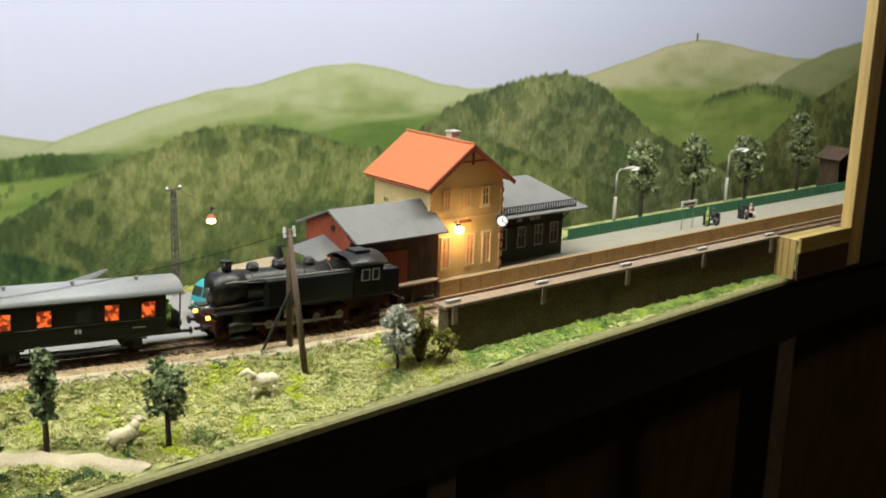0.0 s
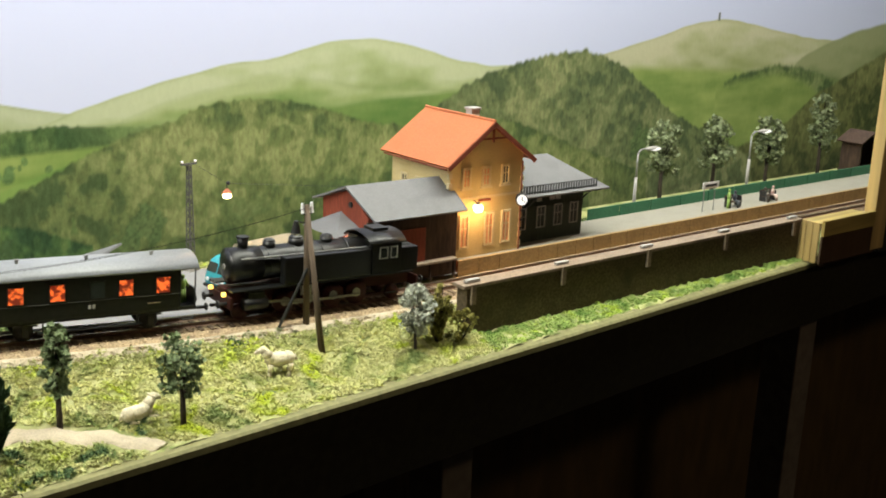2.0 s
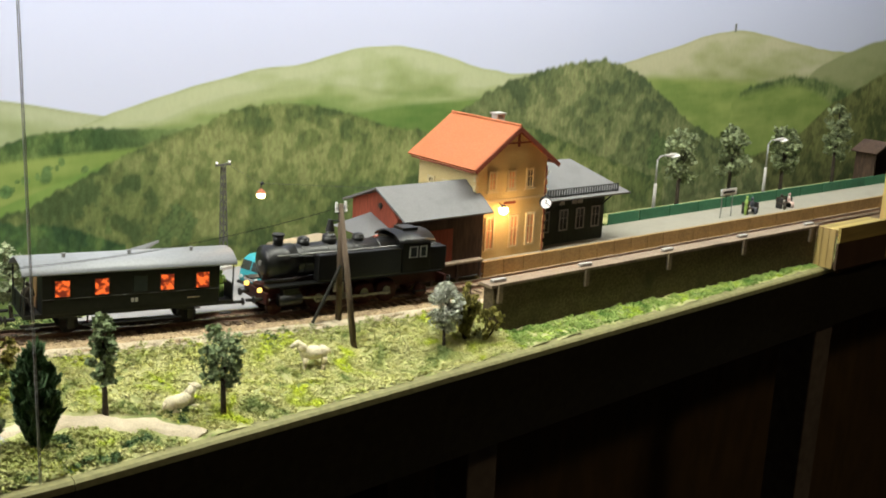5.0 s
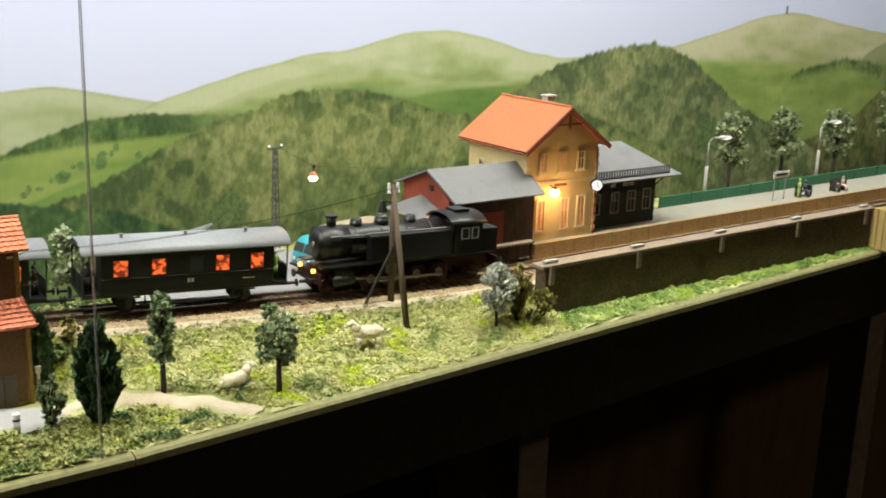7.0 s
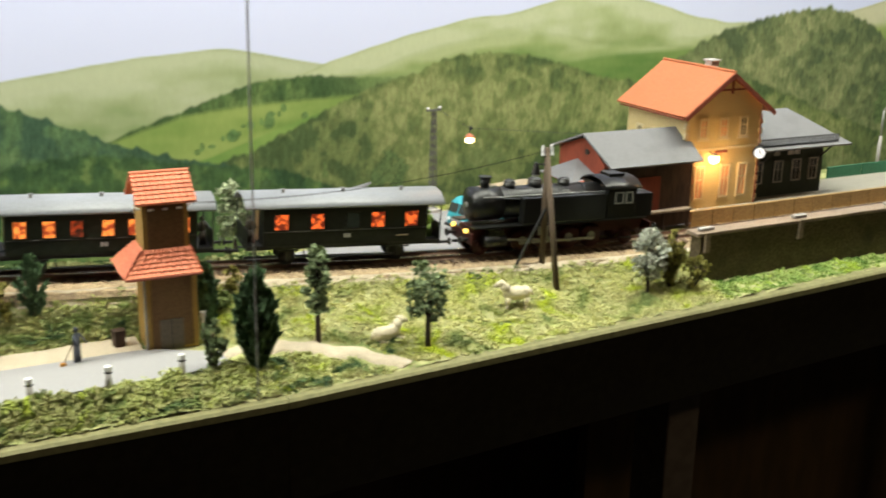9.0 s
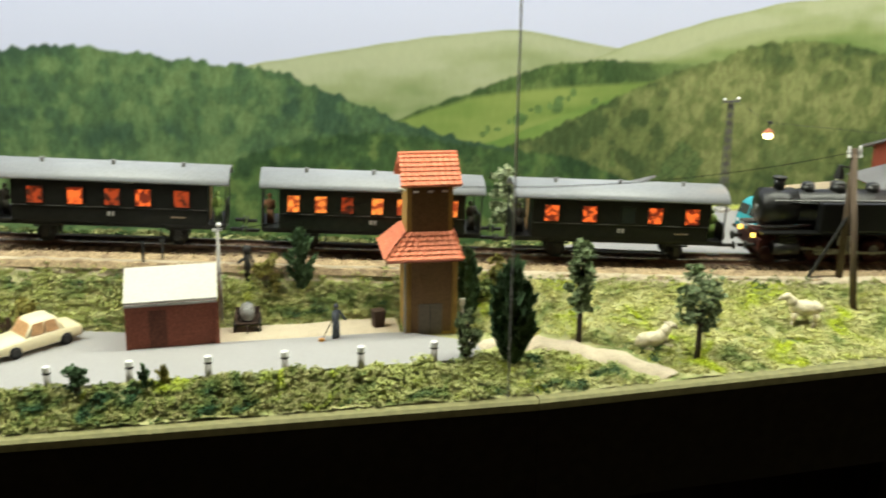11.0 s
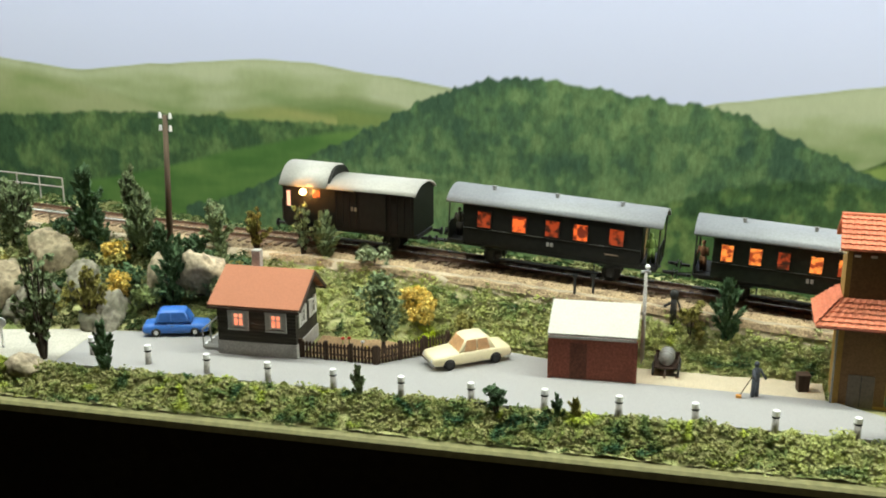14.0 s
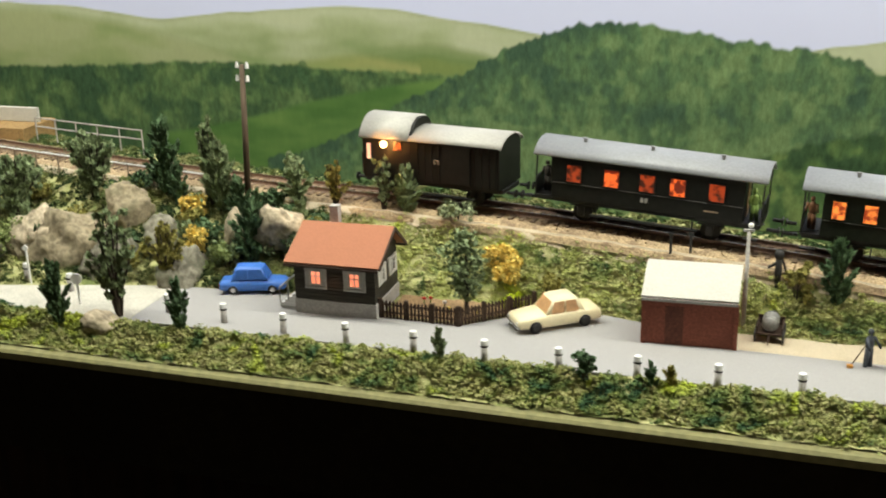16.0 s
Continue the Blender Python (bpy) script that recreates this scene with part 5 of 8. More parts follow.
def figurine(x, y, z, turn, material, label, seated=False, h=0.0200, arm=0.0):
    """A plain little figure in one mesh."""
    bm = bmesh.new()
    if seated:
        ball((0, 0, h * 0.44), h * 0.125, 2, (1, 0.8, 1.45), bm)
        ball((0, 0, h * 0.69), h * 0.075, 2, (1, 1, 1.15), bm)
        rod((0.001, -0.0002, h * 0.29), (0.001, -0.0048, h * 0.28), 0.0011, n=8, bm=bm)
        rod((-0.001, -0.0002, h * 0.29), (-0.001, -0.0048, h * 0.28), 0.0011, n=8, bm=bm)
        rod((0.001, -0.0048, h * 0.29), (0.001, -0.0052, 0.0), 0.0009, n=8, bm=bm)
        rod((-0.001, -0.0048, h * 0.29), (-0.001, -0.0052, 0.0), 0.0009, n=8, bm=bm)
    else:
        rod((0.0013, 0, 0), (0.0009, 0, h * 0.48), 0.0011, 0.0014, 8, bm)
        rod((-0.0013, 0.0004, 0), (-0.0009, 0, h * 0.48), 0.0011, 0.0014, 8, bm)
        ball((0, 0, h * 0.64), h * 0.125, 2, (1, 0.75, 1.7), bm)
        ball((0, 0, h * 0.92), h * 0.072, 2, (1, 1, 1.15), bm)
        rod((0.0024, 0, h * 0.78), (0.0034, -0.0012 - arm, h * 0.52), 0.0007, n=6, bm=bm)
        rod((-0.0024, 0, h * 0.78), (-0.0034, -0.0012 - arm, h * 0.52), 0.0007, n=6, bm=bm)
    ob = solid("figurine", bm, material, label, "figurine", smooth=True)
    ob.matrix_world = pose(x, y, z, 0, 0, turn)
    return ob


bench(0.938, 0.7075, 0, M["brown_wood"], "dark platform bench with a seated figurine")
bench(0.997, 0.7075, 0, M["brown_wood"], "dark platform bench with two seated figurines")
figurine(0.9390, 0.7070, PLAT_Z, 0, M["figure_blue"], "small dark blue seated model figurine on a platform bench", True, 0.022)
figurine(0.9265, 0.7050, PLAT_Z, 30, M["figure_green"], "small green standing model figurine on the platform", False, 0.0200)
figurine(1.0040, 0.7070, PLAT_Z, 0, M["figure_white"], "small white and red seated model figurine on a bench", True)
figurine(0.9900, 0.7070, PLAT_Z, 0, M["figure_dark"], "small dark seated model figurine on a bench", True)
sign = thing("platform_sign", (0.8975, 0.7080, PLAT_Z), 0, "white platform sign board on two thin posts", "sign")
for s in (-1, 1):
    part("sign_post", rod((s * 0.0085, 0, -0.002), (s * 0.0085, 0, 0.029), 0.0006, n=6), M["grey_metal"], sign)
board = part("sign_board", box(-0.0125, 0.0125, -0.0014, -0.0006, 0.0230, 0.0295), M["porcelain"], sign)
part("lettering", box(-0.009, 0.009, -0.0018, -0.0014, 0.0250, 0.0274), M["ink"], board)

east_hut = thing("open_shelter", (1.33, 0.800, 0.0115), 0, "small dark brown shelter with a low gable roof", "shelter")
part("plinth", box(-0.022, 0.022, -0.016, 0.016, -0.030, -0.0002), M["brown_wood"], east_hut)
for s in (-1, 1):
    part("roof_slope", slab((0, -0.018, 0.0500), (0, 0.018, 0.0500), (s * 0.030, 0.018, 0.0370), (s * 0.030, -0.018, 0.0370), 0.0015), M["brown_wood"], east_hut)
    part("side_wall", box(s * 0.022 - 0.001, s * 0.022 + 0.001, -0.014, 0.014, -0.002, 0.0400), M["brown_wood"], east_hut)
part("back_wall", box(-0.021, 0.021, 0.012, 0.014, -0.002, 0.0385), M["brown_wood"], east_hut)

# worker's cart by the goods shed
cart = thing("wooden_handcart", (0.4530, 0.6945, YARD_Z + 0.0009), 15, "small orange wooden handcart beside the loading deck", "handcart")
part("tray", box(-0.0055, 0.0055, -0.0035, 0.0035, 0.0045, 0.0058), M["crate"], cart)
for y in (-0.0035, 0.0030):
    part("side_board", box(-0.0055, 0.0055, y, y + 0.0006, 0.0059, 0.0090), M["crate"], cart)
for x in (-0.0055, 0.0049):
    part("end_board", box(x, x + 0.0006, -0.0028, 0.0029, 0.0059, 0.0090), M["crate"], cart)
for y in (-0.0045, 0.0038):
    part("wheel", rod((0, y, 0.0032), (0, y + 0.0008, 0.0032), 0.0032, n=16), M["crate"], cart)
part("pole_handle", rod((-0.0055, 0, 0.0052), (-0.0115, 0, 0.0078), 0.0005, n=6), M["crate"], cart)
figurine(0.4400, 0.6925, YARD_Z + 0.0009, 200, M["figure_blue"], "grey-blue standing worker figurine beside a handcart")
marker = thing("white_marker_post", (0.4185, 0.6985, YARD_Z), 0, "short white marker post beside the track", "post")
part("post_shaft", box(-0.0011, 0.0011, -0.0008, 0.0008, 0.0, 0.0200, 0.0003), M["white"], marker)


# ---- vehicles ----
def wheel_pair(parent, x, half, r, w=0.0038, cap="chrome"):
    for s in (-1, 1):
        tyre = part("wheel", rod((x, s * half - w / 2, r), (x, s * half + w / 2, r), r, n=18), M["tyre"], parent, "", True)
        part("hub_cap", rod((x, s * (half + w / 2) - 0.0002, r), (x, s * (half + w / 2) + 0.0003, r), r * 0.52, n=14), M[cap], tyre)


def loft(sections, bm=None):
    """A closed skin through rings of points with equal counts."""
    bm = bm or bmesh.new()
    rings = [[bm.verts.new(p) for p in s] for s in sections]
    n = len(rings[0])
    for a, b in zip(rings, rings[1:]):
        for i in range(n):
            bm.faces.new((a[i], a[(i + 1) % n], b[(i + 1) % n], b[i]))
    bm.faces.new(rings[0])
    bm.faces.new(rings[-1])
    return bm


def ring_at(x, half, z0, z1, round_=0.0012):
    c = min(round_, half * 0.5, (z1 - z0) * 0.45)
    return [(x, -half + c * 0.4, z0), (x, -half, z0 + c), (x, -half, z1 - c), (x, -half + c, z1), (x, half - c, z1), (x, half, z1 - c), (x, half, z0 + c), (x, half - c * 0.4, z0)]


def saloon(place, turn, L, paint, glass, label, coupe=False, boxy=False):
    """A small plastic saloon; its nose points along x."""
    t = thing("model_car", place, turn, label, "car")
    h, w = L / 2, L * 0.19
    belt, roof = L * 0.195, L * 0.325
    body = loft([ring_at(x * L, hw * w, z0 * L, z1 * L) for x, hw, z0, z1 in ((-0.5, 0.86, 0.085, 0.150), (-0.485, 0.95, 0.065, 0.178), (-0.30, 1.0, 0.055, 0.195), (-0.05, 1.0, 0.052, 0.197), (0.16, 1.0, 0.052, 0.195), (0.30, 0.99, 0.055, 0.186), (0.47, 0.95, 0.065, 0.168), (0.5, 0.88, 0.085, 0.145))])
    part("body", body, paint, t, "", True)
    back, front = (-0.30, 0.20) if not coupe else (-0.29, 0.17)
    if coupe:
        roof = L * 0.345
    if boxy:
        back, front, roof, belt = -0.32, 0.245, L * 0.395, L * 0.225
    rz = roof / L + 0.003
    cab = loft([ring_at(x * L, hw * w, belt - 0.0006, z * L) for x, hw, z in ((back, 0.92, 0.20), (back + 0.07, 0.84, rz - 0.016), (back + 0.13, 0.81, rz), (front - 0.16, 0.81, rz), (front - 0.10, 0.84, rz - 0.014), (front, 0.92, 0.20))])
    cabin = part("cabin", cab, paint, t, "", True)
    for s in (-1, 1):
        for x0, x1 in ((back + 0.085, -0.065), (-0.045, front - 0.075)):
            slope0, slope1 = (0.035, 0.0) if x0 < -0.1 else (0.0, 0.035)
            q = bmesh.new()
            y0, y1 = s * (w * 0.925 + 0.0002), s * (w * 0.845 + 0.0002)
            q.faces.new([q.verts.new(p) for p in ((x0 * L - slope0 * L * 0.4, y0, belt + 0.0004), (x1 * L + slope1 * L * 0.4, y0, belt + 0.0004), ((x1 - slope1 * 0.6) * L, y1, roof * 0.955), ((x0 + slope0 * 0.6) * L, y1, roof * 0.955))])
            part("side_window", q, glass, cabin)
    for x0, x1 in ((front - 0.008, front - 0.096), (back + 0.008, back + 0.088)):
        q = bmesh.new()
        d = 0.0003 if x0 > 0 else -0.0003
        q.faces.new([q.verts.new(p) for p in ((x0 * L + d, -w * 0.78, belt + 0.0006), (x0 * L + d, w * 0.78, belt + 0.0006), (x1 * L + d * 2, w * 0.68, roof * 0.945), (x1 * L + d * 2, -w * 0.68, roof * 0.945))])
        part("windscreen", q, glass, cabin)
    for x in (-0.505, 0.49):
        part("bumper", box(x * L, (x + 0.018) * L, -w * 0.95, w * 0.95, L * 0.078, L * 0.098, 0.0002), M["chrome"], t, "thin chrome bumper")
    for s in (-1, 1):
        part("headlight", rod((0.493 * L, s * w * 0.66, L * 0.128), (0.503 * L, s * w * 0.66, L * 0.128), L * 0.020, n=12), M["porcelain"], t)
        part("tail_light", box(-0.504 * L, -0.494 * L, s * w * 0.72 - 0.0009, s * w * 0.72 + 0.0009, L * 0.115, L * 0.140), M["dark_red"], t)
    part("door_handle", box(-0.06 * L, -0.03 * L, -w * 1.005 - 0.0003, -w * 1.0, L * 0.165, L * 0.172), M["chrome"], t)
    for x in (-0.29, 0.30):
        wheel_pair(t, x * L, w * 0.88, L * 0.070, L * 0.05, "iron" if coupe else "chrome")
    return t


saloon((-0.0838, 0.6490, 0.0003), 216, 0.0495, M["cream_car"], M["tan_seat"], "cream plastic model saloon car parked on the road", True)
saloon((-0.2718, 0.6550, 0.0003), 17, 0.0405, M["blue_car"], M["blue_glass"], "bright blue plastic model saloon car beside the cabin", False, True)
saloon((0.3150, 0.7860, YARD_Z + 0.0010), -98, 0.0400, M["yellow_car"], M["cream_car"], "yellow plastic model saloon car in the station yard")


def truck(place, turn, paint, colour, label):
    t = thing("model_truck", place, turn, label, "truck")
    w = 0.0125
    cab = loft([ring_at(x, hw, z0, z1, 0.0022) for x, hw, z0, z1 in ((0.0130, w, 0.0060, 0.0248), (0.0200, w, 0.0060, 0.0262), (0.0280, w, 0.0060, 0.0260), (0.0320, w * 0.98, 0.0060, 0.0240), (0.0355, w * 0.97, 0.0060, 0.0160), (0.0368, w * 0.92, 0.0070, 0.0132))])
    cabin = part("cab", cab, paint, t, colour + " plastic cab", True)
    for s in (-1, 1):
        q = box(0.0155, 0.0255, s * (w + 0.0001) - 0.0002, s * (w + 0.0001) + 0.0002, 0.0160, 0.0228)
        part("side_window", q, M["glass"], cabin)
        part("pillar", box(0.0212, 0.0220, s * (w + 0.0003) - 0.0003, s * (w + 0.0003) + 0.0003, 0.0156, 0.0234), paint, cabin)
        q = bmesh.new()
        q.faces.new([q.verts.new(p) for p in ((0.0358, s * 0.0006, 0.0163), (0.0358, s * 0.0112, 0.0163), (0.0331, s * 0.0106, 0.0228), (0.0331, s * 0.0006, 0.0228))])
        part("windscreen", q, M["glass"], cabin)
        part("headlight", rod((0.0362, s * 0.0085, 0.0110), (0.0376, s * 0.0085, 0.0110), 0.0014, n=12), M["porcelain"], cabin)
    part("grille", box(0.0360, 0.0374, -0.0055, 0.0055, 0.0085, 0.0125, 0.0005), M["chrome"], cabin, "pale oval grille")
    part("bumper", box(0.0362, 0.0385, -0.0120, 0.0120, 0.0052, 0.0074, 0.0004), M["iron"], t)
    part("chassis", box(-0.0360, 0.0300, -0.0050, 0.0050, 0.0050, 0.0085), M["iron"], t)
    part("bed_side", box(-0.0365, 0.0118, -w - 0.0004, w + 0.0004, 0.0095, 0.0160, 0.0004), paint, t, colour + " drop sides")
    top = prism(((-w, 0.0161), (w, 0.0161), (w, 0.0290), (w * 0.8, 0.0318), (w * 0.4, 0.0331), (0, 0.0335), (-w * 0.4, 0.0331), (-w * 0.8, 0.0318), (-w, 0.0290)), "x", -0.0360, 0.0112)
    part("canvas_cover", top, M["canvas"], t, "brown-grey canvas cover")
    for x in (-0.0230, 0.0235):
        wheel_pair(t, x, 0.0098, 0.0052, 0.0048, "iron")
    for s in (-1, 1):
        part("mudguard", box(0.0185, 0.0290, s * 0.0118 - 0.0010, s * 0.0118 + 0.0010, 0.0092, 0.0106, 0.0003), paint, t)
    return t


truck((0.4090, 0.7420, YARD_Z + 0.0009), 190, M["truck_blue"], "turquoise", "turquoise model truck with a brown canvas cover")
truck((0.1660, 0.7900, ground_z(0.1660, 0.7900, False) + 0.0009), -8, M["white"], "white", "white model truck with a canvas cover behind the track")


# ---- the train ----
def on_track(x, up=0.0):
    """The pose of a vehicle whose middle stands at x on the line."""
    dy, dz = (track_y(x + 0.03) - track_y(x - 0.03)) / 0.06, (rail_z(x + 0.03) - rail_z(x - 0.03)) / 0.06
    return pose(x, track_y(x), rail_z(x) + up, 0, -math.degrees(math.atan(dz)), math.degrees(math.atan(dy)))


def arch(half, eave, top, n=12, thick=0.0):
    """Points of a low arched roof from one eave to the other, as (y, z)."""
    pts = []
    for k in range(n + 1):
        a = -1 + 2 * k / n
        pts.append((a * half, eave + (top - eave) * (1 - abs(a) ** 2.6)))
    return pts


def arched_roof(x0, x1, half, eave, top, thick=0.0010):
    up = arch(half, eave, top)
    low = [(y * 0.97, z - thick) for y, z in reversed(up)]
    return prism(up + low, "x", x0, x1)


def axle(parent, x, r=0.0058):
    pair = part("wheelset", rod((x, -0.0065, r), (x, 0.0065, r), 0.0010, n=8), M["iron"], parent)
    for s in (-1, 1):
        part("wheel", rod((x, s * 0.0070 - 0.0012, r), (x, s * 0.0070 + 0.0012, r), r, n=22), M["iron"], pair, "", True)
        part("axle_box", box(x - 0.0020, x + 0.0020, s * 0.0118 - 0.0014, s * 0.0118 + 0.0014, r - 0.0018, r + 0.0042, 0.0003), M["iron"], pair)
        part("leaf_spring", box(x - 0.0070, x + 0.0070, s * 0.0122 - 0.0006, s * 0.0122 + 0.0006, r + 0.0042, r + 0.0052, 0.0002), M["iron"], pair)


def buffers(parent, x, z=0.0115):
    d = 1 if x > 0 else -1
    for s in (-1, 1):
        b = part("buffer", rod((x - d * 0.0060, s * 0.0100, z), (x - d * 0.0008, s * 0.0100, z), 0.0011, n=10), M["iron"], parent)
        part("buffer_head", rod((x - d * 0.0008, s * 0.0100, z), (x, s * 0.0100, z), 0.0025, n=16), M["iron"], b)
    part("coupling", box(min(x, x - d * 0.008), max(x, x - d * 0.008), -0.0012, 0.0012, z - 0.0040, z - 0.0022, 0.0003), M["iron"], parent)


def coach(x, paint, wins, ww, glow, lit, label):
    """A four-wheeled coach with open end platforms under the roof's ends."""
    t = thing("passenger_coach", on_track(x), 0, label, "coach", "coaches of the train")
    half, floor, eave, top = 0.0165, 0.0150, 0.0405, 0.0470
    hb, hr = 0.0552, 0.0668
    part("body", prism([(-half, floor), (half, floor)] + list(reversed([(y, z - 0.0008) for y, z in arch(half, eave, top)])), "x", -hb, hb), paint, t, "dark painted body")
    roof = part("roof", arched_roof(-hr, hr, half + 0.0012, eave - 0.0004, top), M["coach_roof"], t, "grey arched roof", True)
    for k in range(3):
        v = part("ventilator", rod((-0.040 + k * 0.040, -0.004, top - 0.0006), (-0.040 + k * 0.040, -0.004, top + 0.0018), 0.0011, n=10), M["grey_metal"], roof)
        part("ventilator_cap", box(-0.0415 + k * 0.040, -0.0385 + k * 0.040, -0.0050, -0.0030, top + 0.0018, top + 0.0024, 0.0002), M["grey_metal"], v)
    part("underframe", box(-0.0648, 0.0648, -0.0125, 0.0125, 0.0112, 0.0149, 0.0004), M["iron"], t)
    for s in (-1, 1):
        for k, wx in enumerate(wins):
            pane = part("window", box(wx - ww, wx + ww, s * half - 0.0003, s * half + 0.0003, 0.0255, 0.0353), M[(None, glow, "glow_dim")[lit[k]] or "glass"], t, ("dark window", "glowing orange window", "dimly glowing red window")[lit[k]])
            for q in (-ww - 0.0003, ww + 0.0003):
                part("window_post", box(wx + q - 0.0003, wx + q + 0.0003, s * half - 0.0006, s * half + 0.0006, 0.0250, 0.0358), paint, pane)
            for z in (0.0252, 0.0356):
                part("window_rail", box(wx - ww, wx + ww, s * half - 0.0006, s * half + 0.0006, z - 0.0003, z + 0.0003), paint, pane)
        part("waist_rail", box(-hb, hb, s * half - 0.0004, s * half + 0.0006, 0.02395, 0.02420), M["mast"], t, "thin pale waist line")
        part("step_board", box(-0.0310, 0.0310, s * 0.0150 - 0.0015, s * 0.0150 + 0.0015, 0.0062, 0.0068), M["iron"], t)
        for q in (-0.028, 0.028):
            part("step_hanger", box(q - 0.0004, q + 0.0004, s * 0.0148 - 0.0004, s * 0.0148 + 0.0004, 0.0068, 0.0118), M["iron"], t)
        for q in (-0.0012, 0.0012):
            part("class_mark", box(q - 0.0008, q + 0.0008, s * (half + 0.0004) - 0.0003, s * (half + 0.0004) + 0.0003, 0.0192, 0.0216), M["concrete"], t, "small pale class mark")
        part("lettering", box(0.0340, 0.0420, s * (half + 0.0004) - 0.0002, s * (half + 0.0004) + 0.0002, 0.0190, 0.0197), M["coping"], t, "tiny pale lettering bar")
    for d in (-1, 1):
        part("end_platform", box(min(d * hb, d * 0.0656), max(d * hb, d * 0.0656), -0.0155, 0.0155, 0.0135, 0.0150), M["iron"], t)
        panel = [(-0.0150, 0.0150), (0.0150, 0.0150), (0.0150, 0.0225), (0.0138, 0.0248), (0.0118, 0.0258), (-0.0118, 0.0258), (-0.0138, 0.0248), (-0.0150, 0.0225)]
        rail = part("end_railing", prism(panel, "x", d * 0.0650 - 0.0003, d * 0.0650 + 0.0003), paint, t, "dark sheet metal end railing")
        for q in (-0.0075, 0.0075):
            part("railing_bar", box(d * 0.0655 - 0.0003, d * 0.0655 + 0.0003, q - 0.0005, q + 0.0005, 0.0152, 0.0257), M["iron"], rail)
        for s in (-1, 1):
            part("roof_post", rod((d * 0.0650, s * 0.0152, 0.0150), (d * 0.0650, s * 0.0152, 0.0392), 0.0005, n=6), M["iron"], t)
            part("platform_step", box(d * 0.0604 - 0.0040, d * 0.0604 + 0.0040, s * 0.0150 - 0.0014, s * 0.0150 + 0.0014, 0.0060, 0.0066), M["iron"], t)
        part("end_door", box(d * hb - 0.0004, d * hb + 0.0004, -0.0040, 0.0040, 0.0155, 0.0360), M["tan_seat"], t, "brown end door")
        buffers(t, d * 0.0750)
        axle(t, d * 0.0375)
    return t


def figure_on_platform(x, d, side, material, label):
    p = on_track(x) @ Vector((d * 0.0604, side, 0.0150))
    return figurine(p.x, p.y, p.z, 20 * d, material, label, False, 0.0185)


C1 = -0.043
COACHES = ((C1, "coach_black", (-0.0420, -0.0197, 0.0010, 0.0183, 0.0400), 0.0042, "glow_orange", (2, 1, 2, 1, 2), "dark green model coach with glowing orange windows"),
           (C1 + 0.1505, "coach_green", (-0.0470, -0.0310, -0.0155, 0.0024, 0.0175, 0.0335, 0.0470), 0.0033, "glow_yellow", (1, 1, 2, 1, 1, 2, 1), "bottle green model coach with seven amber windows"),
           (C1 + 0.3010, "coach_black", (-0.0434, -0.0200, 0.0036, 0.0207, 0.0438), 0.0042, "glow_orange", (1, 1, 0, 1, 1), "dark model coach with one unlit window"))
for x, paint, wins, ww, glow, lit, label in COACHES:
    coach(x, M[paint], wins, ww, glow, lit, label)
for k, (x, *_) in enumerate(COACHES):
    figure_on_platform(x, -1, -0.006, M["figure_tan" if k % 2 else "figure_dark"], "small model figurine standing on a coach platform")
    figure_on_platform(x, 1, -0.007, M["figure_dark" if k % 2 else "figure_green"], "small model figurine leaning on a coach railing")


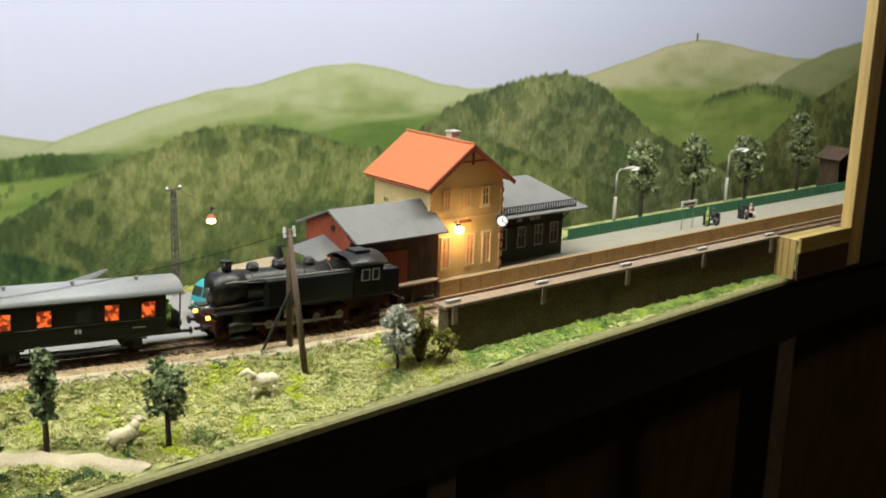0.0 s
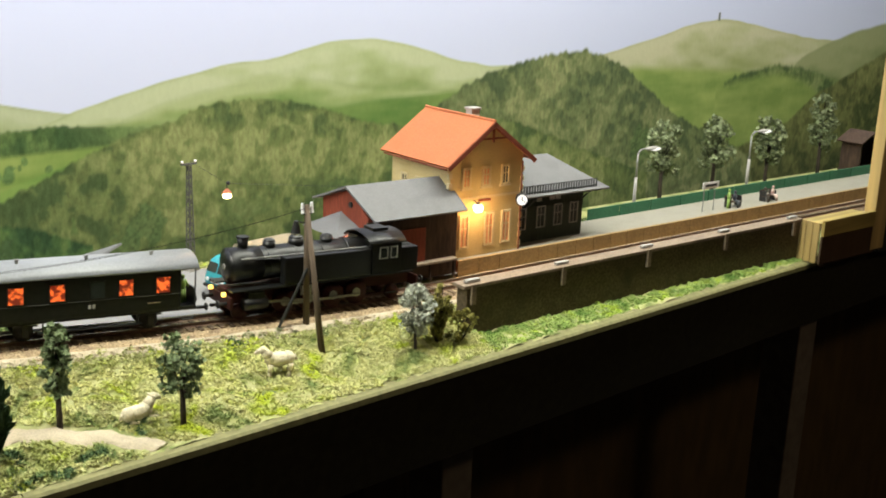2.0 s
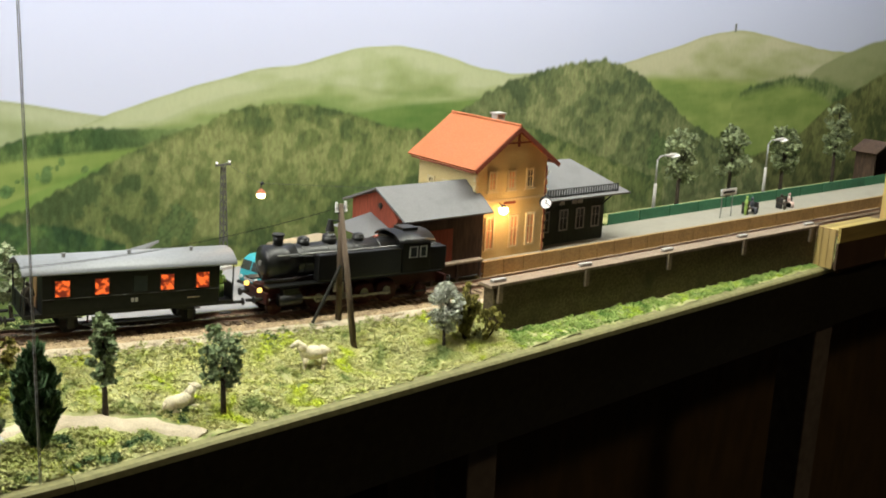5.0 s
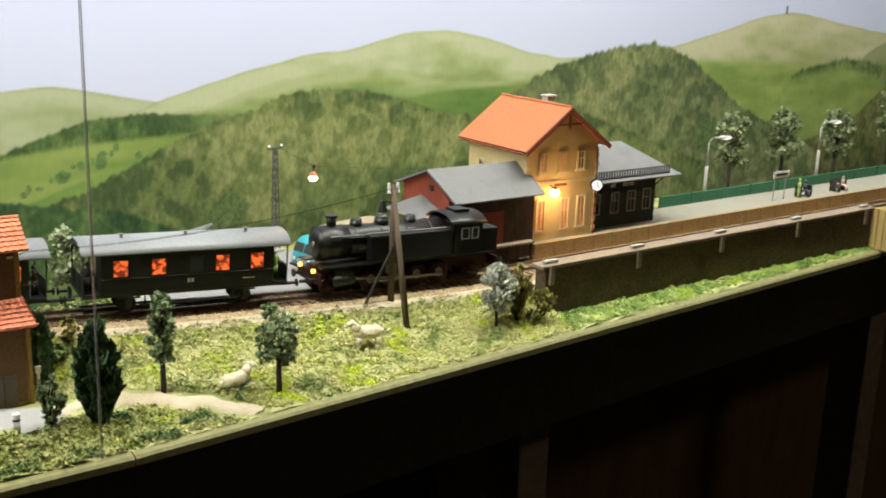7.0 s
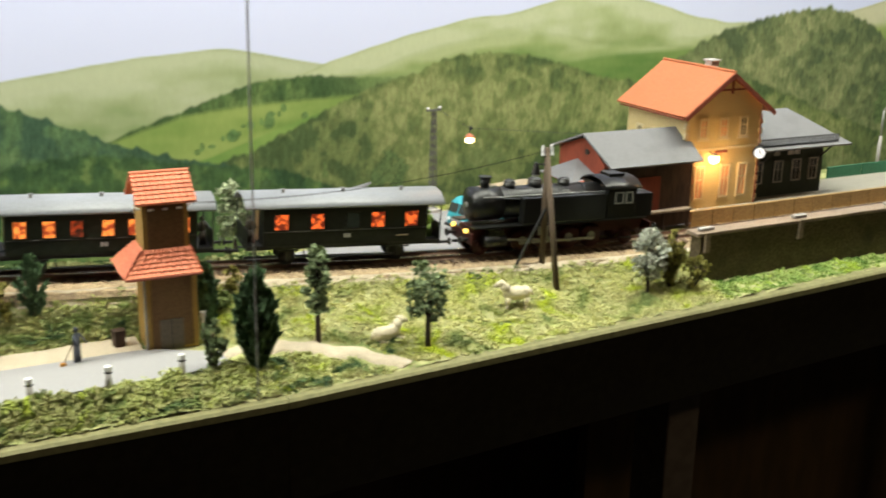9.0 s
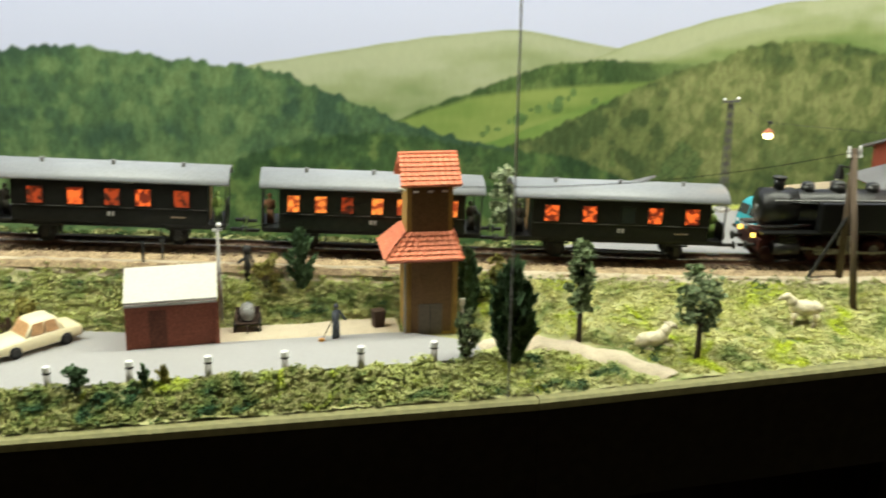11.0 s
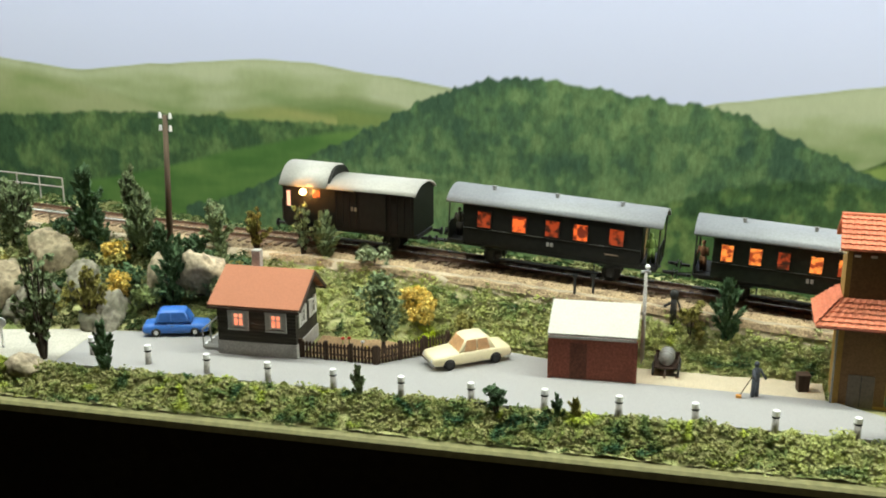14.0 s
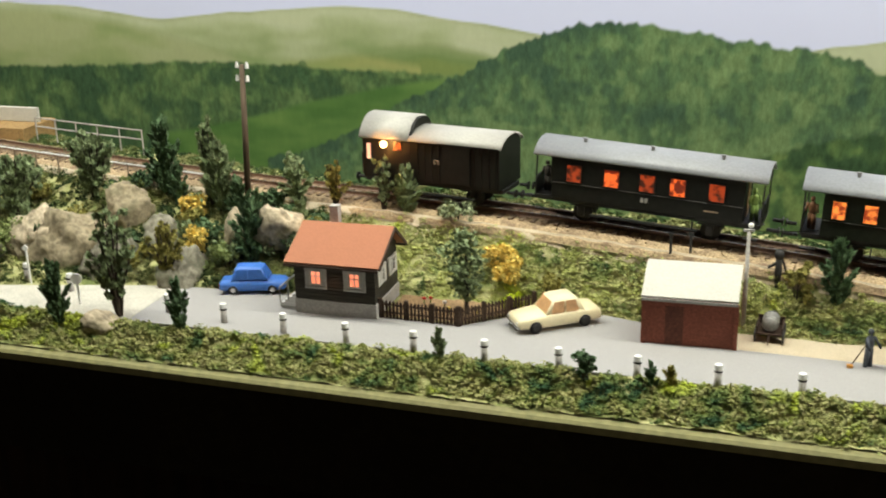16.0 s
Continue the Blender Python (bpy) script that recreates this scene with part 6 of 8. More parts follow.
def guard_van(x):
    """A goods train guard's van with a raised lookout at one end."""
    t = thing("luggage_van", on_track(x), 0, "black model luggage van with a raised pale grey lookout roof", "van")
    half, floor, eave, top = 0.0163, 0.0138, 0.0405, 0.0462
    body = [(-half, floor), (half, floor)]
    part("body", prism(body + list(reversed([(y, z - 0.0008) for y, z in arch(half, eave, top)])), "x", -0.0128, 0.0470), M["coach_black"], t, "black van body")
    part("lookout", prism(body + list(reversed([(y, z - 0.0008) for y, z in arch(half, eave, top + 0.0062)])), "x", -0.0470, -0.0129), M["coach_black"], t, "black lookout section")
    part("roof", arched_roof(-0.0146, 0.0485, half + 0.0012, eave - 0.0004, top), M["van_roof"], t, "pale grey roof", True)
    part("lookout_roof", arched_roof(-0.0490, -0.0144, half + 0.0015, eave - 0.0006, top + 0.0062), M["van_roof"], t, "glossy pale grey lookout roof", True)
    part("underframe", box(-0.0480, 0.0480, -0.0125, 0.0125, 0.0105, 0.0134, 0.0004), M["iron"], t)
    for s in (-1, 1):
        for k in range(12):
            part("plank_groove", box(-0.008 + k * 0.0048, -0.0076 + k * 0.0048, s * half - 0.0003, s * half + 0.0003, floor + 0.001, eave - 0.001), M["loco_black"], t)
        part("sliding_door", box(0.010, 0.028, s * (half + 0.0006) - 0.0004, s * (half + 0.0006) + 0.0004, floor + 0.001, eave - 0.0015, 0.0002), M["coach_black"], t)
        part("door_rail", box(0.006, 0.047, s * (half + 0.0010) - 0.0003, s * (half + 0.0010) + 0.0003, eave - 0.0014, eave - 0.0008), M["iron"], t)
        part("tall_window", box(-0.0440, -0.0415, s * half - 0.0003, s * half + 0.0005, 0.0255, 0.0355), M["glow_pale"], t, "glowing tall window")
        part("small_window", box(-0.0245, -0.0195, s * half - 0.0003, s * half + 0.0005, 0.0325, 0.0375), M["glow_orange"], t, "glowing orange window")
        for q in (0.003, 0.0055):
            part("lettering", box(q, q + 0.0016, s * (half + 0.0004) - 0.0002, s * (half + 0.0004) + 0.0002, 0.0262, 0.0288), M["coping"], t, "tiny pale lettering bar")
        part("step_board", box(-0.0300, 0.0300, s * 0.0150 - 0.0014, s * 0.0150 + 0.0014, 0.0058, 0.0064), M["iron"], t)
        part("tail_lamp", ball((-0.0480, s * 0.0118, 0.0190), 0.0013, 2), M["porcelain"], t, "small white lamp", True)
        part("grab_bar", rod((-0.0472, s * 0.0168, 0.0160), (-0.0472, s * 0.0168, 0.0300), 0.0004, n=6), M["iron"], t)
    for y in (-0.0062, 0.0062):
        part("end_window", box(-0.0476, -0.0468, y - 0.0024, y + 0.0024, 0.0260, 0.0350), M["glow_pale"], t, "lit end window")
    for d in (-1, 1):
        buffers(t, d * 0.0555)
        axle(t, d * 0.0270)
    return t


guard_van(C1 - 0.1320)
p = on_track(C1 - 0.1320) @ Vector((-0.0300, -0.0198, 0.0365))
side_lamp = thing("van_side_lamp", (p.x, p.y, p.z), 0, "bright warm lamp on the side of the luggage van", "lamp")
part("bulb", ball((0, 0, 0), 0.0023, 2), M["bulb_warm"], side_lamp, "glowing bulb", True)
part("holder", rod((0, 0.0005, 0), (0, 0.0036, 0.0004), 0.0007, n=8), M["iron"], side_lamp)
lamp("van_lamp_light", "POINT", (p.x, p.y - 0.0035, p.z - 0.001), 0.030, WARM, 0.002)


def locomotive(x):
    """A tank engine; its smokebox points along -x."""
    t = thing("steam_locomotive", on_track(x) @ Matrix.Scale(1.07, 4), 0, "black model tank steam locomotive with yellow headlamps", "locomotive")
    bk, rd = M["loco_black"], M["loco_red"]
    boiler = part("boiler", rod((-0.0600, 0, 0.0320), (0.0330, 0, 0.0320), 0.0105, n=28), bk, t, "", True)
    part("smokebox", rod((-0.0640, 0, 0.0320), (-0.0440, 0, 0.0320), 0.0112, n=28), bk, t, "", True)
    part("smokebox_door", ball((-0.0638, 0, 0.0320), 0.0098, 2, (0.25, 1, 1)), bk, t, "", True)
    part("door_wheel", rod((-0.0668, 0, 0.0320), (-0.0660, 0, 0.0320), 0.0018, n=12), M["grey_metal"], t)
    ch = part("chimney", rod((-0.0540, 0, 0.0420), (-0.0540, 0, 0.0490), 0.0030, 0.0036, 16), bk, t, "", True)
    part("chimney_rim", rod((-0.0540, 0, 0.0488), (-0.0540, 0, 0.0500), 0.0041, n=16), bk, ch)
    for x0, r, h in ((-0.0360, 0.0042, 0.0475), (-0.0170, 0.0050, 0.0480), (0.0050, 0.0042, 0.0472)):
        dome = part("dome", rod((x0, 0, 0.0405), (x0, 0, h - 0.002), r, r * 0.95, 18), bk, t, "", True)
        part("dome_top", ball((x0, 0, h - 0.002), r * 0.95, 2, (1, 1, 0.5)), bk, dome, "", True)
    for k in range(4):
        part("boiler_band", rod((-0.040 + k * 0.019, 0, 0.0320), (-0.0392 + k * 0.019, 0, 0.0320), 0.0109, n=28), bk, boiler)
    for s in (-1, 1):
        part("side_tank", box(-0.0330, 0.0300, s * 0.0130 - 0.0035, s * 0.0130 + 0.0035, 0.0205, 0.0380, 0.0010), bk, t)
        part("running_board", box(-0.0680, 0.0640, s * 0.0125 - 0.0040, s * 0.0125 + 0.0040, 0.0192, 0.0202), bk, t)
        part("handrail", rod((-0.0600, s * 0.0112, 0.0385), (0.0330, s * 0.0112, 0.0385), 0.0004, n=6), M["grey_metal"], t)
        part("feed_pipe", rod((-0.0500, s * 0.0100, 0.0370), (-0.0150, s * 0.0110, 0.0350), 0.0006, n=6), bk, t)
        part("cylinder", rod((-0.0590, s * 0.0130, 0.0105), (-0.0440, s * 0.0130, 0.0105), 0.0042, n=18), bk, t, "", True)
        part("valve_chest", box(-0.0570, -0.0460, s * 0.0130 - 0.0028, s * 0.0130 + 0.0028, 0.0140, 0.0180, 0.0006), bk, t)
        for k in range(4):
            w = part("driving_wheel", rod((-0.0290 + k * 0.0175, s * 0.0085 - 0.0013, 0.0080), (-0.0290 + k * 0.0175, s * 0.0085 + 0.0013, 0.0080), 0.0080, n=26), rd, t, "dark red driving wheel", True)
            part("tyre", rod((-0.0290 + k * 0.0175, s * 0.0102 - 0.0003, 0.0080), (-0.0290 + k * 0.0175, s * 0.0102 + 0.0001, 0.0080), 0.0030, n=16), M["grey_metal"], w)
        part("coupling_rod", box(-0.0310, 0.0255, s * 0.0115 - 0.0005, s * 0.0115 + 0.0005, 0.0060, 0.0076, 0.0002), M["grey_metal"], t, "grey steel coupling rod")
        part("connecting_rod", slab((-0.0440, s * 0.0130 - 0.0005, 0.0112), (-0.0440, s * 0.0130 + 0.0005, 0.0112), (0.0060, s * 0.0130 + 0.0005, 0.0076), (0.0060, s * 0.0130 - 0.0005, 0.0076), 0.0014), M["grey_metal"], t)
        part("slide_link", box(-0.0200, -0.0120, s * 0.0135 - 0.0006, s * 0.0135 + 0.0006, 0.0120, 0.0180, 0.0003), M["grey_metal"], t)
        for xx in (-0.0600, 0.0520):
            part("small_wheel", rod((xx, s * 0.0085 - 0.0012, 0.0050), (xx, s * 0.0085 + 0.0012, 0.0050), 0.0050, n=20), rd, t, "", True)
        part("headlamp", rod((-0.0715, s * 0.0092, 0.0170), (-0.0695, s * 0.0092, 0.0170), 0.0014, n=14), M["headlamp"], t, "glowing yellow headlamp")
        window(t, pose(0.0395, s * 0.0163, 0.0345, 0, 0, 180 if s < 0 else 0), 0.0058, 0.0072, M["glass"], M["grey_metal"], 0.0004, 0.0006, False, "cab_window")
        window(t, pose(0.0475, s * 0.0163, 0.0345, 0, 0, 180 if s < 0 else 0), 0.0048, 0.0072, M["glass"], M["grey_metal"], 0.0004, 0.0006, False, "cab_window")
        part("cab_step", box(0.0430, 0.0520, s * 0.0150 - 0.0010, s * 0.0150 + 0.0010, 0.0060, 0.0068), bk, t)
    part("cab", box(0.0310, 0.0540, -0.0160, 0.0160, 0.0203, 0.0420, 0.0006), bk, t)
    part("cab_roof", arched_roof(0.0285, 0.0570, 0.0170, 0.0415, 0.0470), bk, t, "", True)
    part("roof_vent", box(0.0370, 0.0490, -0.0060, 0.0060, 0.0468, 0.0488, 0.0004), bk, t)
    part("coal_bunker", box(0.0541, 0.0680, -0.0150, 0.0150, 0.0203, 0.0365, 0.0008), bk, t)
    part("coal", ball((0.0610, 0, 0.0362), 0.0060, 2, (0.9, 1.9, 0.35), rough=0.5), M["iron"], t)
    part("main_frame", box(-0.0680, 0.0680, -0.0055, 0.0055, 0.0090, 0.0192, 0.0006), rd, t, "dark red frame")
    for x0 in (-0.0690, 0.0672):
        part("buffer_beam", box(x0, x0 + 0.0018, -0.0155, 0.0155, 0.0085, 0.0160, 0.0003), rd, t)
    for d in (-1, 1):
        buffers(t, d * 0.0750)
    return t


locomotive(C1 + 0.4620)


# ---- the road side: tower, cabin, shed ----
def tiled(parent, a, b, c, d, rows, cols, material, name="roof_tile"):
    """Courses of tiles laid over the plate a, b (eave) to d, c (ridge), each course a strip of little rolls."""
    a, b, c, d = (Vector(p) for p in (a, b, c, d))
    n = (b - a).cross(d - a).normalized()
    if n.z < 0:
        n = -n
    for r in range(rows):
        v0, v1 = r / rows, (r + 1.12) / rows
        bm = bmesh.new()
        low0, low1, up0, up1 = a.lerp(d, v0), b.lerp(c, v0), a.lerp(d, min(1, v1)), b.lerp(c, min(1, v1))
        first_row, second_row = [], []
        for k in range(cols * 4 + 1):
            u = k / (cols * 4)
            lift = 0.0005 + 0.00035 * math.cos(k / 4 * math.tau)
            first_row.append(bm.verts.new(low0.lerp(low1, u) + n * (lift + 0.0006)))
            second_row.append(bm.verts.new(up0.lerp(up1, u) + n * (lift * 0.6)))
        base = [bm.verts.new(low0.lerp(low1, k / (cols * 4))) for k in range(cols * 4 + 1)]
        for k in range(cols * 4):
            bm.faces.new((first_row[k], first_row[k + 1], second_row[k + 1], second_row[k]))
            bm.faces.new((base[k], base[k + 1], first_row[k + 1], first_row[k]))
        part(name, bm, material, parent)


tower = thing("transformer_tower", (0.1328, 0.6490, -0.002), -2, "slim ochre transformer tower with two red tiled roofs", "tower")
part("lower_shell", box(-0.0137, 0.0155, -0.0125, 0.0125, 0.0, 0.0495), M["ochre"], tower)
part("upper_shell", box(-0.0128, 0.0128, -0.0110, 0.0110, 0.0495, 0.0900), M["ochre"], tower)
part("front_field", box(-0.0105, 0.0125, -0.0131, -0.0124, 0.002, 0.0470), M["ochre_dark"], tower, "brown recessed front field")
part("front_field", box(-0.0102, 0.0102, -0.0116, -0.0109, 0.0600, 0.0880), M["ochre_dark"], tower, "brown recessed front field")
door = part("door", box(-0.0065, 0.0070, -0.0138, -0.0130, 0.0005, 0.0190, 0.0003), M["tower_door"], tower, "grey-brown steel door")
part("door_leaf_gap", box(0.0000, 0.0003, -0.0140, -0.0137, 0.0010, 0.0186), M["ink"], door)
for s in (-1, 1):
    part("corner_strip", box(0.0009 + s * 0.0138 - 0.0010, 0.0009 + s * 0.0138 + 0.0010, -0.0134, -0.0120, 0.0, 0.0480), M["ochre"], tower)
lo, up, zl, zu = (0.0225, 0.0205), (0.0131, 0.0113), 0.0475, 0.0610
L = [(-0.0258, -lo[1], zl), (0.0172, -lo[1], zl), (0.0172, lo[1], zl), (-0.0258, lo[1], zl)]
U = [(-up[0], -up[1], zu), (up[0], -up[1], zu), (up[0], up[1], zu), (-up[0], up[1], zu)]
for i in range(4):
    j = (i + 1) % 4
    skirt = part("skirt_roof", slab(L[i], L[j], U[j], U[i], 0.0012), M["red_tiles"], tower, "red tiled skirt roof")
    tiled(skirt, L[i], L[j], U[j], U[i], 6, 9, M["red_tiles"])
for s in (-1, 1):
    top = part("top_roof", slab((-0.0168, s * 0.0165, 0.0885), (0.0168, s * 0.0165, 0.0885), (0.0163, 0, 0.1028), (-0.0163, 0, 0.1028), 0.0012), M["red_tiles"], tower, "red tiled top roof")
    tiled(top, (-0.0168, s * 0.0165, 0.0885), (0.0168, s * 0.0165, 0.0885), (0.0163, 0, 0.1028), (-0.0163, 0, 0.1028), 7, 9, M["red_tiles"])
part("gable_fill", prism(((-0.0110, 0.0895), (0.0110, 0.0895), (0.0, 0.1008)), "x", -0.0128, 0.0128), M["ochre"], tower)
part("ridge_tile", rod((-0.0165, 0, 0.1031), (0.0165, 0, 0.1031), 0.0011, n=8), M["red_tiles"], tower)
for x in (-0.0080, 0.0, 0.0080):
    part("insulator", rod((x - 0.0015, -0.0122, 0.0842), (x + 0.0015, -0.0122, 0.0842), 0.0007, n=8), M["porcelain"], tower, "small white insulator")
for s in (-1, 1):
    part("wall_insulator", rod((s * 0.0130, -0.006, 0.0835), (s * 0.0165, -0.006, 0.0850), 0.0007, n=8), M["porcelain"], tower)
part("gutter", rod((-0.0255, -0.0212, 0.0470), (0.0172, -0.0212, 0.0470), 0.0007, n=8), M["roof_trim"], tower)
part("downpipe", rod((-0.0142, -0.0135, 0.0), (-0.0142, -0.0135, 0.0460), 0.0006, n=8), M["grey_metal"], tower)

cabin = thing("timber_cabin", (-0.2069, 0.6300, 0.0003), 1.0, "black timber cabin with a brown-red roof and lit windows", "cabin")
part("shell", prism(((0.0, 0.0), (0.038, 0.0), (0.038, 0.0345), (0.019, 0.0478), (0.0, 0.0345)), "x", -0.0243, 0.0243), M["black_wood"], cabin)
part("plinth", box(-0.0250, 0.0250, -0.0008, 0.0388, 0.0, 0.0085, 0.0003), M["concrete"], cabin, "grey stone plinth")
for k in range(12):
    part("clapboard", box(-0.0246, 0.0246, -0.0006, 0.0002, 0.0088 + k * 0.0021, 0.0106 + k * 0.0021), M["black_wood"], cabin)
for s in (-1, 1):
    y = 0.019 + s * 0.0245
    slope = part("roof_slope", slab((-0.0285, y, 0.0325), (0.0288, y, 0.0325), (0.0305, 0.019, 0.0498), (-0.0255, 0.019, 0.0498), 0.0012), M["brown_roof"], cabin, "brown-red roof slope")
    part("verge_board", slab((0.0288, y, 0.0322), (0.0296, y, 0.0322), (0.0313, 0.019, 0.0495), (0.0305, 0.019, 0.0495), 0.0020), M["brown_wood"], slope)
    part("eave_board", box(-0.0285, 0.0288, y - 0.0006, y + 0.0006, 0.0300, 0.0312), M["brown_wood"], slope)
part("chimney", box(-0.0115, -0.0060, 0.0250, 0.0300, 0.0400, 0.0575, 0.0004), M["concrete"], cabin, "grey chimney")
for x in (-0.0110, 0.0125):
    w = window(cabin, pose(x, -0.0006, 0.0225, 0, 0, 180), 0.0066, 0.0085, M["glow_room"], M["white"], 0.0005, 0.0010)
    for s in (-1, 1):
        part("shutter", box(x + s * 0.0052 - 0.0014, x + s * 0.0052 + 0.0014, -0.0016, -0.0006, 0.0165, 0.0285, 0.0002), M["grey_frame"], w, "grey shutter")
    part("lintel", box(x - 0.0066, x + 0.0066, -0.0017, -0.0006, 0.0270, 0.0290), M["grey_frame"], w)
    part("sill", box(x - 0.0066, x + 0.0066, -0.0020, -0.0006, 0.0160, 0.0172), M["grey_frame"], w)
for y in (0.0100, 0.0280):
    w = window(cabin, pose(0.0246, y, 0.0235, 0, 0, -90), 0.0062, 0.0085, M["glow_pale"] if y < 0 else M["glass"], M["white"], 0.0009, 0.0012)
    for s in (-1, 1):
        part("shutter", box(0.0246, 0.0256, y + s * 0.0052 - 0.0016, y + s * 0.0052 + 0.0016, 0.0180, 0.0292, 0.0002), M["white"], w, "white shutter")
steps = part("entrance_stair", box(-0.0360, -0.0252, 0.0035, 0.0140, 0.0, 0.0015), M["grey_frame"], cabin, "pale grey stair with railing")
for k in range(4):
    part("stair_tread", box(-0.0360 + k * 0.0024, -0.0252, 0.0035, 0.0140, 0.0015 + k * 0.0020, 0.0034 + k * 0.0020, 0.0002), M["porcelain"], steps)
for y in (0.0030, 0.0145):
    part("handrail", rod((-0.0365, y, 0.0125), (-0.0256, y, 0.0220), 0.0005, n=6), M["grey_frame"], steps)
    for q in (0.0, 0.5, 1.0):
        x = -0.0363 + q * 0.0105
        part("baluster", rod((x, y, 0.001 + q * 0.008), (x, y, 0.0125 + q * 0.0093), 0.0004, n=6), M["grey_frame"], steps)
# point lamp added before the front wall, where no fixture stands
lamp("cabin_light", "POINT", (-0.2069, 0.6270, 0.0200), 0.0004, (1.0, 0.5, 0.3), 0.004)

brick_shed = thing("brick_garage", (-0.0095, 0.6375, 0.0003), 2.5, "small red brick garage with a flat white roof", "garage")
part("shell", prism(((0.0, 0.0), (0.033, 0.0), (0.033, 0.0275), (0.0185, 0.0385), (0.0, 0.0265)), "x", -0.0238, 0.0238), M["brick"], brick_shed)
part("door", box(-0.0125, -0.0030, -0.0004, 0.0003, 0.0005, 0.0215), M["shed_door"], brick_shed, "dark brown door")
part("roof_slope", slab((-0.0250, -0.0022, 0.0275), (0.0243, -0.0022, 0.0275), (0.0255, 0.0185, 0.0405), (-0.0240, 0.0185, 0.0405), 0.0014), M["white"], brick_shed, "white card roof slope")
part("roof_slope", slab((-0.0250, 0.0360, 0.0278), (0.0243, 0.0360, 0.0278), (0.0255, 0.0187, 0.0405), (-0.0240, 0.0187, 0.0405), 0.0014), M["white"], brick_shed, "white card roof slope")
part("fascia", box(-0.0248, 0.0241, -0.0027, -0.0021, 0.0248, 0.0263), M["concrete"], brick_shed)
for s in (-1, 1):
    part("corner_pier", box(s * 0.0236 - 0.0012, s * 0.0236 + 0.0012, -0.0010, 0.0012, 0.0, 0.0245), M["brick"], brick_shed)

# slim white lamp post behind the garage
post2 = thing("concrete_lamp_post", (0.0165, 0.6690, 0.0010), 0, "slim pale concrete lamp post behind the garage", "lamp post")
part("post_shaft", rod((0, 0, -0.004), (0, 0, 0.0550), 0.0014, 0.0010, 10), M["concrete"], post2, "", True)
part("crossbar", box(-0.0028, 0.0028, -0.0006, 0.0006, 0.0545, 0.0558), M["porcelain"], post2)
part("lamp_cap", ball((0.0008, 0, 0.0580), 0.0016, 2), M["porcelain"], post2, "", True)


# wires from the tower to the lamp post and over the meadow to the telegraph poles
wires = thing("overhead_wires", (0, 0, 0), 0, "thin dark wires strung from the tower to its neighbours", "wires")
for start, end, sag in (((0.1205, 0.6430, 0.0825), (0.0140, 0.6690, 0.0560), 0.004), ((0.1205, 0.6455, 0.0825), (0.0190, 0.6690, 0.0560), 0.004), ((0.1455, 0.6430, 0.0825), (0.3940, 0.6515, 0.0925), 0.007), ((0.1455, 0.6460, 0.0825), (0.3965, 0.6530, 0.0925), 0.007)):
    bm = bmesh.new()
    a, b = Vector(start), Vector(end)
    rings = []
    for k in range(15):
        p = a.lerp(b, k / 14) - Vector((0, 0, 4 * sag * (k / 14) * (1 - k / 14)))
        rings.append([bm.verts.new(p + Vector((0, 0.00014 * math.cos(q), 0.00014 * math.sin(q)))) for q in (0, 2.094, 4.189)])
    for one, two in zip(rings, rings[1:]):
        for k in range(3):
            bm.faces.new((one[k], two[k], two[(k + 1) % 3], one[(k + 1) % 3]))
    part("wire", bm, M["coach_black"], wires)

# ---- bollards along the road ----
def bollard(x):
    y = 0.5935 + 0.40 * max(0.0, -0.10 - x) ** 2
    t = thing("bollard", (x, y, -0.0022), 0, "short grey bollard with a white cap at the road's edge", "bollard", "bollards along the road")
    part("post_shaft", rod((0, 0, 0), (0, 0, 0.0108), 0.0019, 0.0018, 12), M["concrete"], t, "", True)
    part("dark_band", rod((0, 0, 0.0100), (0, 0, 0.0112), 0.0020, n=12), M["iron"], t)
    part("white_cap", rod((0, 0, 0.0112), (0, 0, 0.0138), 0.0022, 0.0019, 12), M["porcelain"], t)
    return t


model = bollard(0.1268)
for k in range(1, 15):
    x = 0.1268 - 0.0392 * k
    copy_thing(model, pose(x, 0.5935 + 0.40 * max(0.0, -0.10 - x) ** 2, -0.0022, 1.5 * math.sin(k * 2.1), 1.5 * math.cos(k * 1.7), 20 * k))

# ---- garden ----
def bed_y(x, v):
    a = 0.6350 + max(0.0, x + 0.1343) * 0.92
    return a + v * (0.667 - a + 0.004 * noise.noise(Vector((x * 60, 1, 1))))


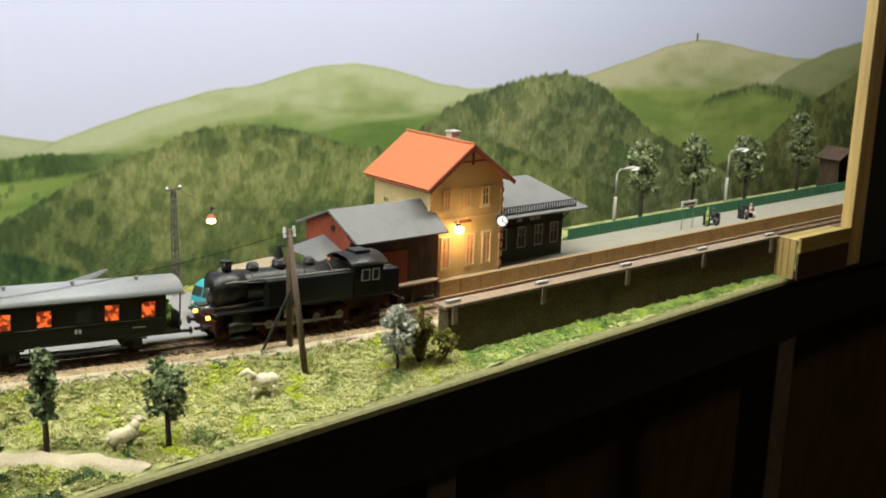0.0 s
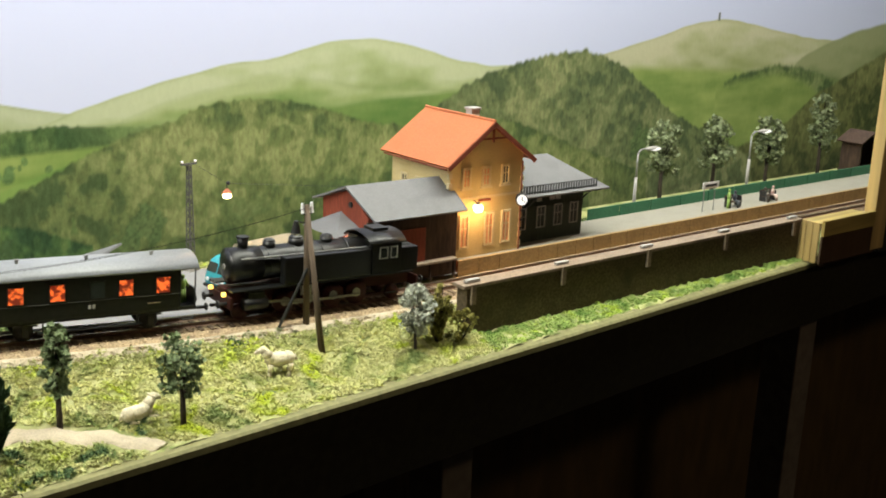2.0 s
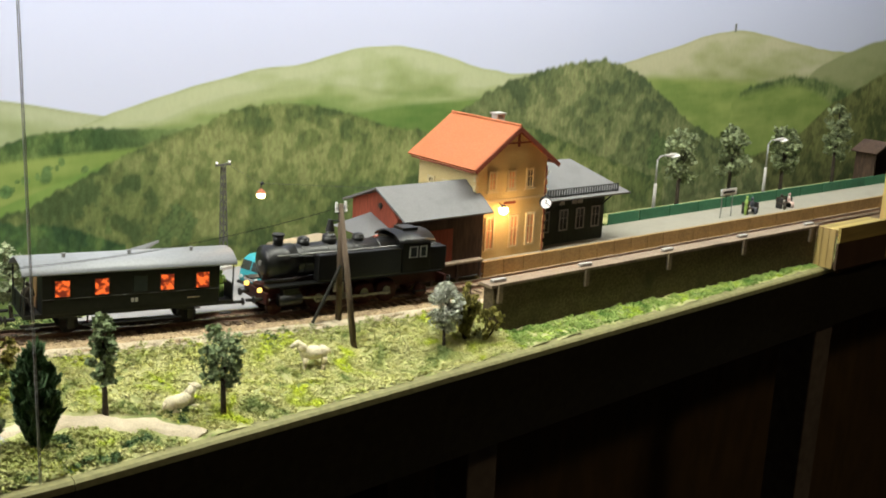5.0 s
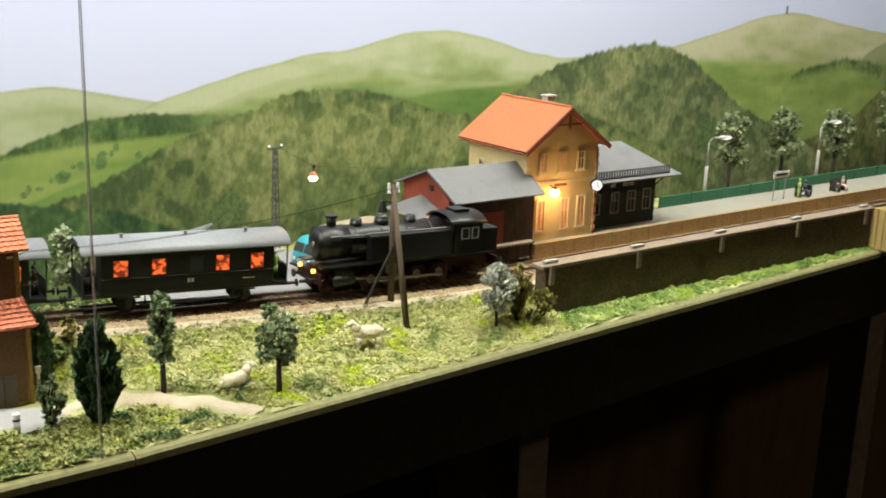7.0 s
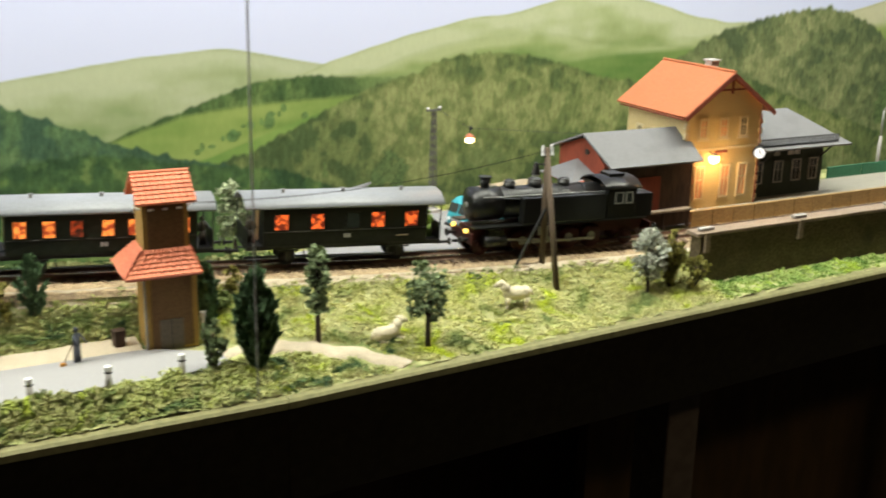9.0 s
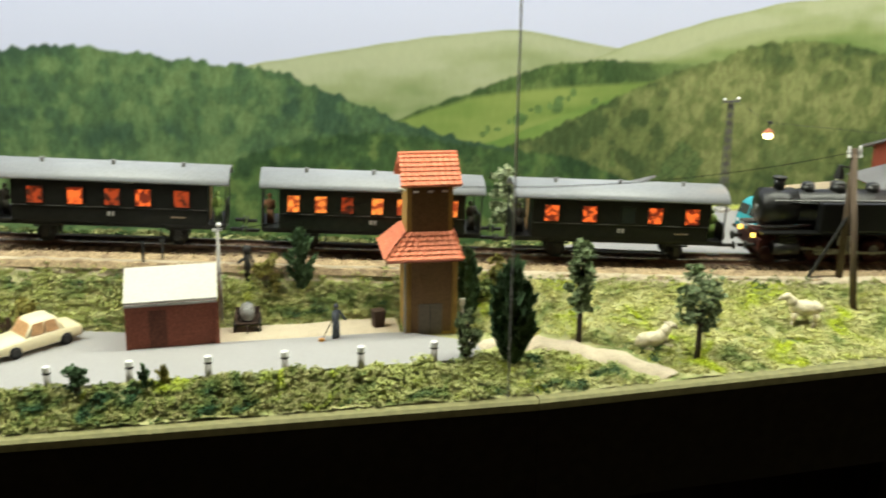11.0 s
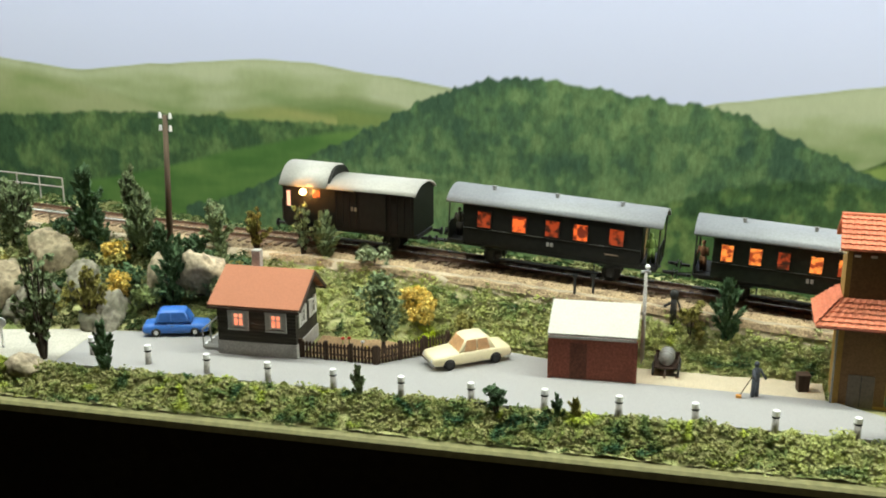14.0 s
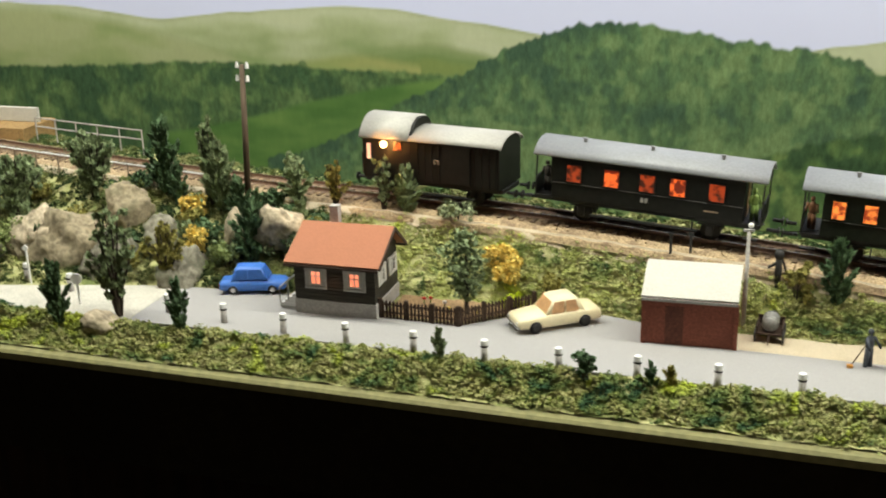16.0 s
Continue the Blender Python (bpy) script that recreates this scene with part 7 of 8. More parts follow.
sheet("garden_bed", -0.1795, -0.1010, 40, 12, lambda x, v: (x, bed_y(x, v), max(0.0012, ground_z(x, bed_y(x, v), False) + 0.0012) + 0.0006 * noise.noise(Vector((x * 300, v * 30, 1)))), M["soil"], "brown garden bed behind a picket fence", "garden")
garden = thing("picket_fence", (0, 0, 0.0003), 0, "low dark brown picket fence round the garden", "fence")
for a, b in (((-0.1815, 0.6335), (-0.1343, 0.6325)), ((-0.1343, 0.6325), (-0.0985, 0.6655))):
    a, b = Vector((*a, 0)), Vector((*b, 0))
    d = (b - a).normalized()
    turn = math.degrees(math.atan2(d.y, d.x))
    n = int((b - a).length / 0.0021)
    for z in (0.0028, 0.0075):
        rail = part("fence_rail", box(0, (b - a).length, 0.0004, 0.0009, z, z + 0.0010, m=pose(a.x, a.y, 0, 0, 0, turn)), M["fence"], garden)
    for k in range(n + 1):
        p = a.lerp(b, k / n)
        part("picket", prism(((-0.0006, 0.0002), (0.0006, 0.0002), (0.0006, 0.0098), (0.0, 0.0108), (-0.0006, 0.0098)), "y", -0.0004, 0.0004), M["fence"], garden).matrix_basis = pose(p.x, p.y, 0, 0, 0, turn)
    for k in range(0, 4):
        p = a.lerp(b, k / 3)
        part("fence_post", box(-0.0011, 0.0011, 0.0002, 0.0022, -0.001, 0.0112, 0.0002, m=pose(p.x, p.y, 0, 0, 0, turn)), M["fence"], garden)


# ---- small things along the road ----
barrel_cart = thing("barrel_cart", pose(0.0310, 0.6580, 0.0004, 0, 0, -3) @ Matrix.Scale(0.87, 4), 0, "dark two-wheeled cart carrying a barrel", "cart")
part("bed", box(-0.0075, 0.0075, -0.0085, 0.0085, 0.0052, 0.0064, 0.0002), M["brown_wood"], barrel_cart)
for s in (-1, 1):
    for y in (-0.0060, 0.0060):
        wheel = part("cart_wheel", rod((s * 0.0082 - 0.0005, y, 0.0042), (s * 0.0082 + 0.0005, y, 0.0042), 0.0044, n=18), M["iron"], barrel_cart, "dark spoked wheel")
    part("side_rail", box(s * 0.0074 - 0.0004, s * 0.0074 + 0.0004, -0.0085, 0.0085, 0.0065, 0.0105, 0.0002), M["brown_wood"], barrel_cart)
drum = loft([[(math.cos(a) * r, y, 0.0115 + math.sin(a) * r) for a in [k / 18 * math.tau for k in range(18)]] for y, r in ((-0.0070, 0.0042), (-0.0035, 0.0050), (0.0, 0.0053), (0.0035, 0.0050), (0.0070, 0.0042))])
barrel = part("barrel", drum, M["grey_metal"], barrel_cart, "grey barrel", True)
for y in (-0.0045, 0.0045):
    part("barrel_hoop", rod((0, y - 0.0004, 0.0115), (0, y + 0.0004, 0.0115), 0.0051, n=18), M["grey_metal"], barrel)
part("head_board", box(-0.0080, 0.0080, 0.0078, 0.0086, 0.0060, 0.0118, 0.0003), M["brown_wood"], barrel_cart)
part("drawbar", rod((0, -0.0085, 0.0055), (0, -0.0150, 0.0020), 0.0006, n=6), M["brown_wood"], barrel_cart)

figurine(0.0790, 0.6345, 0.0004, 40, M["figure_blue"], "dark blue-grey sweeping figurine on the road", False, 0.0205, 0.003)
broom = thing("broom", (0.0750, 0.6335, 0.0004), 0, "thin broom beside a figurine", "broom")
part("stick", rod((0.002, -0.001, 0.012), (-0.004, -0.002, 0.001), 0.0003, n=5), M["pole"], broom)
part("bristle_head", box(-0.0060, -0.0030, -0.0035, -0.0015, 0.0, 0.0016, 0.0003), M["crate"], broom)
bin_ = thing("wooden_bin", (0.1045, 0.6480, 0.0010), 12, "small brown wooden bin beside the tower", "bin")
part("bin_body", prism(((-0.0028, -0.001), (0.0028, -0.001), (0.0033, 0.0085), (-0.0033, 0.0085)), "y", -0.0028, 0.0028), M["brown_wood"], bin_)
part("bin_rim", box(-0.0036, 0.0036, -0.0032, 0.0032, 0.0086, 0.0096, 0.0002), M["fence"], bin_)
for x, y, h in ((0.1520, 0.6400, 0.0200),):
    t = thing("white_sign_post", (x, y, -0.0035), 0, "thin white sign post beside the path", "sign post")
    part("post_shaft", rod((0, 0, -0.002), (0, 0, h), 0.0009, n=8), M["white"], t)
    part("sign_head", box(-0.0015, 0.0015, -0.0012, 0.0006, h - 0.003, h + 0.001, 0.0003), M["white"], t)
for x, y, h, r in ((-0.4184, 0.6330, 0.0240, 0.0018), (-0.3640, 0.6080, 0.0200, 0.0034)):
    t = thing("road_sign", (x, y, ground_z(x, y, False) - 0.001), 20, "white road sign on a thin white post", "road sign")
    part("post_shaft", rod((0, 0, -0.002), (0, 0, h), 0.0008, n=8), M["porcelain"], t)
    part("disc", rod((0, -0.0012, h), (0, -0.0004, h), r, n=18), M["porcelain"], t)
for x, y in ((-0.0263, 0.6900), (-0.0155, 0.6925)):
    t = thing("signal_stake", (x, y, ground_z(x, y, False)), 0, "thin black stake beside the track", "stake")
    part("stake_shaft", rod((0, 0, -0.003), (0, 0, 0.0120), 0.0008, n=8), M["iron"], t)
    part("stake_top", box(-0.0016, 0.0016, -0.0006, 0.0006, 0.0118, 0.0134), M["iron"], t)
pump = thing("water_pump", (0.0326, 0.6835, ground_z(0.0326, 0.6835) - 0.001), 0, "black cast iron pump on the slope below the track", "pump")
part("pump_body", rod((0, 0, -0.003), (0, 0, 0.0150), 0.0022, 0.0017, 12), M["iron"], pump, "", True)
part("pump_head", ball((0, 0, 0.0155), 0.0027, 2, (1, 1, 1.2)), M["iron"], pump, "", True)
part("spout", rod((0, 0, 0.0115), (-0.0055, -0.001, 0.0080), 0.0009, n=8), M["iron"], pump)
part("pump_lever", rod((0.001, 0, 0.0150), (0.0045, 0.0, 0.0050), 0.0006, n=6), M["iron"], pump)


# ---- fences by the line at the far end ----
def post_and_rail(name, x0, x1, n, dy, h, material, label, rails=(1.0,), bar=None):
    t = thing(name, (0, 0, 0), 0, label, "railing")
    pts = [Vector((x0 + (x1 - x0) * k / n, track_y(x0 + (x1 - x0) * k / n) + dy, rail_z(x0 + (x1 - x0) * k / n) - 0.0060)) for k in range(n + 1)]
    for p in pts:
        part("railing_post", rod(p - Vector((0, 0, 0.004)), p + Vector((0, 0, h)), 0.0006, n=6), material, t)
    for f in rails:
        for a, b in zip(pts, pts[1:]):
            part("railing_bar", rod(a + Vector((0, 0, h * f)), b + Vector((0, 0, h * f)), 0.0006, n=6), bar or material, t)
    return t


post_and_rail("trackside_railing", -0.62, -0.345, 12, -0.0290, 0.0125, M["coping"], "low railing of pale bars on brown posts beside the track", (1.0,), M["porcelain"])
post_and_rail("white_railing", -0.564, -0.447, 5, 0.0360, 0.0192, M["concrete"], "pale grey railing beyond the track", (1.0, 0.62))
ramp = thing("loading_ramp", (0, 0, 0), 0, "low pale loading ramp with a tan face beyond the track", "ramp")
part("ramp_body", box(-0.80, -0.573, track_y(-0.62) + 0.016, track_y(-0.62) + 0.060, 0.020, 0.0465, 0.0006), M["edge_stone"], ramp, "tan ramp face")
part("ramp_wall", box(-0.80, -0.575, track_y(-0.62) + 0.040, track_y(-0.62) + 0.043, 0.0467, 0.0590, 0.0006), M["white"], ramp, "pale parapet")


# ---- plants ----
def chip_mesh(name, centres, radii, per, size, material, seed, flat=0.7, long_=1.0, aim=None):
    """Many small bent flakes of foam round the centres, as one mesh."""
    rng = np.random.default_rng(seed)
    c = np.repeat(np.asarray(centres, float), per, axis=0)
    r = np.repeat(np.asarray(radii, float), per)
    n = len(c)
    d = rng.normal(size=(n, 3))
    d /= np.linalg.norm(d, axis=1)[:, None]
    p = d * (r * rng.random(n) ** 0.42)[:, None]
    p[:, 2] *= flat
    a, b = rng.normal(size=(n, 3)), rng.normal(size=(n, 3))
    if aim is not None:
        a = a * 0.35 + np.repeat(np.asarray(aim, float), per, axis=0)
    if flat < 0.6:
        a[:, 2] *= 0.5
        b[:, 2] *= 0.5
    a /= np.linalg.norm(a, axis=1)[:, None]
    b -= a * (a * b).sum(1)[:, None]
    b /= np.linalg.norm(b, axis=1)[:, None]
    fold = np.cross(a, b)
    s = (size * (0.6 + 0.8 * rng.random(n)))[:, None]
    base = c + p
    v = np.stack([base - a * s * long_ * 0.5, base + b * s * 0.5 + fold * s * 0.18, base + a * s * long_ * 0.5, base - b * s * 0.5 + fold * s * 0.18], axis=1).reshape(-1, 3)
    data = bpy.data.meshes.new(name)
    data.from_pydata(v.tolist(), [], np.arange(4 * n).reshape(-1, 4).tolist())
    data.materials.append(material)
    return data


def chip_part(name, parent, *args, **more):
    ob = new(name, chip_mesh(name, *args, **more))
    ob.parent = parent
    return ob


def chip_stuff(name, label, category, *args, **more):
    return tagged(new(name, chip_mesh(name, *args, **more)), label, category, kind="stuff")


def tree(x, y, h, r, shape, leaf, label, seed, chip=0.0026, per=42, trunk=0.0016, z=None, bare=0.36):
    """A model tree: a trunk, limbs, and a crown of foam lumps of uneven size."""
    rng = random.Random(seed)
    z = ground_z(x, y) if z is None else z
    t = thing("model_tree", (x, y, z - 0.001), 0, label, "tree")
    bend = Vector((rng.uniform(-1, 1) * 0.02 * h, rng.uniform(-1, 1) * 0.02 * h, bare * h))
    bm = rod((0, 0, -0.002), bend, trunk * 1.15, trunk * 0.9, 9)
    rod(bend, (bend.x * 0.5, bend.y * 0.5, h * 0.75), trunk * 0.9, trunk * 0.35, 8, bm)
    part("trunk", bm, M["bark"], t, "dark thin trunk", True)
    lumps, sizes = [], []
    n = 26
    limbs = bmesh.new()
    for k in range(n):
        f = (k + 0.5) / n
        up = bare * 0.95 + (1 - bare * 0.95) * f
        a = k * 2.4 + rng.uniform(-0.5, 0.5)
        wide = {"column": 0.55 + 0.45 * math.sin(math.pi * min(1, f * 0.9 + 0.12)), "round": math.sin(math.pi * (0.15 + 0.78 * f)), "vase": 0.35 + 0.65 * math.sin(math.pi * (0.2 + 0.62 * f))}[shape]
        q = r * wide * rng.uniform(0.25, 0.82)
        p = Vector((q * math.cos(a), q * math.sin(a), h * up * rng.uniform(0.94, 1.0)))
        lumps.append(p)
        sizes.append(r * rng.uniform(0.26, 0.44))
        if k % 3 == 0:
            rod((bend.x * 0.6, bend.y * 0.6, max(bend.z * 0.9, p.z - r * 0.9)), p, trunk * 0.38, trunk * 0.18, 6, limbs)
    part("limb", limbs, M["bark"], t)
    chip_part("crown", t, lumps, sizes, per, chip, leaf, seed, 0.85)
    return t


def conifer(x, y, h, r, leaf, label, seed, fronds=26, per=9, upright=0.75, z=None, needle=0.0058, kind="model_conifer", category="conifer"):
    """A feathery little fir: a stem and fronds that rise outwards, closely set with needles."""
    rng = random.Random(seed)
    z = ground_z(x, y) if z is None else z
    t = thing(kind, (x, y, z - 0.001), 0, label, category)
    stem = rod((0, 0, -0.002), (0, 0, h * 0.86), r * 0.11, r * 0.03, 8)
    centres, aims = [], []
    for k in range(fronds):
        f = k / fronds
        a = k * 2.39996 + rng.uniform(-0.4, 0.4)
        z0 = h * (0.02 + 0.74 * f)
        tip = min(h, z0 + h * rng.uniform(0.22, 0.40) * (0.6 + 0.5 * upright))
        wide = 0.50 + 0.85 * tip / h if tip < 0.6 * h else max(0.10, (1 - tip / h) / 0.4) ** 0.65
        reach = r * min(1.05, wide + 0.08) * rng.uniform(0.65, 1.1)
        rise = tip - z0
        b = Vector((reach * math.cos(a), reach * math.sin(a), tip))
        base = Vector((0, 0, z0))
        rod(base, base.lerp(b, 0.8), r * 0.035, r * 0.015, 5, stem)
        steps_ = max(4, int((b - base).length / needle * 1.8))
        for j in range(steps_):
            u = (j + 0.6) / steps_
            p = base.lerp(b, u) + Vector((0, 0, -0.12 * rise * math.sin(math.pi * u)))
            centres.append(p)
            aims.append((b - base).normalized() * 1.1)
    part("stem", stem, M["bark"], t, "thin dark stem")
    chip_part("crown", t, centres, [r * 0.15] * len(centres), per, needle * 0.42, leaf, seed, 1.0, long_=2.4, aim=aims)
    return t


def bush(x, y, h, r, leaf, label, seed, per=60, chip=0.0022, z=None):
    rng = random.Random(seed)
    z = ground_z(x, y) if z is None else z
    t = thing("model_bush", (x, y, z - 0.0005), 0, label, "bush")
    lumps = [Vector((r * rng.uniform(-0.75, 0.75), r * rng.uniform(-0.75, 0.75), h * rng.uniform(0.15, 0.85))) for _ in range(18)]
    stems = bmesh.new()
    for k in range(0, 18, 3):
        rod((0, 0, -0.001), lumps[k], 0.0005, 0.0003, 5, stems)
    part("stem", stems, M["bark"], t)
    chip_part("crown", t, lumps, [min(r, h) * rng.uniform(0.25, 0.5) for _ in lumps], per, chip, leaf, seed, 0.9)
    return t


def shrub(x, y, h, r, leaf, label, seed, stems=16, z=None, low=0.30, chip=0.0026, per=20):
    """A broom of dark stems that fan out from one foot, leafy towards their tips."""
    rng = random.Random(seed)
    z = ground_z(x, y) if z is None else z
    t = thing("model_shrub", (x, y, z - 0.001), 0, label, "shrub")
    bm = bmesh.new()
    lumps, sizes, aims = [], [], []
    for k in range(stems):
        a = k * 2.39996 + rng.uniform(-0.4, 0.4)
        out = r * (0.15 + 0.85 * ((k + 0.5) / stems) ** 0.6) * rng.uniform(0.75, 1.1)
        tip = Vector((out * math.cos(a), out * math.sin(a), h * (1.0 - 0.40 * (out / r) ** 2) * rng.uniform(0.80, 1.0)))
        knee = Vector((tip.x * 0.28, tip.y * 0.28, tip.z * 0.45))
        rod((0, 0, -0.002), knee, 0.0011, 0.0008, 6, bm)
        rod(knee, tip, 0.0007, 0.0003, 5, bm)
        for j in range(6):
            u = low + (1 - low) * (j + rng.random()) / 6
            p = knee.lerp(tip, (u - 0.4) / 0.6) if u > 0.4 else knee * (u / 0.4)
            side = Vector((rng.uniform(-1, 1), rng.uniform(-1, 1), rng.uniform(-0.6, 0.8))) * r * 0.16
            lumps.append(p + side)
            sizes.append(r * rng.uniform(0.09, 0.20))
            aims.append((tip - knee).normalized() * 0.5)
    part("stem", bm, M["bark"], t, "dark fanned stems")
    chip_part("crown", t, lumps, sizes, per, chip, leaf, seed, 1.0, long_=1.5, aim=aims)
    return t


# meadow
tree(0.2150, 0.6160, 0.0620, 0.0105, "column", M["leaf_grey"], "slim dark green model tree standing in the meadow", 11, 0.0032, 34)
tree(0.2775, 0.5935, 0.0540, 0.0150, "vase", M["leaf_grey"], "round-headed dark green model tree near the rim", 12, 0.0030, 30, bare=0.42)
tree(0.4610, 0.6145, 0.0490, 0.0145, "round", M["leaf_white"], "grey-white blossoming model tree beside the wall", 13, 0.0030, 46, 0.0011, bare=0.30)
shrub(0.4810, 0.6160, 0.0460, 0.0120, M["leaf_olive"], "olive and yellow model shrub beside the wall", 14, 18, None, 0.15)
bush(0.4990, 0.6130, 0.0260, 0.0090, M["leaf_olive"], "ragged olive model bush at the end of the wall", 15, 30)
conifer(0.1690, 0.5925, 0.0590, 0.0125, M["leaf_dark"], "dense dark green model cypress beside the path", 16, 48, 9, 1.0, None, 0.0084)
shrub(0.1440, 0.5945, 0.0340, 0.0085, M["leaf_grey"], "small thin green model shrub beside the path", 17, 9, None, 0.2, 0.0024, 14)
conifer(0.1575, 0.6500, 0.0430, 0.0075, M["leaf_dark"], "slim dark green model fir beside the tower", 18, 26, 8, 0.9, None, 0.0074)
bush(0.1790, 0.6680, 0.0190, 0.0052, M["leaf_olive"], "small olive yellow model bush on the track bank", 19, 30)
bush(0.1680, 0.6600, 0.0120, 0.0070, M["moss"], "low mossy model bush beside the tower", 20, 30)
# slope above the road
conifer(0.0632, 0.6775, 0.0370, 0.0085, M["leaf_dark"], "bluish green model fir on the slope", 21, 24, 9, 0.9)
bush(0.0431, 0.6775, 0.0250, 0.0072, M["leaf_olive"], "yellow-olive model bush on the slope", 22, 36)
tree(-0.1350, 0.6480, 0.0540, 0.0160, "round", M["leaf_grey"], "blue-green model tree in the fenced garden", 23, 0.0026, 40, 0.0013, bare=0.34)
bush(-0.1225, 0.6830, 0.0190, 0.0120, M["leaf_yellow"], "golden yellow flowering model bush behind the garden", 24, 70, 0.0028)
bush(-0.1090, 0.6650, 0.0120, 0.0085, M["leaf_lime"], "bright lime model bush behind the garden", 25, 50)
bush(-0.0940, 0.6730, 0.0180, 0.0085, M["leaf_olive"], "olive model bush above the parked car", 26, 40)
bush(-0.1568, 0.7090, 0.0120, 0.0150, M["leaf_pale"], "pale grey-green model hedge below the track", 27, 50)
conifer(-0.1930, 0.7135, 0.0320, 0.0100, M["leaf_grey"], "feathery grey-green model fir below the track", 28, 18, 8, 0.7)
shrub(-0.2085, 0.7150, 0.0400, 0.0075, M["leaf_grey"], "tall wispy grey-green model shrub below the track", 29, 9, None, 0.25, 0.0022, 12)
shrub(-0.2447, 0.7220, 0.0350, 0.0090, M["leaf_olive"], "thin olive green model shrub below the track", 30, 9, None, 0.3, 0.0022, 14)
conifer(-0.2716, 0.7220, 0.0310, 0.0110, M["leaf_grey"], "spreading grey-green model fir below the track", 31, 18, 8, 0.6)
conifer(-0.2850, 0.6790, 0.0430, 0.0125, M["leaf_dark"], "dark green model fir before the rocks", 32, 26, 9, 0.7)
conifer(-0.3080, 0.7095, 0.0330, 0.0080, M["leaf_dark"], "small dark green model fir among rocks", 33, 18, 8, 0.8)
conifer(-0.3270, 0.7190, 0.0490, 0.0130, M["leaf_grey"], "tall feathery green model fir below the track", 34, 28, 9, 0.7)
conifer(-0.3765, 0.7330, 0.0560, 0.0130, M["leaf_dark"], "tall dark green model fir below the track", 35, 30, 10, 0.8)
shrub(-0.3350, 0.7220, 0.0680, 0.0080, M["leaf_grey"], "tall thin green model shrub below the track", 36, 9, None, 0.5)
shrub(-0.4330, 0.7290, 0.0540, 0.0190, M["leaf_grey"], "broad green model shrub below the track", 37, 26, None, 0.15)
shrub(-0.4800, 0.7050, 0.0480, 0.0210, M["leaf_grey"], "broad grey-green model shrub above the rocks", 38, 26, None, 0.2)
shrub(-0.3300, 0.5985, 0.0780, 0.0145, M["leaf_grey"], "tall branching green model shrub at the road's edge", 39, 18, None, 0.34, 0.0026, 13)
conifer(-0.3620, 0.5850, 0.0420, 0.0072, M["leaf_dark"], "dark green model fir on the mossy bank", 40, 18, 8, 1.0)
conifer(-0.2855, 0.5895, 0.0320, 0.0064, M["leaf_dark"], "spiky dark green model fir on the mossy bank", 41, 14, 7, 1.0)
conifer(-0.1320, 0.5900, 0.0180, 0.0038, M["leaf_grey"], "small green model fir on the mossy bank", 42, 10, 7, 1.2, None, 0.0040)
bush(-0.0540, 0.5870, 0.0200, 0.0062, M["leaf_dark"], "small dark bare model bush on the bank", 43, 26)
conifer(-0.0222, 0.5885, 0.0155, 0.0034, M["leaf_dark"], "tiny dark green model fir on the bank", 44, 8, 7, 1.2, None, 0.0040)
conifer(-0.0130, 0.5895, 0.0120, 0.0038, M["leaf_olive"], "tiny olive model fir on the bank", 45, 8, 7, 0.8, None, 0.0040)
shrub(-0.3310, 0.6520, 0.0460, 0.0110, M["leaf_olive"], "thin olive model shrub before the rocks", 46, 14, None, 0.25)
bush(-0.3430, 0.7130, 0.0160, 0.0095, M["leaf_yellow"], "golden yellow model bush among rocks", 47, 46)
bush(-0.3230, 0.6800, 0.0200, 0.0098, M["leaf_yellow"], "bright yellow model bush among rocks", 48, 46)
for k, (x, y, r, h) in enumerate(((-0.46, 0.660, 0.016, 0.024), (-0.345, 0.690, 0.014, 0.016), (-0.365, 0.662, 0.012, 0.014), (-0.30, 0.672, 0.012, 0.016), (-0.262, 0.690, 0.014, 0.016), (-0.245, 0.700, 0.012, 0.014), (-0.41, 0.725, 0.015, 0.014), (-0.50, 0.735, 0.018, 0.020), (-0.43, 0.690, 0.014, 0.015), (-0.285, 0.700, 0.010, 0.012), (-0.50, 0.640, 0.016, 0.02))):
    bush(x, y, h, r, M[("moss", "leaf_grey", "leaf_olive")[k % 3]], "ragged green model undergrowth between rocks", 60 + k, 44)
bush(-0.3060, track_y(-0.306) + 0.034, 0.0200, 0.0065, M["leaf_grey"], "small grey-green model bush beyond the track", 49, 30)
bush(-0.2250, track_y(-0.225) + 0.032, 0.0190, 0.0070, M["leaf_grey"], "low grey-green model bush beyond the track", 50, 30)
rng = random.Random(31)
for k in range(24):
    x = -0.50 + 0.265 * (k + rng.random()) / 24
    y = along(x, ROAD_FAR) + 0.012 + rng.random() * max(0.01, track_y(x) - 0.040 - along(x, ROAD_FAR))
    if k % 3 == 0:
        conifer(x, y, rng.uniform(0.014, 0.026), rng.uniform(0.005, 0.008), M[("leaf_dark", "leaf_grey")[k % 2]], "small spiky green model fir among rocks", 120 + k, 12, 7, 0.9, None, 0.0046)
    else:
        bush(x, y, rng.uniform(0.010, 0.018), rng.uniform(0.007, 0.012), M[("leaf_dark", "leaf_grey", "leaf_olive", "leaf_dark")[k % 4]], "low ragged dark green model bush among rocks", 120 + k, 30, 0.0026)
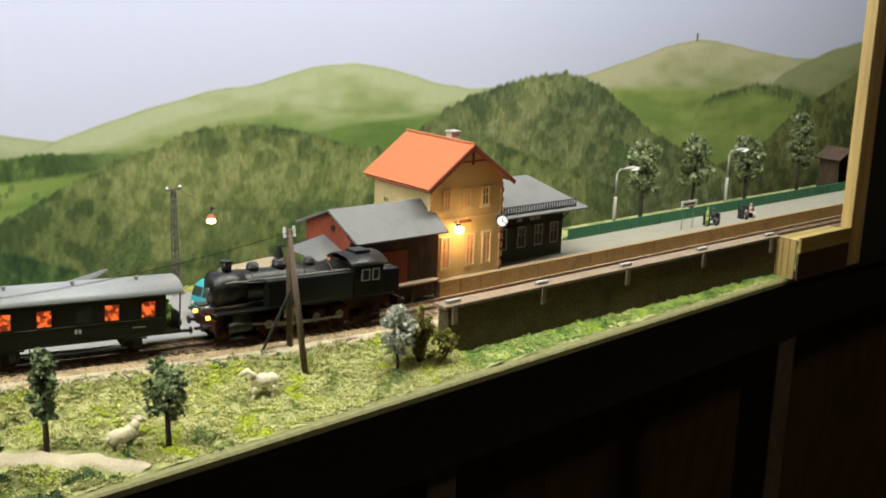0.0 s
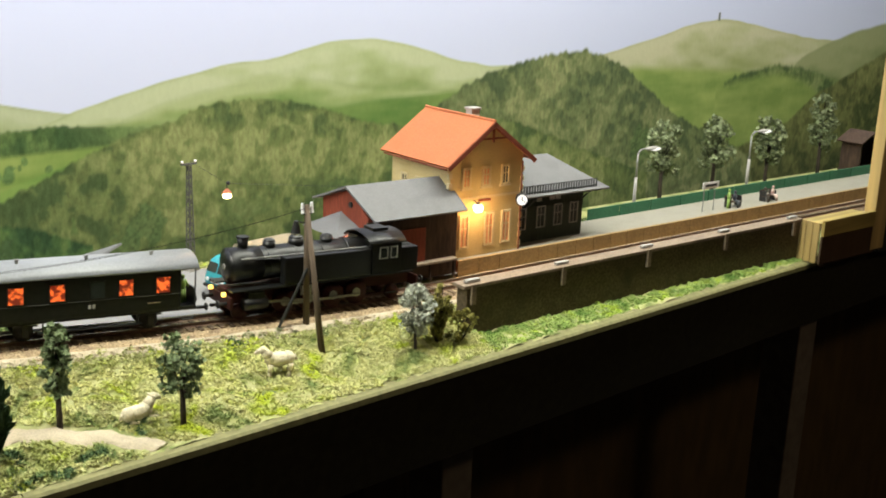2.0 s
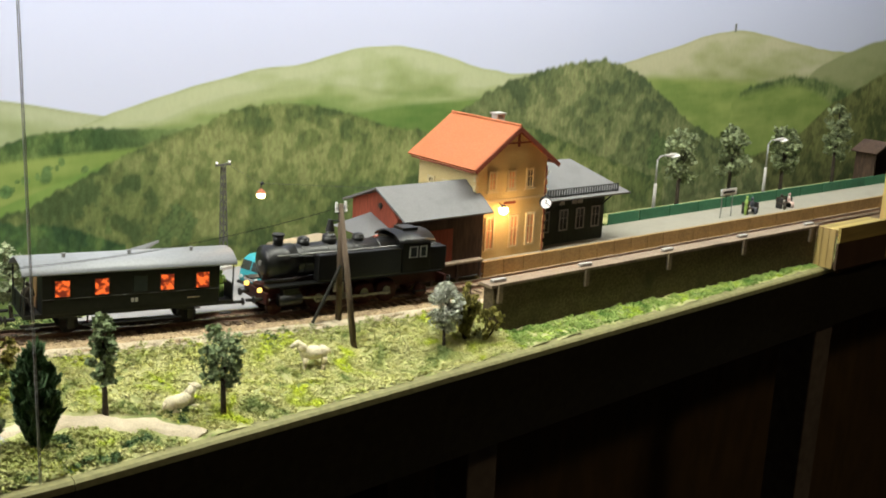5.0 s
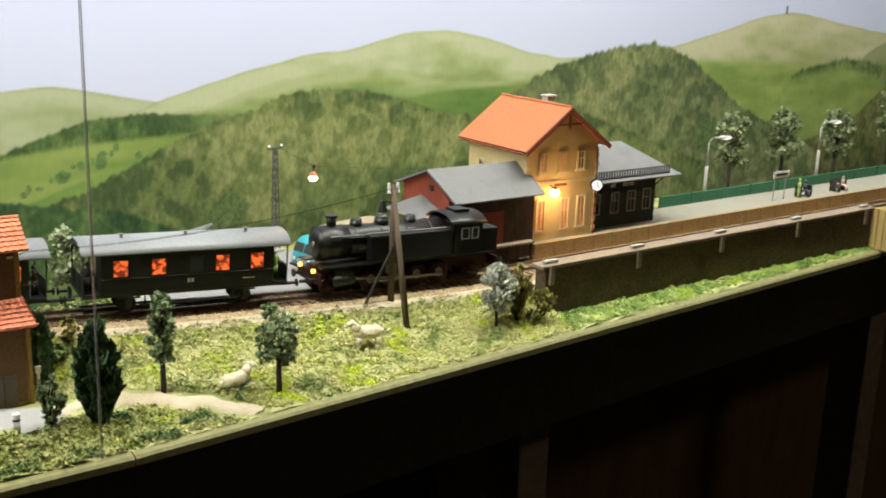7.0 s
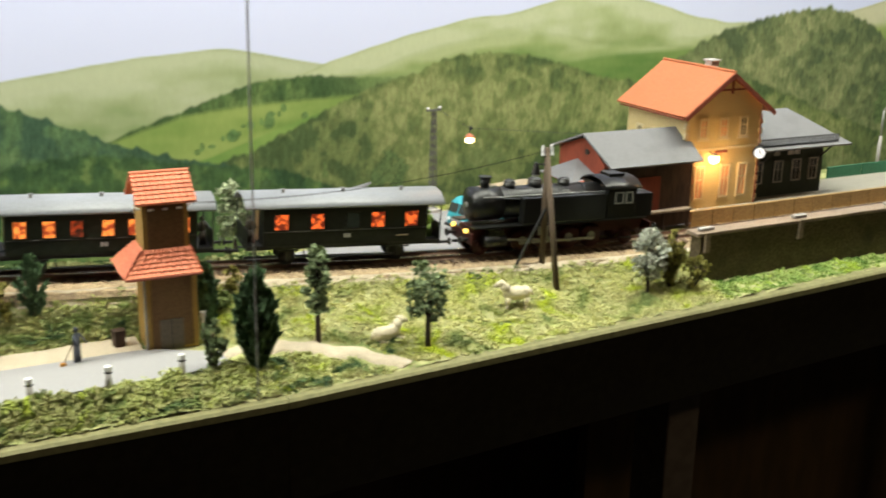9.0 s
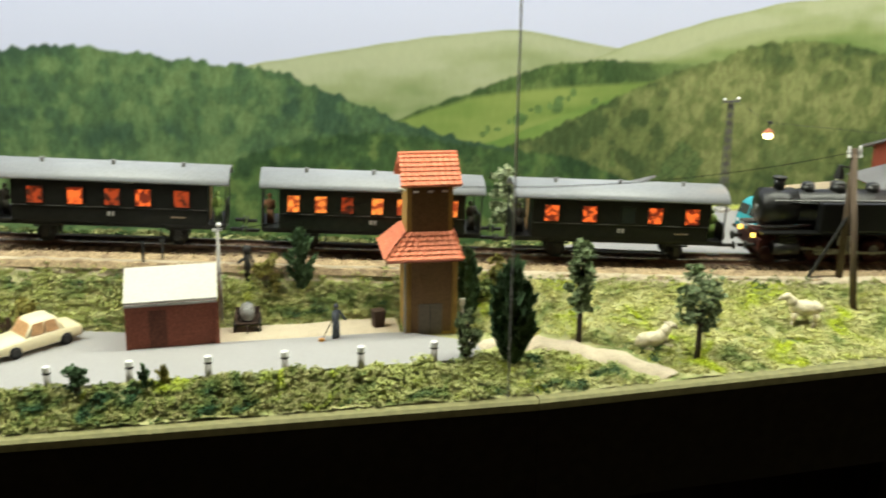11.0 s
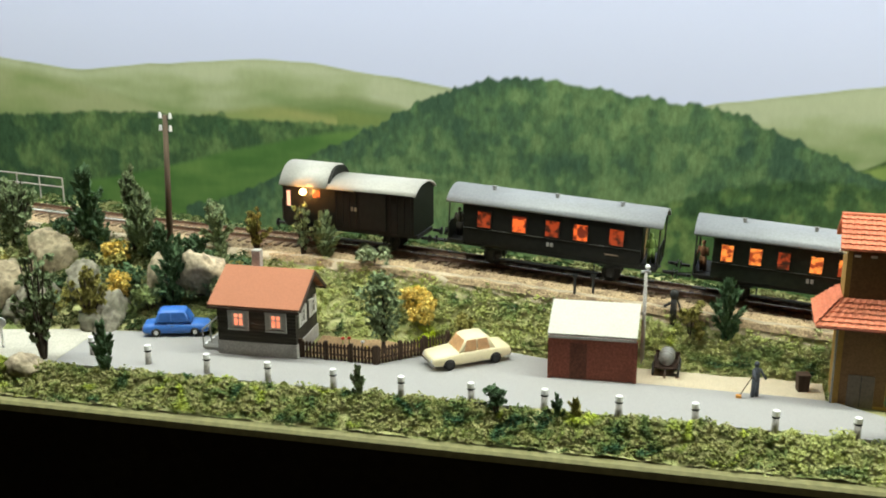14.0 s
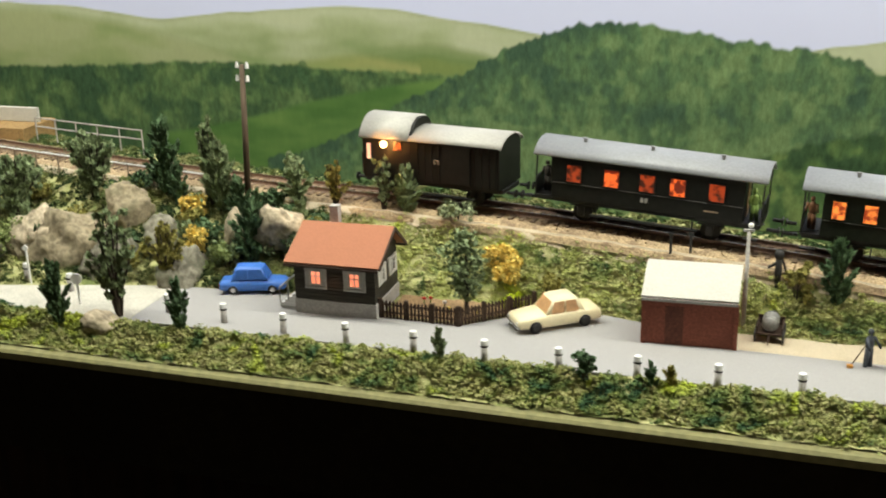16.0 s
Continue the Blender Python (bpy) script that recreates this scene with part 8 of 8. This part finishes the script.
# behind the platform
for k, (x, h) in enumerate(((0.992, 0.078), (1.087, 0.076), (1.195, 0.070), (1.312, 0.092))):
    drop = 0.010 - ground_z(x, 0.846)
    tree(x, 0.846, h + drop, 0.0225 if k != 3 else 0.0205, "vase" if k < 3 else "column", M["leaf_platform"], "pale grey-green model tree behind the platform", 80 + k, 0.0044, 40, 0.0024, None, 0.32 + drop * 6)
tree(0.2090, 0.7570, 0.0550, 0.0150, "vase", M["leaf_pale"], "pale blossoming model tree behind the track", 90, 0.0036, 24, 0.0014, 0.010, 0.3)
tree(0.1340, 0.7620, 0.0480, 0.0120, "column", M["leaf_grey"], "grey-green model tree behind the track", 91, 0.0032, 30, 0.0014, None, 0.25)


# ---- rocks ----
def rock(x, y, z, size, material, label, seed):
    bm = bmesh.new()
    made = bmesh.ops.create_icosphere(bm, subdivisions=4, radius=1.0)["verts"]
    for v in made:
        d = v.co.normalized()
        k = 1.0
        for i in range(7):
            g = Vector((noise.noise(Vector((seed, i, 1.3))), noise.noise(Vector((i, seed, 5.1))), noise.noise(Vector((seed * 2, 3.3, i))))).normalized()
            k = min(k, (0.62 + 0.22 * noise.noise(Vector((i * 3.3, seed, 8)))) / max(0.30, d.dot(g)))
        k += 0.12 * noise.noise(d * 2.5 + Vector((seed, 0, 0))) + 0.12 * noise.noise(d * 4.5 + Vector((0, seed, 0))) + 0.07 * noise.noise(d * 9 + Vector((seed, 2, 0))) + 0.014 * noise.noise(d * 21)
        v.co = Vector((d.x * size[0], d.y * size[1], d.z * size[2])) * k
    ob = solid("rock", bm, material, label, "rock", "rocks of the cliff", smooth=True)
    ob.matrix_world = pose(x, y, z, 0, 0, seed * 40)
    return ob


rock(-0.404, 0.674, 0.010, (0.036, 0.022, 0.036), M["rock_brown"], "large brown plaster rock beside the road", 1)
rock(-0.378, 0.660, 0.004, (0.024, 0.016, 0.024), M["rock_grey"], "grey-tan plaster rock beside the road", 2)
rock(-0.440, 0.672, 0.010, (0.028, 0.020, 0.030), M["rock"], "tan plaster rock of the cliff", 3)
rock(-0.272, 0.691, 0.027, (0.022, 0.014, 0.023), M["rock"], "pale tan plaster rock above the cabin", 4)
rock(-0.298, 0.690, 0.020, (0.010, 0.010, 0.020), M["rock"], "slim tan plaster rock above the cabin", 5)
rock(-0.392, 0.709, 0.026, (0.024, 0.014, 0.024), M["rock_brown"], "brownish plaster rock below the track", 6)
rock(-0.326, 0.664, 0.004, (0.028, 0.014, 0.019), M["rock_grey"], "grey mossy plaster rock beside the road", 7)
rock(-0.350, 0.682, 0.014, (0.020, 0.012, 0.022), M["rock_grey"], "grey plaster rock between bushes", 8)
rock(-0.336, 0.5870, -0.0015, (0.014, 0.008, 0.0085), M["rock"], "brown rounded stone on the mossy bank", 9)
rock(-0.475, 0.655, 0.006, (0.024, 0.018, 0.024), M["rock_grey"], "grey plaster rock at the end of the cliff", 10)

# ---- garden flowers ----
for k, (x, y, mat) in enumerate(((-0.1625, 0.6560, "dark_red"), (-0.1590, 0.6575, "dark_red"), (-0.1440, 0.6450, "leaf_yellow"), (-0.1270, 0.6430, "leaf_yellow"), (-0.1490, 0.6530, "porcelain"))):
    t = thing("garden_flower", (x, y, max(0.0012, ground_z(x, y, False) + 0.0012)), 0, "small bright model flower in the garden bed", "flower", "flowers in the garden")
    part("stalk", rod((0, 0, -0.001), (0, 0, 0.0035), 0.0003, n=5), M["moss"], t)
    part("blossom", ball((0, 0, 0.0040), 0.0014, 1, (1, 1, 0.7)), M[mat], t)


# ---- sheep ----
def toy_sheep(x, y, turn, lying, label, k=1.0):
    """A moulded sheep: a long barrel of a body, a thick neck, a drooping muzzle and stout legs."""
    bm = bmesh.new()
    up = 0.0 if lying else 0.0062
    ball((0, 0, 0.0048 + up), 0.0050, 3, (1.75, 0.92, 0.92), bm, 0.12, 3)
    ball((0.0052, 0, 0.0056 + up), 0.0044, 3, (1.05, 0.88, 1.0), bm, 0.10, 5)
    ball((-0.0056, 0, 0.0050 + up), 0.0046, 3, (0.95, 0.92, 0.98), bm, 0.10, 8)
    rod((0.0062, 0, 0.0068 + up), (0.0100, 0, 0.0112 + up), 0.0036, 0.0026, 12, bm)
    ball((0.0106, 0, 0.0118 + up), 0.0027, 2, (1.05, 0.85, 0.95), bm)
    rod((0.0112, 0, 0.0120 + up), (0.0148, 0, 0.0104 + up), 0.0021, 0.0013, 10, bm)
    ball((0.0148, 0, 0.0104 + up), 0.0013, 2, (1, 1, 1), bm)
    for s in (-1, 1):
        ball((0.0096, s * 0.0028, 0.0128 + up), 0.0011, 2, (0.6, 1.5, 0.6), bm)
        for q in (-0.0066, 0.0060):
            if lying:
                rod((q, s * 0.0030, 0.0016), (q + 0.0052, s * 0.0042, 0.0009), 0.0012, 0.0009, 8, bm)
            else:
                knee = (q + 0.0009 * s, s * 0.0027, 0.0034)
                rod((q, s * 0.0025, 0.0085), knee, 0.0021, 0.0013, 8, bm)
                rod(knee, (q + 0.0016 * s, s * 0.0028, -0.0006), 0.0012, 0.0011, 8, bm)
    rod((-0.0098, 0, 0.0066 + up), (-0.0112, 0, 0.0030 + up), 0.0010, 0.0007, 7, bm)
    ob = solid("toy_sheep", bm, M["sheep"], label, "toy sheep", "sheep in the meadow", smooth=True)
    ob.matrix_world = pose(x, y, ground_z(x, y) - 0.0004, 0, 0, turn) @ Matrix.Scale(k, 4)
    return ob


toy_sheep(0.3560, 0.6195, 165, False, "cream plastic toy sheep standing in the meadow")
toy_sheep(0.2560, 0.6075, 10, True, "cream plastic toy sheep lying in the meadow")


# ---- ground cover ----
def spots(n, x0, x1, y_of, seed):
    """Places on the ground: y_of(x, v) runs from the near to the far edge of a stretch."""
    rng = np.random.default_rng(seed)
    out = []
    for _ in range(n):
        x, v = float(rng.uniform(x0, x1)), float(rng.random())
        out.append((x, y_of(x, v)))
    return out


def on_path(x, y):
    if not 0.11 < x < 0.28:
        return False
    return any(math.hypot(x - a, y - b) < 0.0095 for i in range(len(PATH) - 1) for a, b in [(PATH[i][0] + (PATH[i + 1][0] - PATH[i][0]) * k / 4, PATH[i][1] + (PATH[i + 1][1] - PATH[i][1]) * k / 4) for k in range(5)])


def bank_y(x, v):
    return 0.5725 + v * (road_near(x) - 0.0035 - 0.5725)


def slope_y(x, v):
    a = along(x, ROAD_FAR) + 0.003
    b = track_y(x) - 0.0285 + 0.0025 * noise.noise(Vector((x * 70, 3, 1)))
    if 0.012 < x < 0.118:
        a = 0.6655
    if -0.1795 < x < -0.101:
        a = 0.668
    if -0.036 < x <= 0.012 or -0.236 < x <= -0.1795:
        a = 0.672
    return a + (max(b, a + 0.002) - a) * v


def meadow_y(x, v):
    a = rim_y(x) + 0.0025
    b = track_y(x) - 0.0285 + 0.0025 * noise.noise(Vector((x * 70, 3, 1))) if x < 0.515 else 0.6245
    return a + (b - a) * v


def verge_y(x, v):
    return track_y(x) + 0.026 + v * 0.030


def yard_verge(x, v):
    return along(x, YARD_FAR) + 0.002 + v * max(0.004, 0.824 - along(x, YARD_FAR))


def back_y(x, v):
    return 0.743 + v * 0.115


def cover(name, places, choose, label, category, seed):
    """Sorts places by colour and lays one heap of flakes for each."""
    heaps = {}
    rng = random.Random(seed)
    for x, y in places:
        if on_path(x, y):
            continue
        key, r, per, size, rise = choose(x, y, rng)
        heaps.setdefault((key, per), []).append(((x, y, ground_z(x, y) + rise), r, size))
    for i, ((key, per), rows) in enumerate(sorted(heaps.items(), key=lambda h: (h[0][0], h[0][1]))):
        size = sum(s for _, _, s in rows) / len(rows)
        chip_stuff(name, label, category, [p for p, _, _ in rows], [r for _, r, _ in rows], per, size, M[key], seed + i, 0.5)


def bank_choice(x, y, rng):
    key = "slope_cover" if x > 0.085 + 0.03 * noise.noise(Vector((x * 50, y * 50, 2))) else "bank_cover"
    return key, rng.uniform(0.0022, 0.0052), 54, 0.0016, rng.uniform(-0.0014, 0.0022)


def meadow_choice(x, y, rng):
    return "meadow_cover", rng.uniform(0.0014, 0.0036), 38, 0.0013, rng.uniform(-0.0010, 0.0009)


def slope_choice(x, y, rng):
    dense = x < -0.235 + 0.02 * noise.noise(Vector((x * 40, y * 40, 6)))
    return "thicket_cover" if dense else "slope_cover", rng.uniform(0.0018, 0.0044), 42, 0.0013, rng.uniform(-0.0008, 0.0010)


def verge_choice(x, y, rng):
    return "verge_cover", rng.uniform(0.0014, 0.0034), 16, 0.0026, rng.uniform(-0.0010, 0.0002)


cover("bank_foliage", spots(3000, -0.66, 0.165, bank_y, 1), bank_choice, "dense mossy green foam foliage on the front bank", "foliage", 101)
cover("path_side_foliage", spots(420, 0.150, 0.262, lambda x, v: rim_y(x) + 0.0025 + v * 0.032, 9), bank_choice, "olive green foam foliage between path and rim", "foliage", 151)
cover("meadow_foliage", spots(6400, 0.165, 0.520, meadow_y, 2), meadow_choice, "straw and lime green foam tufts of the meadow", "grass", 201)
cover("wall_foot_foliage", spots(1500, 0.515, 0.935, lambda x, v: rim_y(x) + 0.003 + v * (0.6258 - rim_y(x) - 0.003), 3), lambda x, y, rng: ("wall_grass", *meadow_choice(x, y, rng)[1:]), "green foam grass along the foot of the wall", "grass", 301)
cover("slope_foliage", spots(4200, -0.66, 0.165, slope_y, 4), slope_choice, "mossy green foam foliage on the slope below the track", "foliage", 401)
cover("slope_edge_foliage", spots(1500, -0.66, 0.52, lambda x, v: track_y(x) - 0.0370 + 0.0130 * v + 0.0022 * noise.noise(Vector((x * 70, 3, 1))) if x > 0.15 or track_y(x) - 0.038 > along(x, FLAT_FAR) else track_y(x) - 0.0285, 14), slope_choice, "mossy green foam foliage along the edge of the ballast", "foliage", 451)
cover("thicket_foliage", spots(2600, -0.62, -0.235, slope_y, 24), slope_choice, "dark ragged green foam undergrowth between the rocks", "foliage", 471)
cover("verge_foliage", spots(4200, -0.70, 0.24, verge_y, 5), verge_choice, "dull green foam grass beyond the track", "grass", 501)
cover("yard_foliage", spots(700, 0.20, 0.56, yard_verge, 6), slope_choice, "green foam grass behind the station yard", "grass", 601)
cover("platform_foliage", spots(5200, 0.64, 1.50, back_y, 7), verge_choice, "green foam grass behind the platform", "grass", 701)

# gravel flakes on the ballast and crumbs on the shoulder
rng = np.random.default_rng(5)
grit = [(x, track_y(x) + dy, rail_z(x) - 0.0034 - max(0.0, abs(dy) - 0.0175) * 0.40) for x, dy in zip(rng.uniform(-0.66, 1.2, 9000).tolist(), rng.uniform(-0.0265, 0.0265, 9000).tolist()) if abs(abs(dy) - 0.0067) > 0.0016]
chip_stuff("gravel", "brown gravel crumbs of the track bed", "gravel", grit, [0.0009] * len(grit), 3, 0.0011, M["ballast"], 77, 0.4)
crumbs = [(x, track_y(x) - 0.0245 - 0.008 * v, ground_z(x, track_y(x) - 0.0245 - 0.008 * v) + 0.0016) for x, v in zip(rng.uniform(-0.66, 0.52, 2500).tolist(), rng.random(2500).tolist())]
chip_stuff("sand_crumbs", "pale sand crumbs beside the ballast", "sand", crumbs, [0.0010] * len(crumbs), 3, 0.0010, M["sand"], 78, 0.4)

# ---- sleepers ----
bm = box(-0.0014, 0.0014, -0.0150, 0.0150, -0.0050, -0.0026, 0.0003)
first = link_mesh("sleeper", bm, M["sleeper"])
first.parent = line
n = 0
x = -0.66
while x < 1.30:
    slope = math.degrees(math.atan((track_y(x + 0.001) - track_y(x - 0.001)) / 0.002))
    m = pose(x, track_y(x), rail_z(x), 0, 0, slope)
    if n == 0:
        first.matrix_basis = m
    else:
        share("sleeper", first.data, line, m)
    n += 1
    x += 0.0072 * math.cos(math.radians(slope))
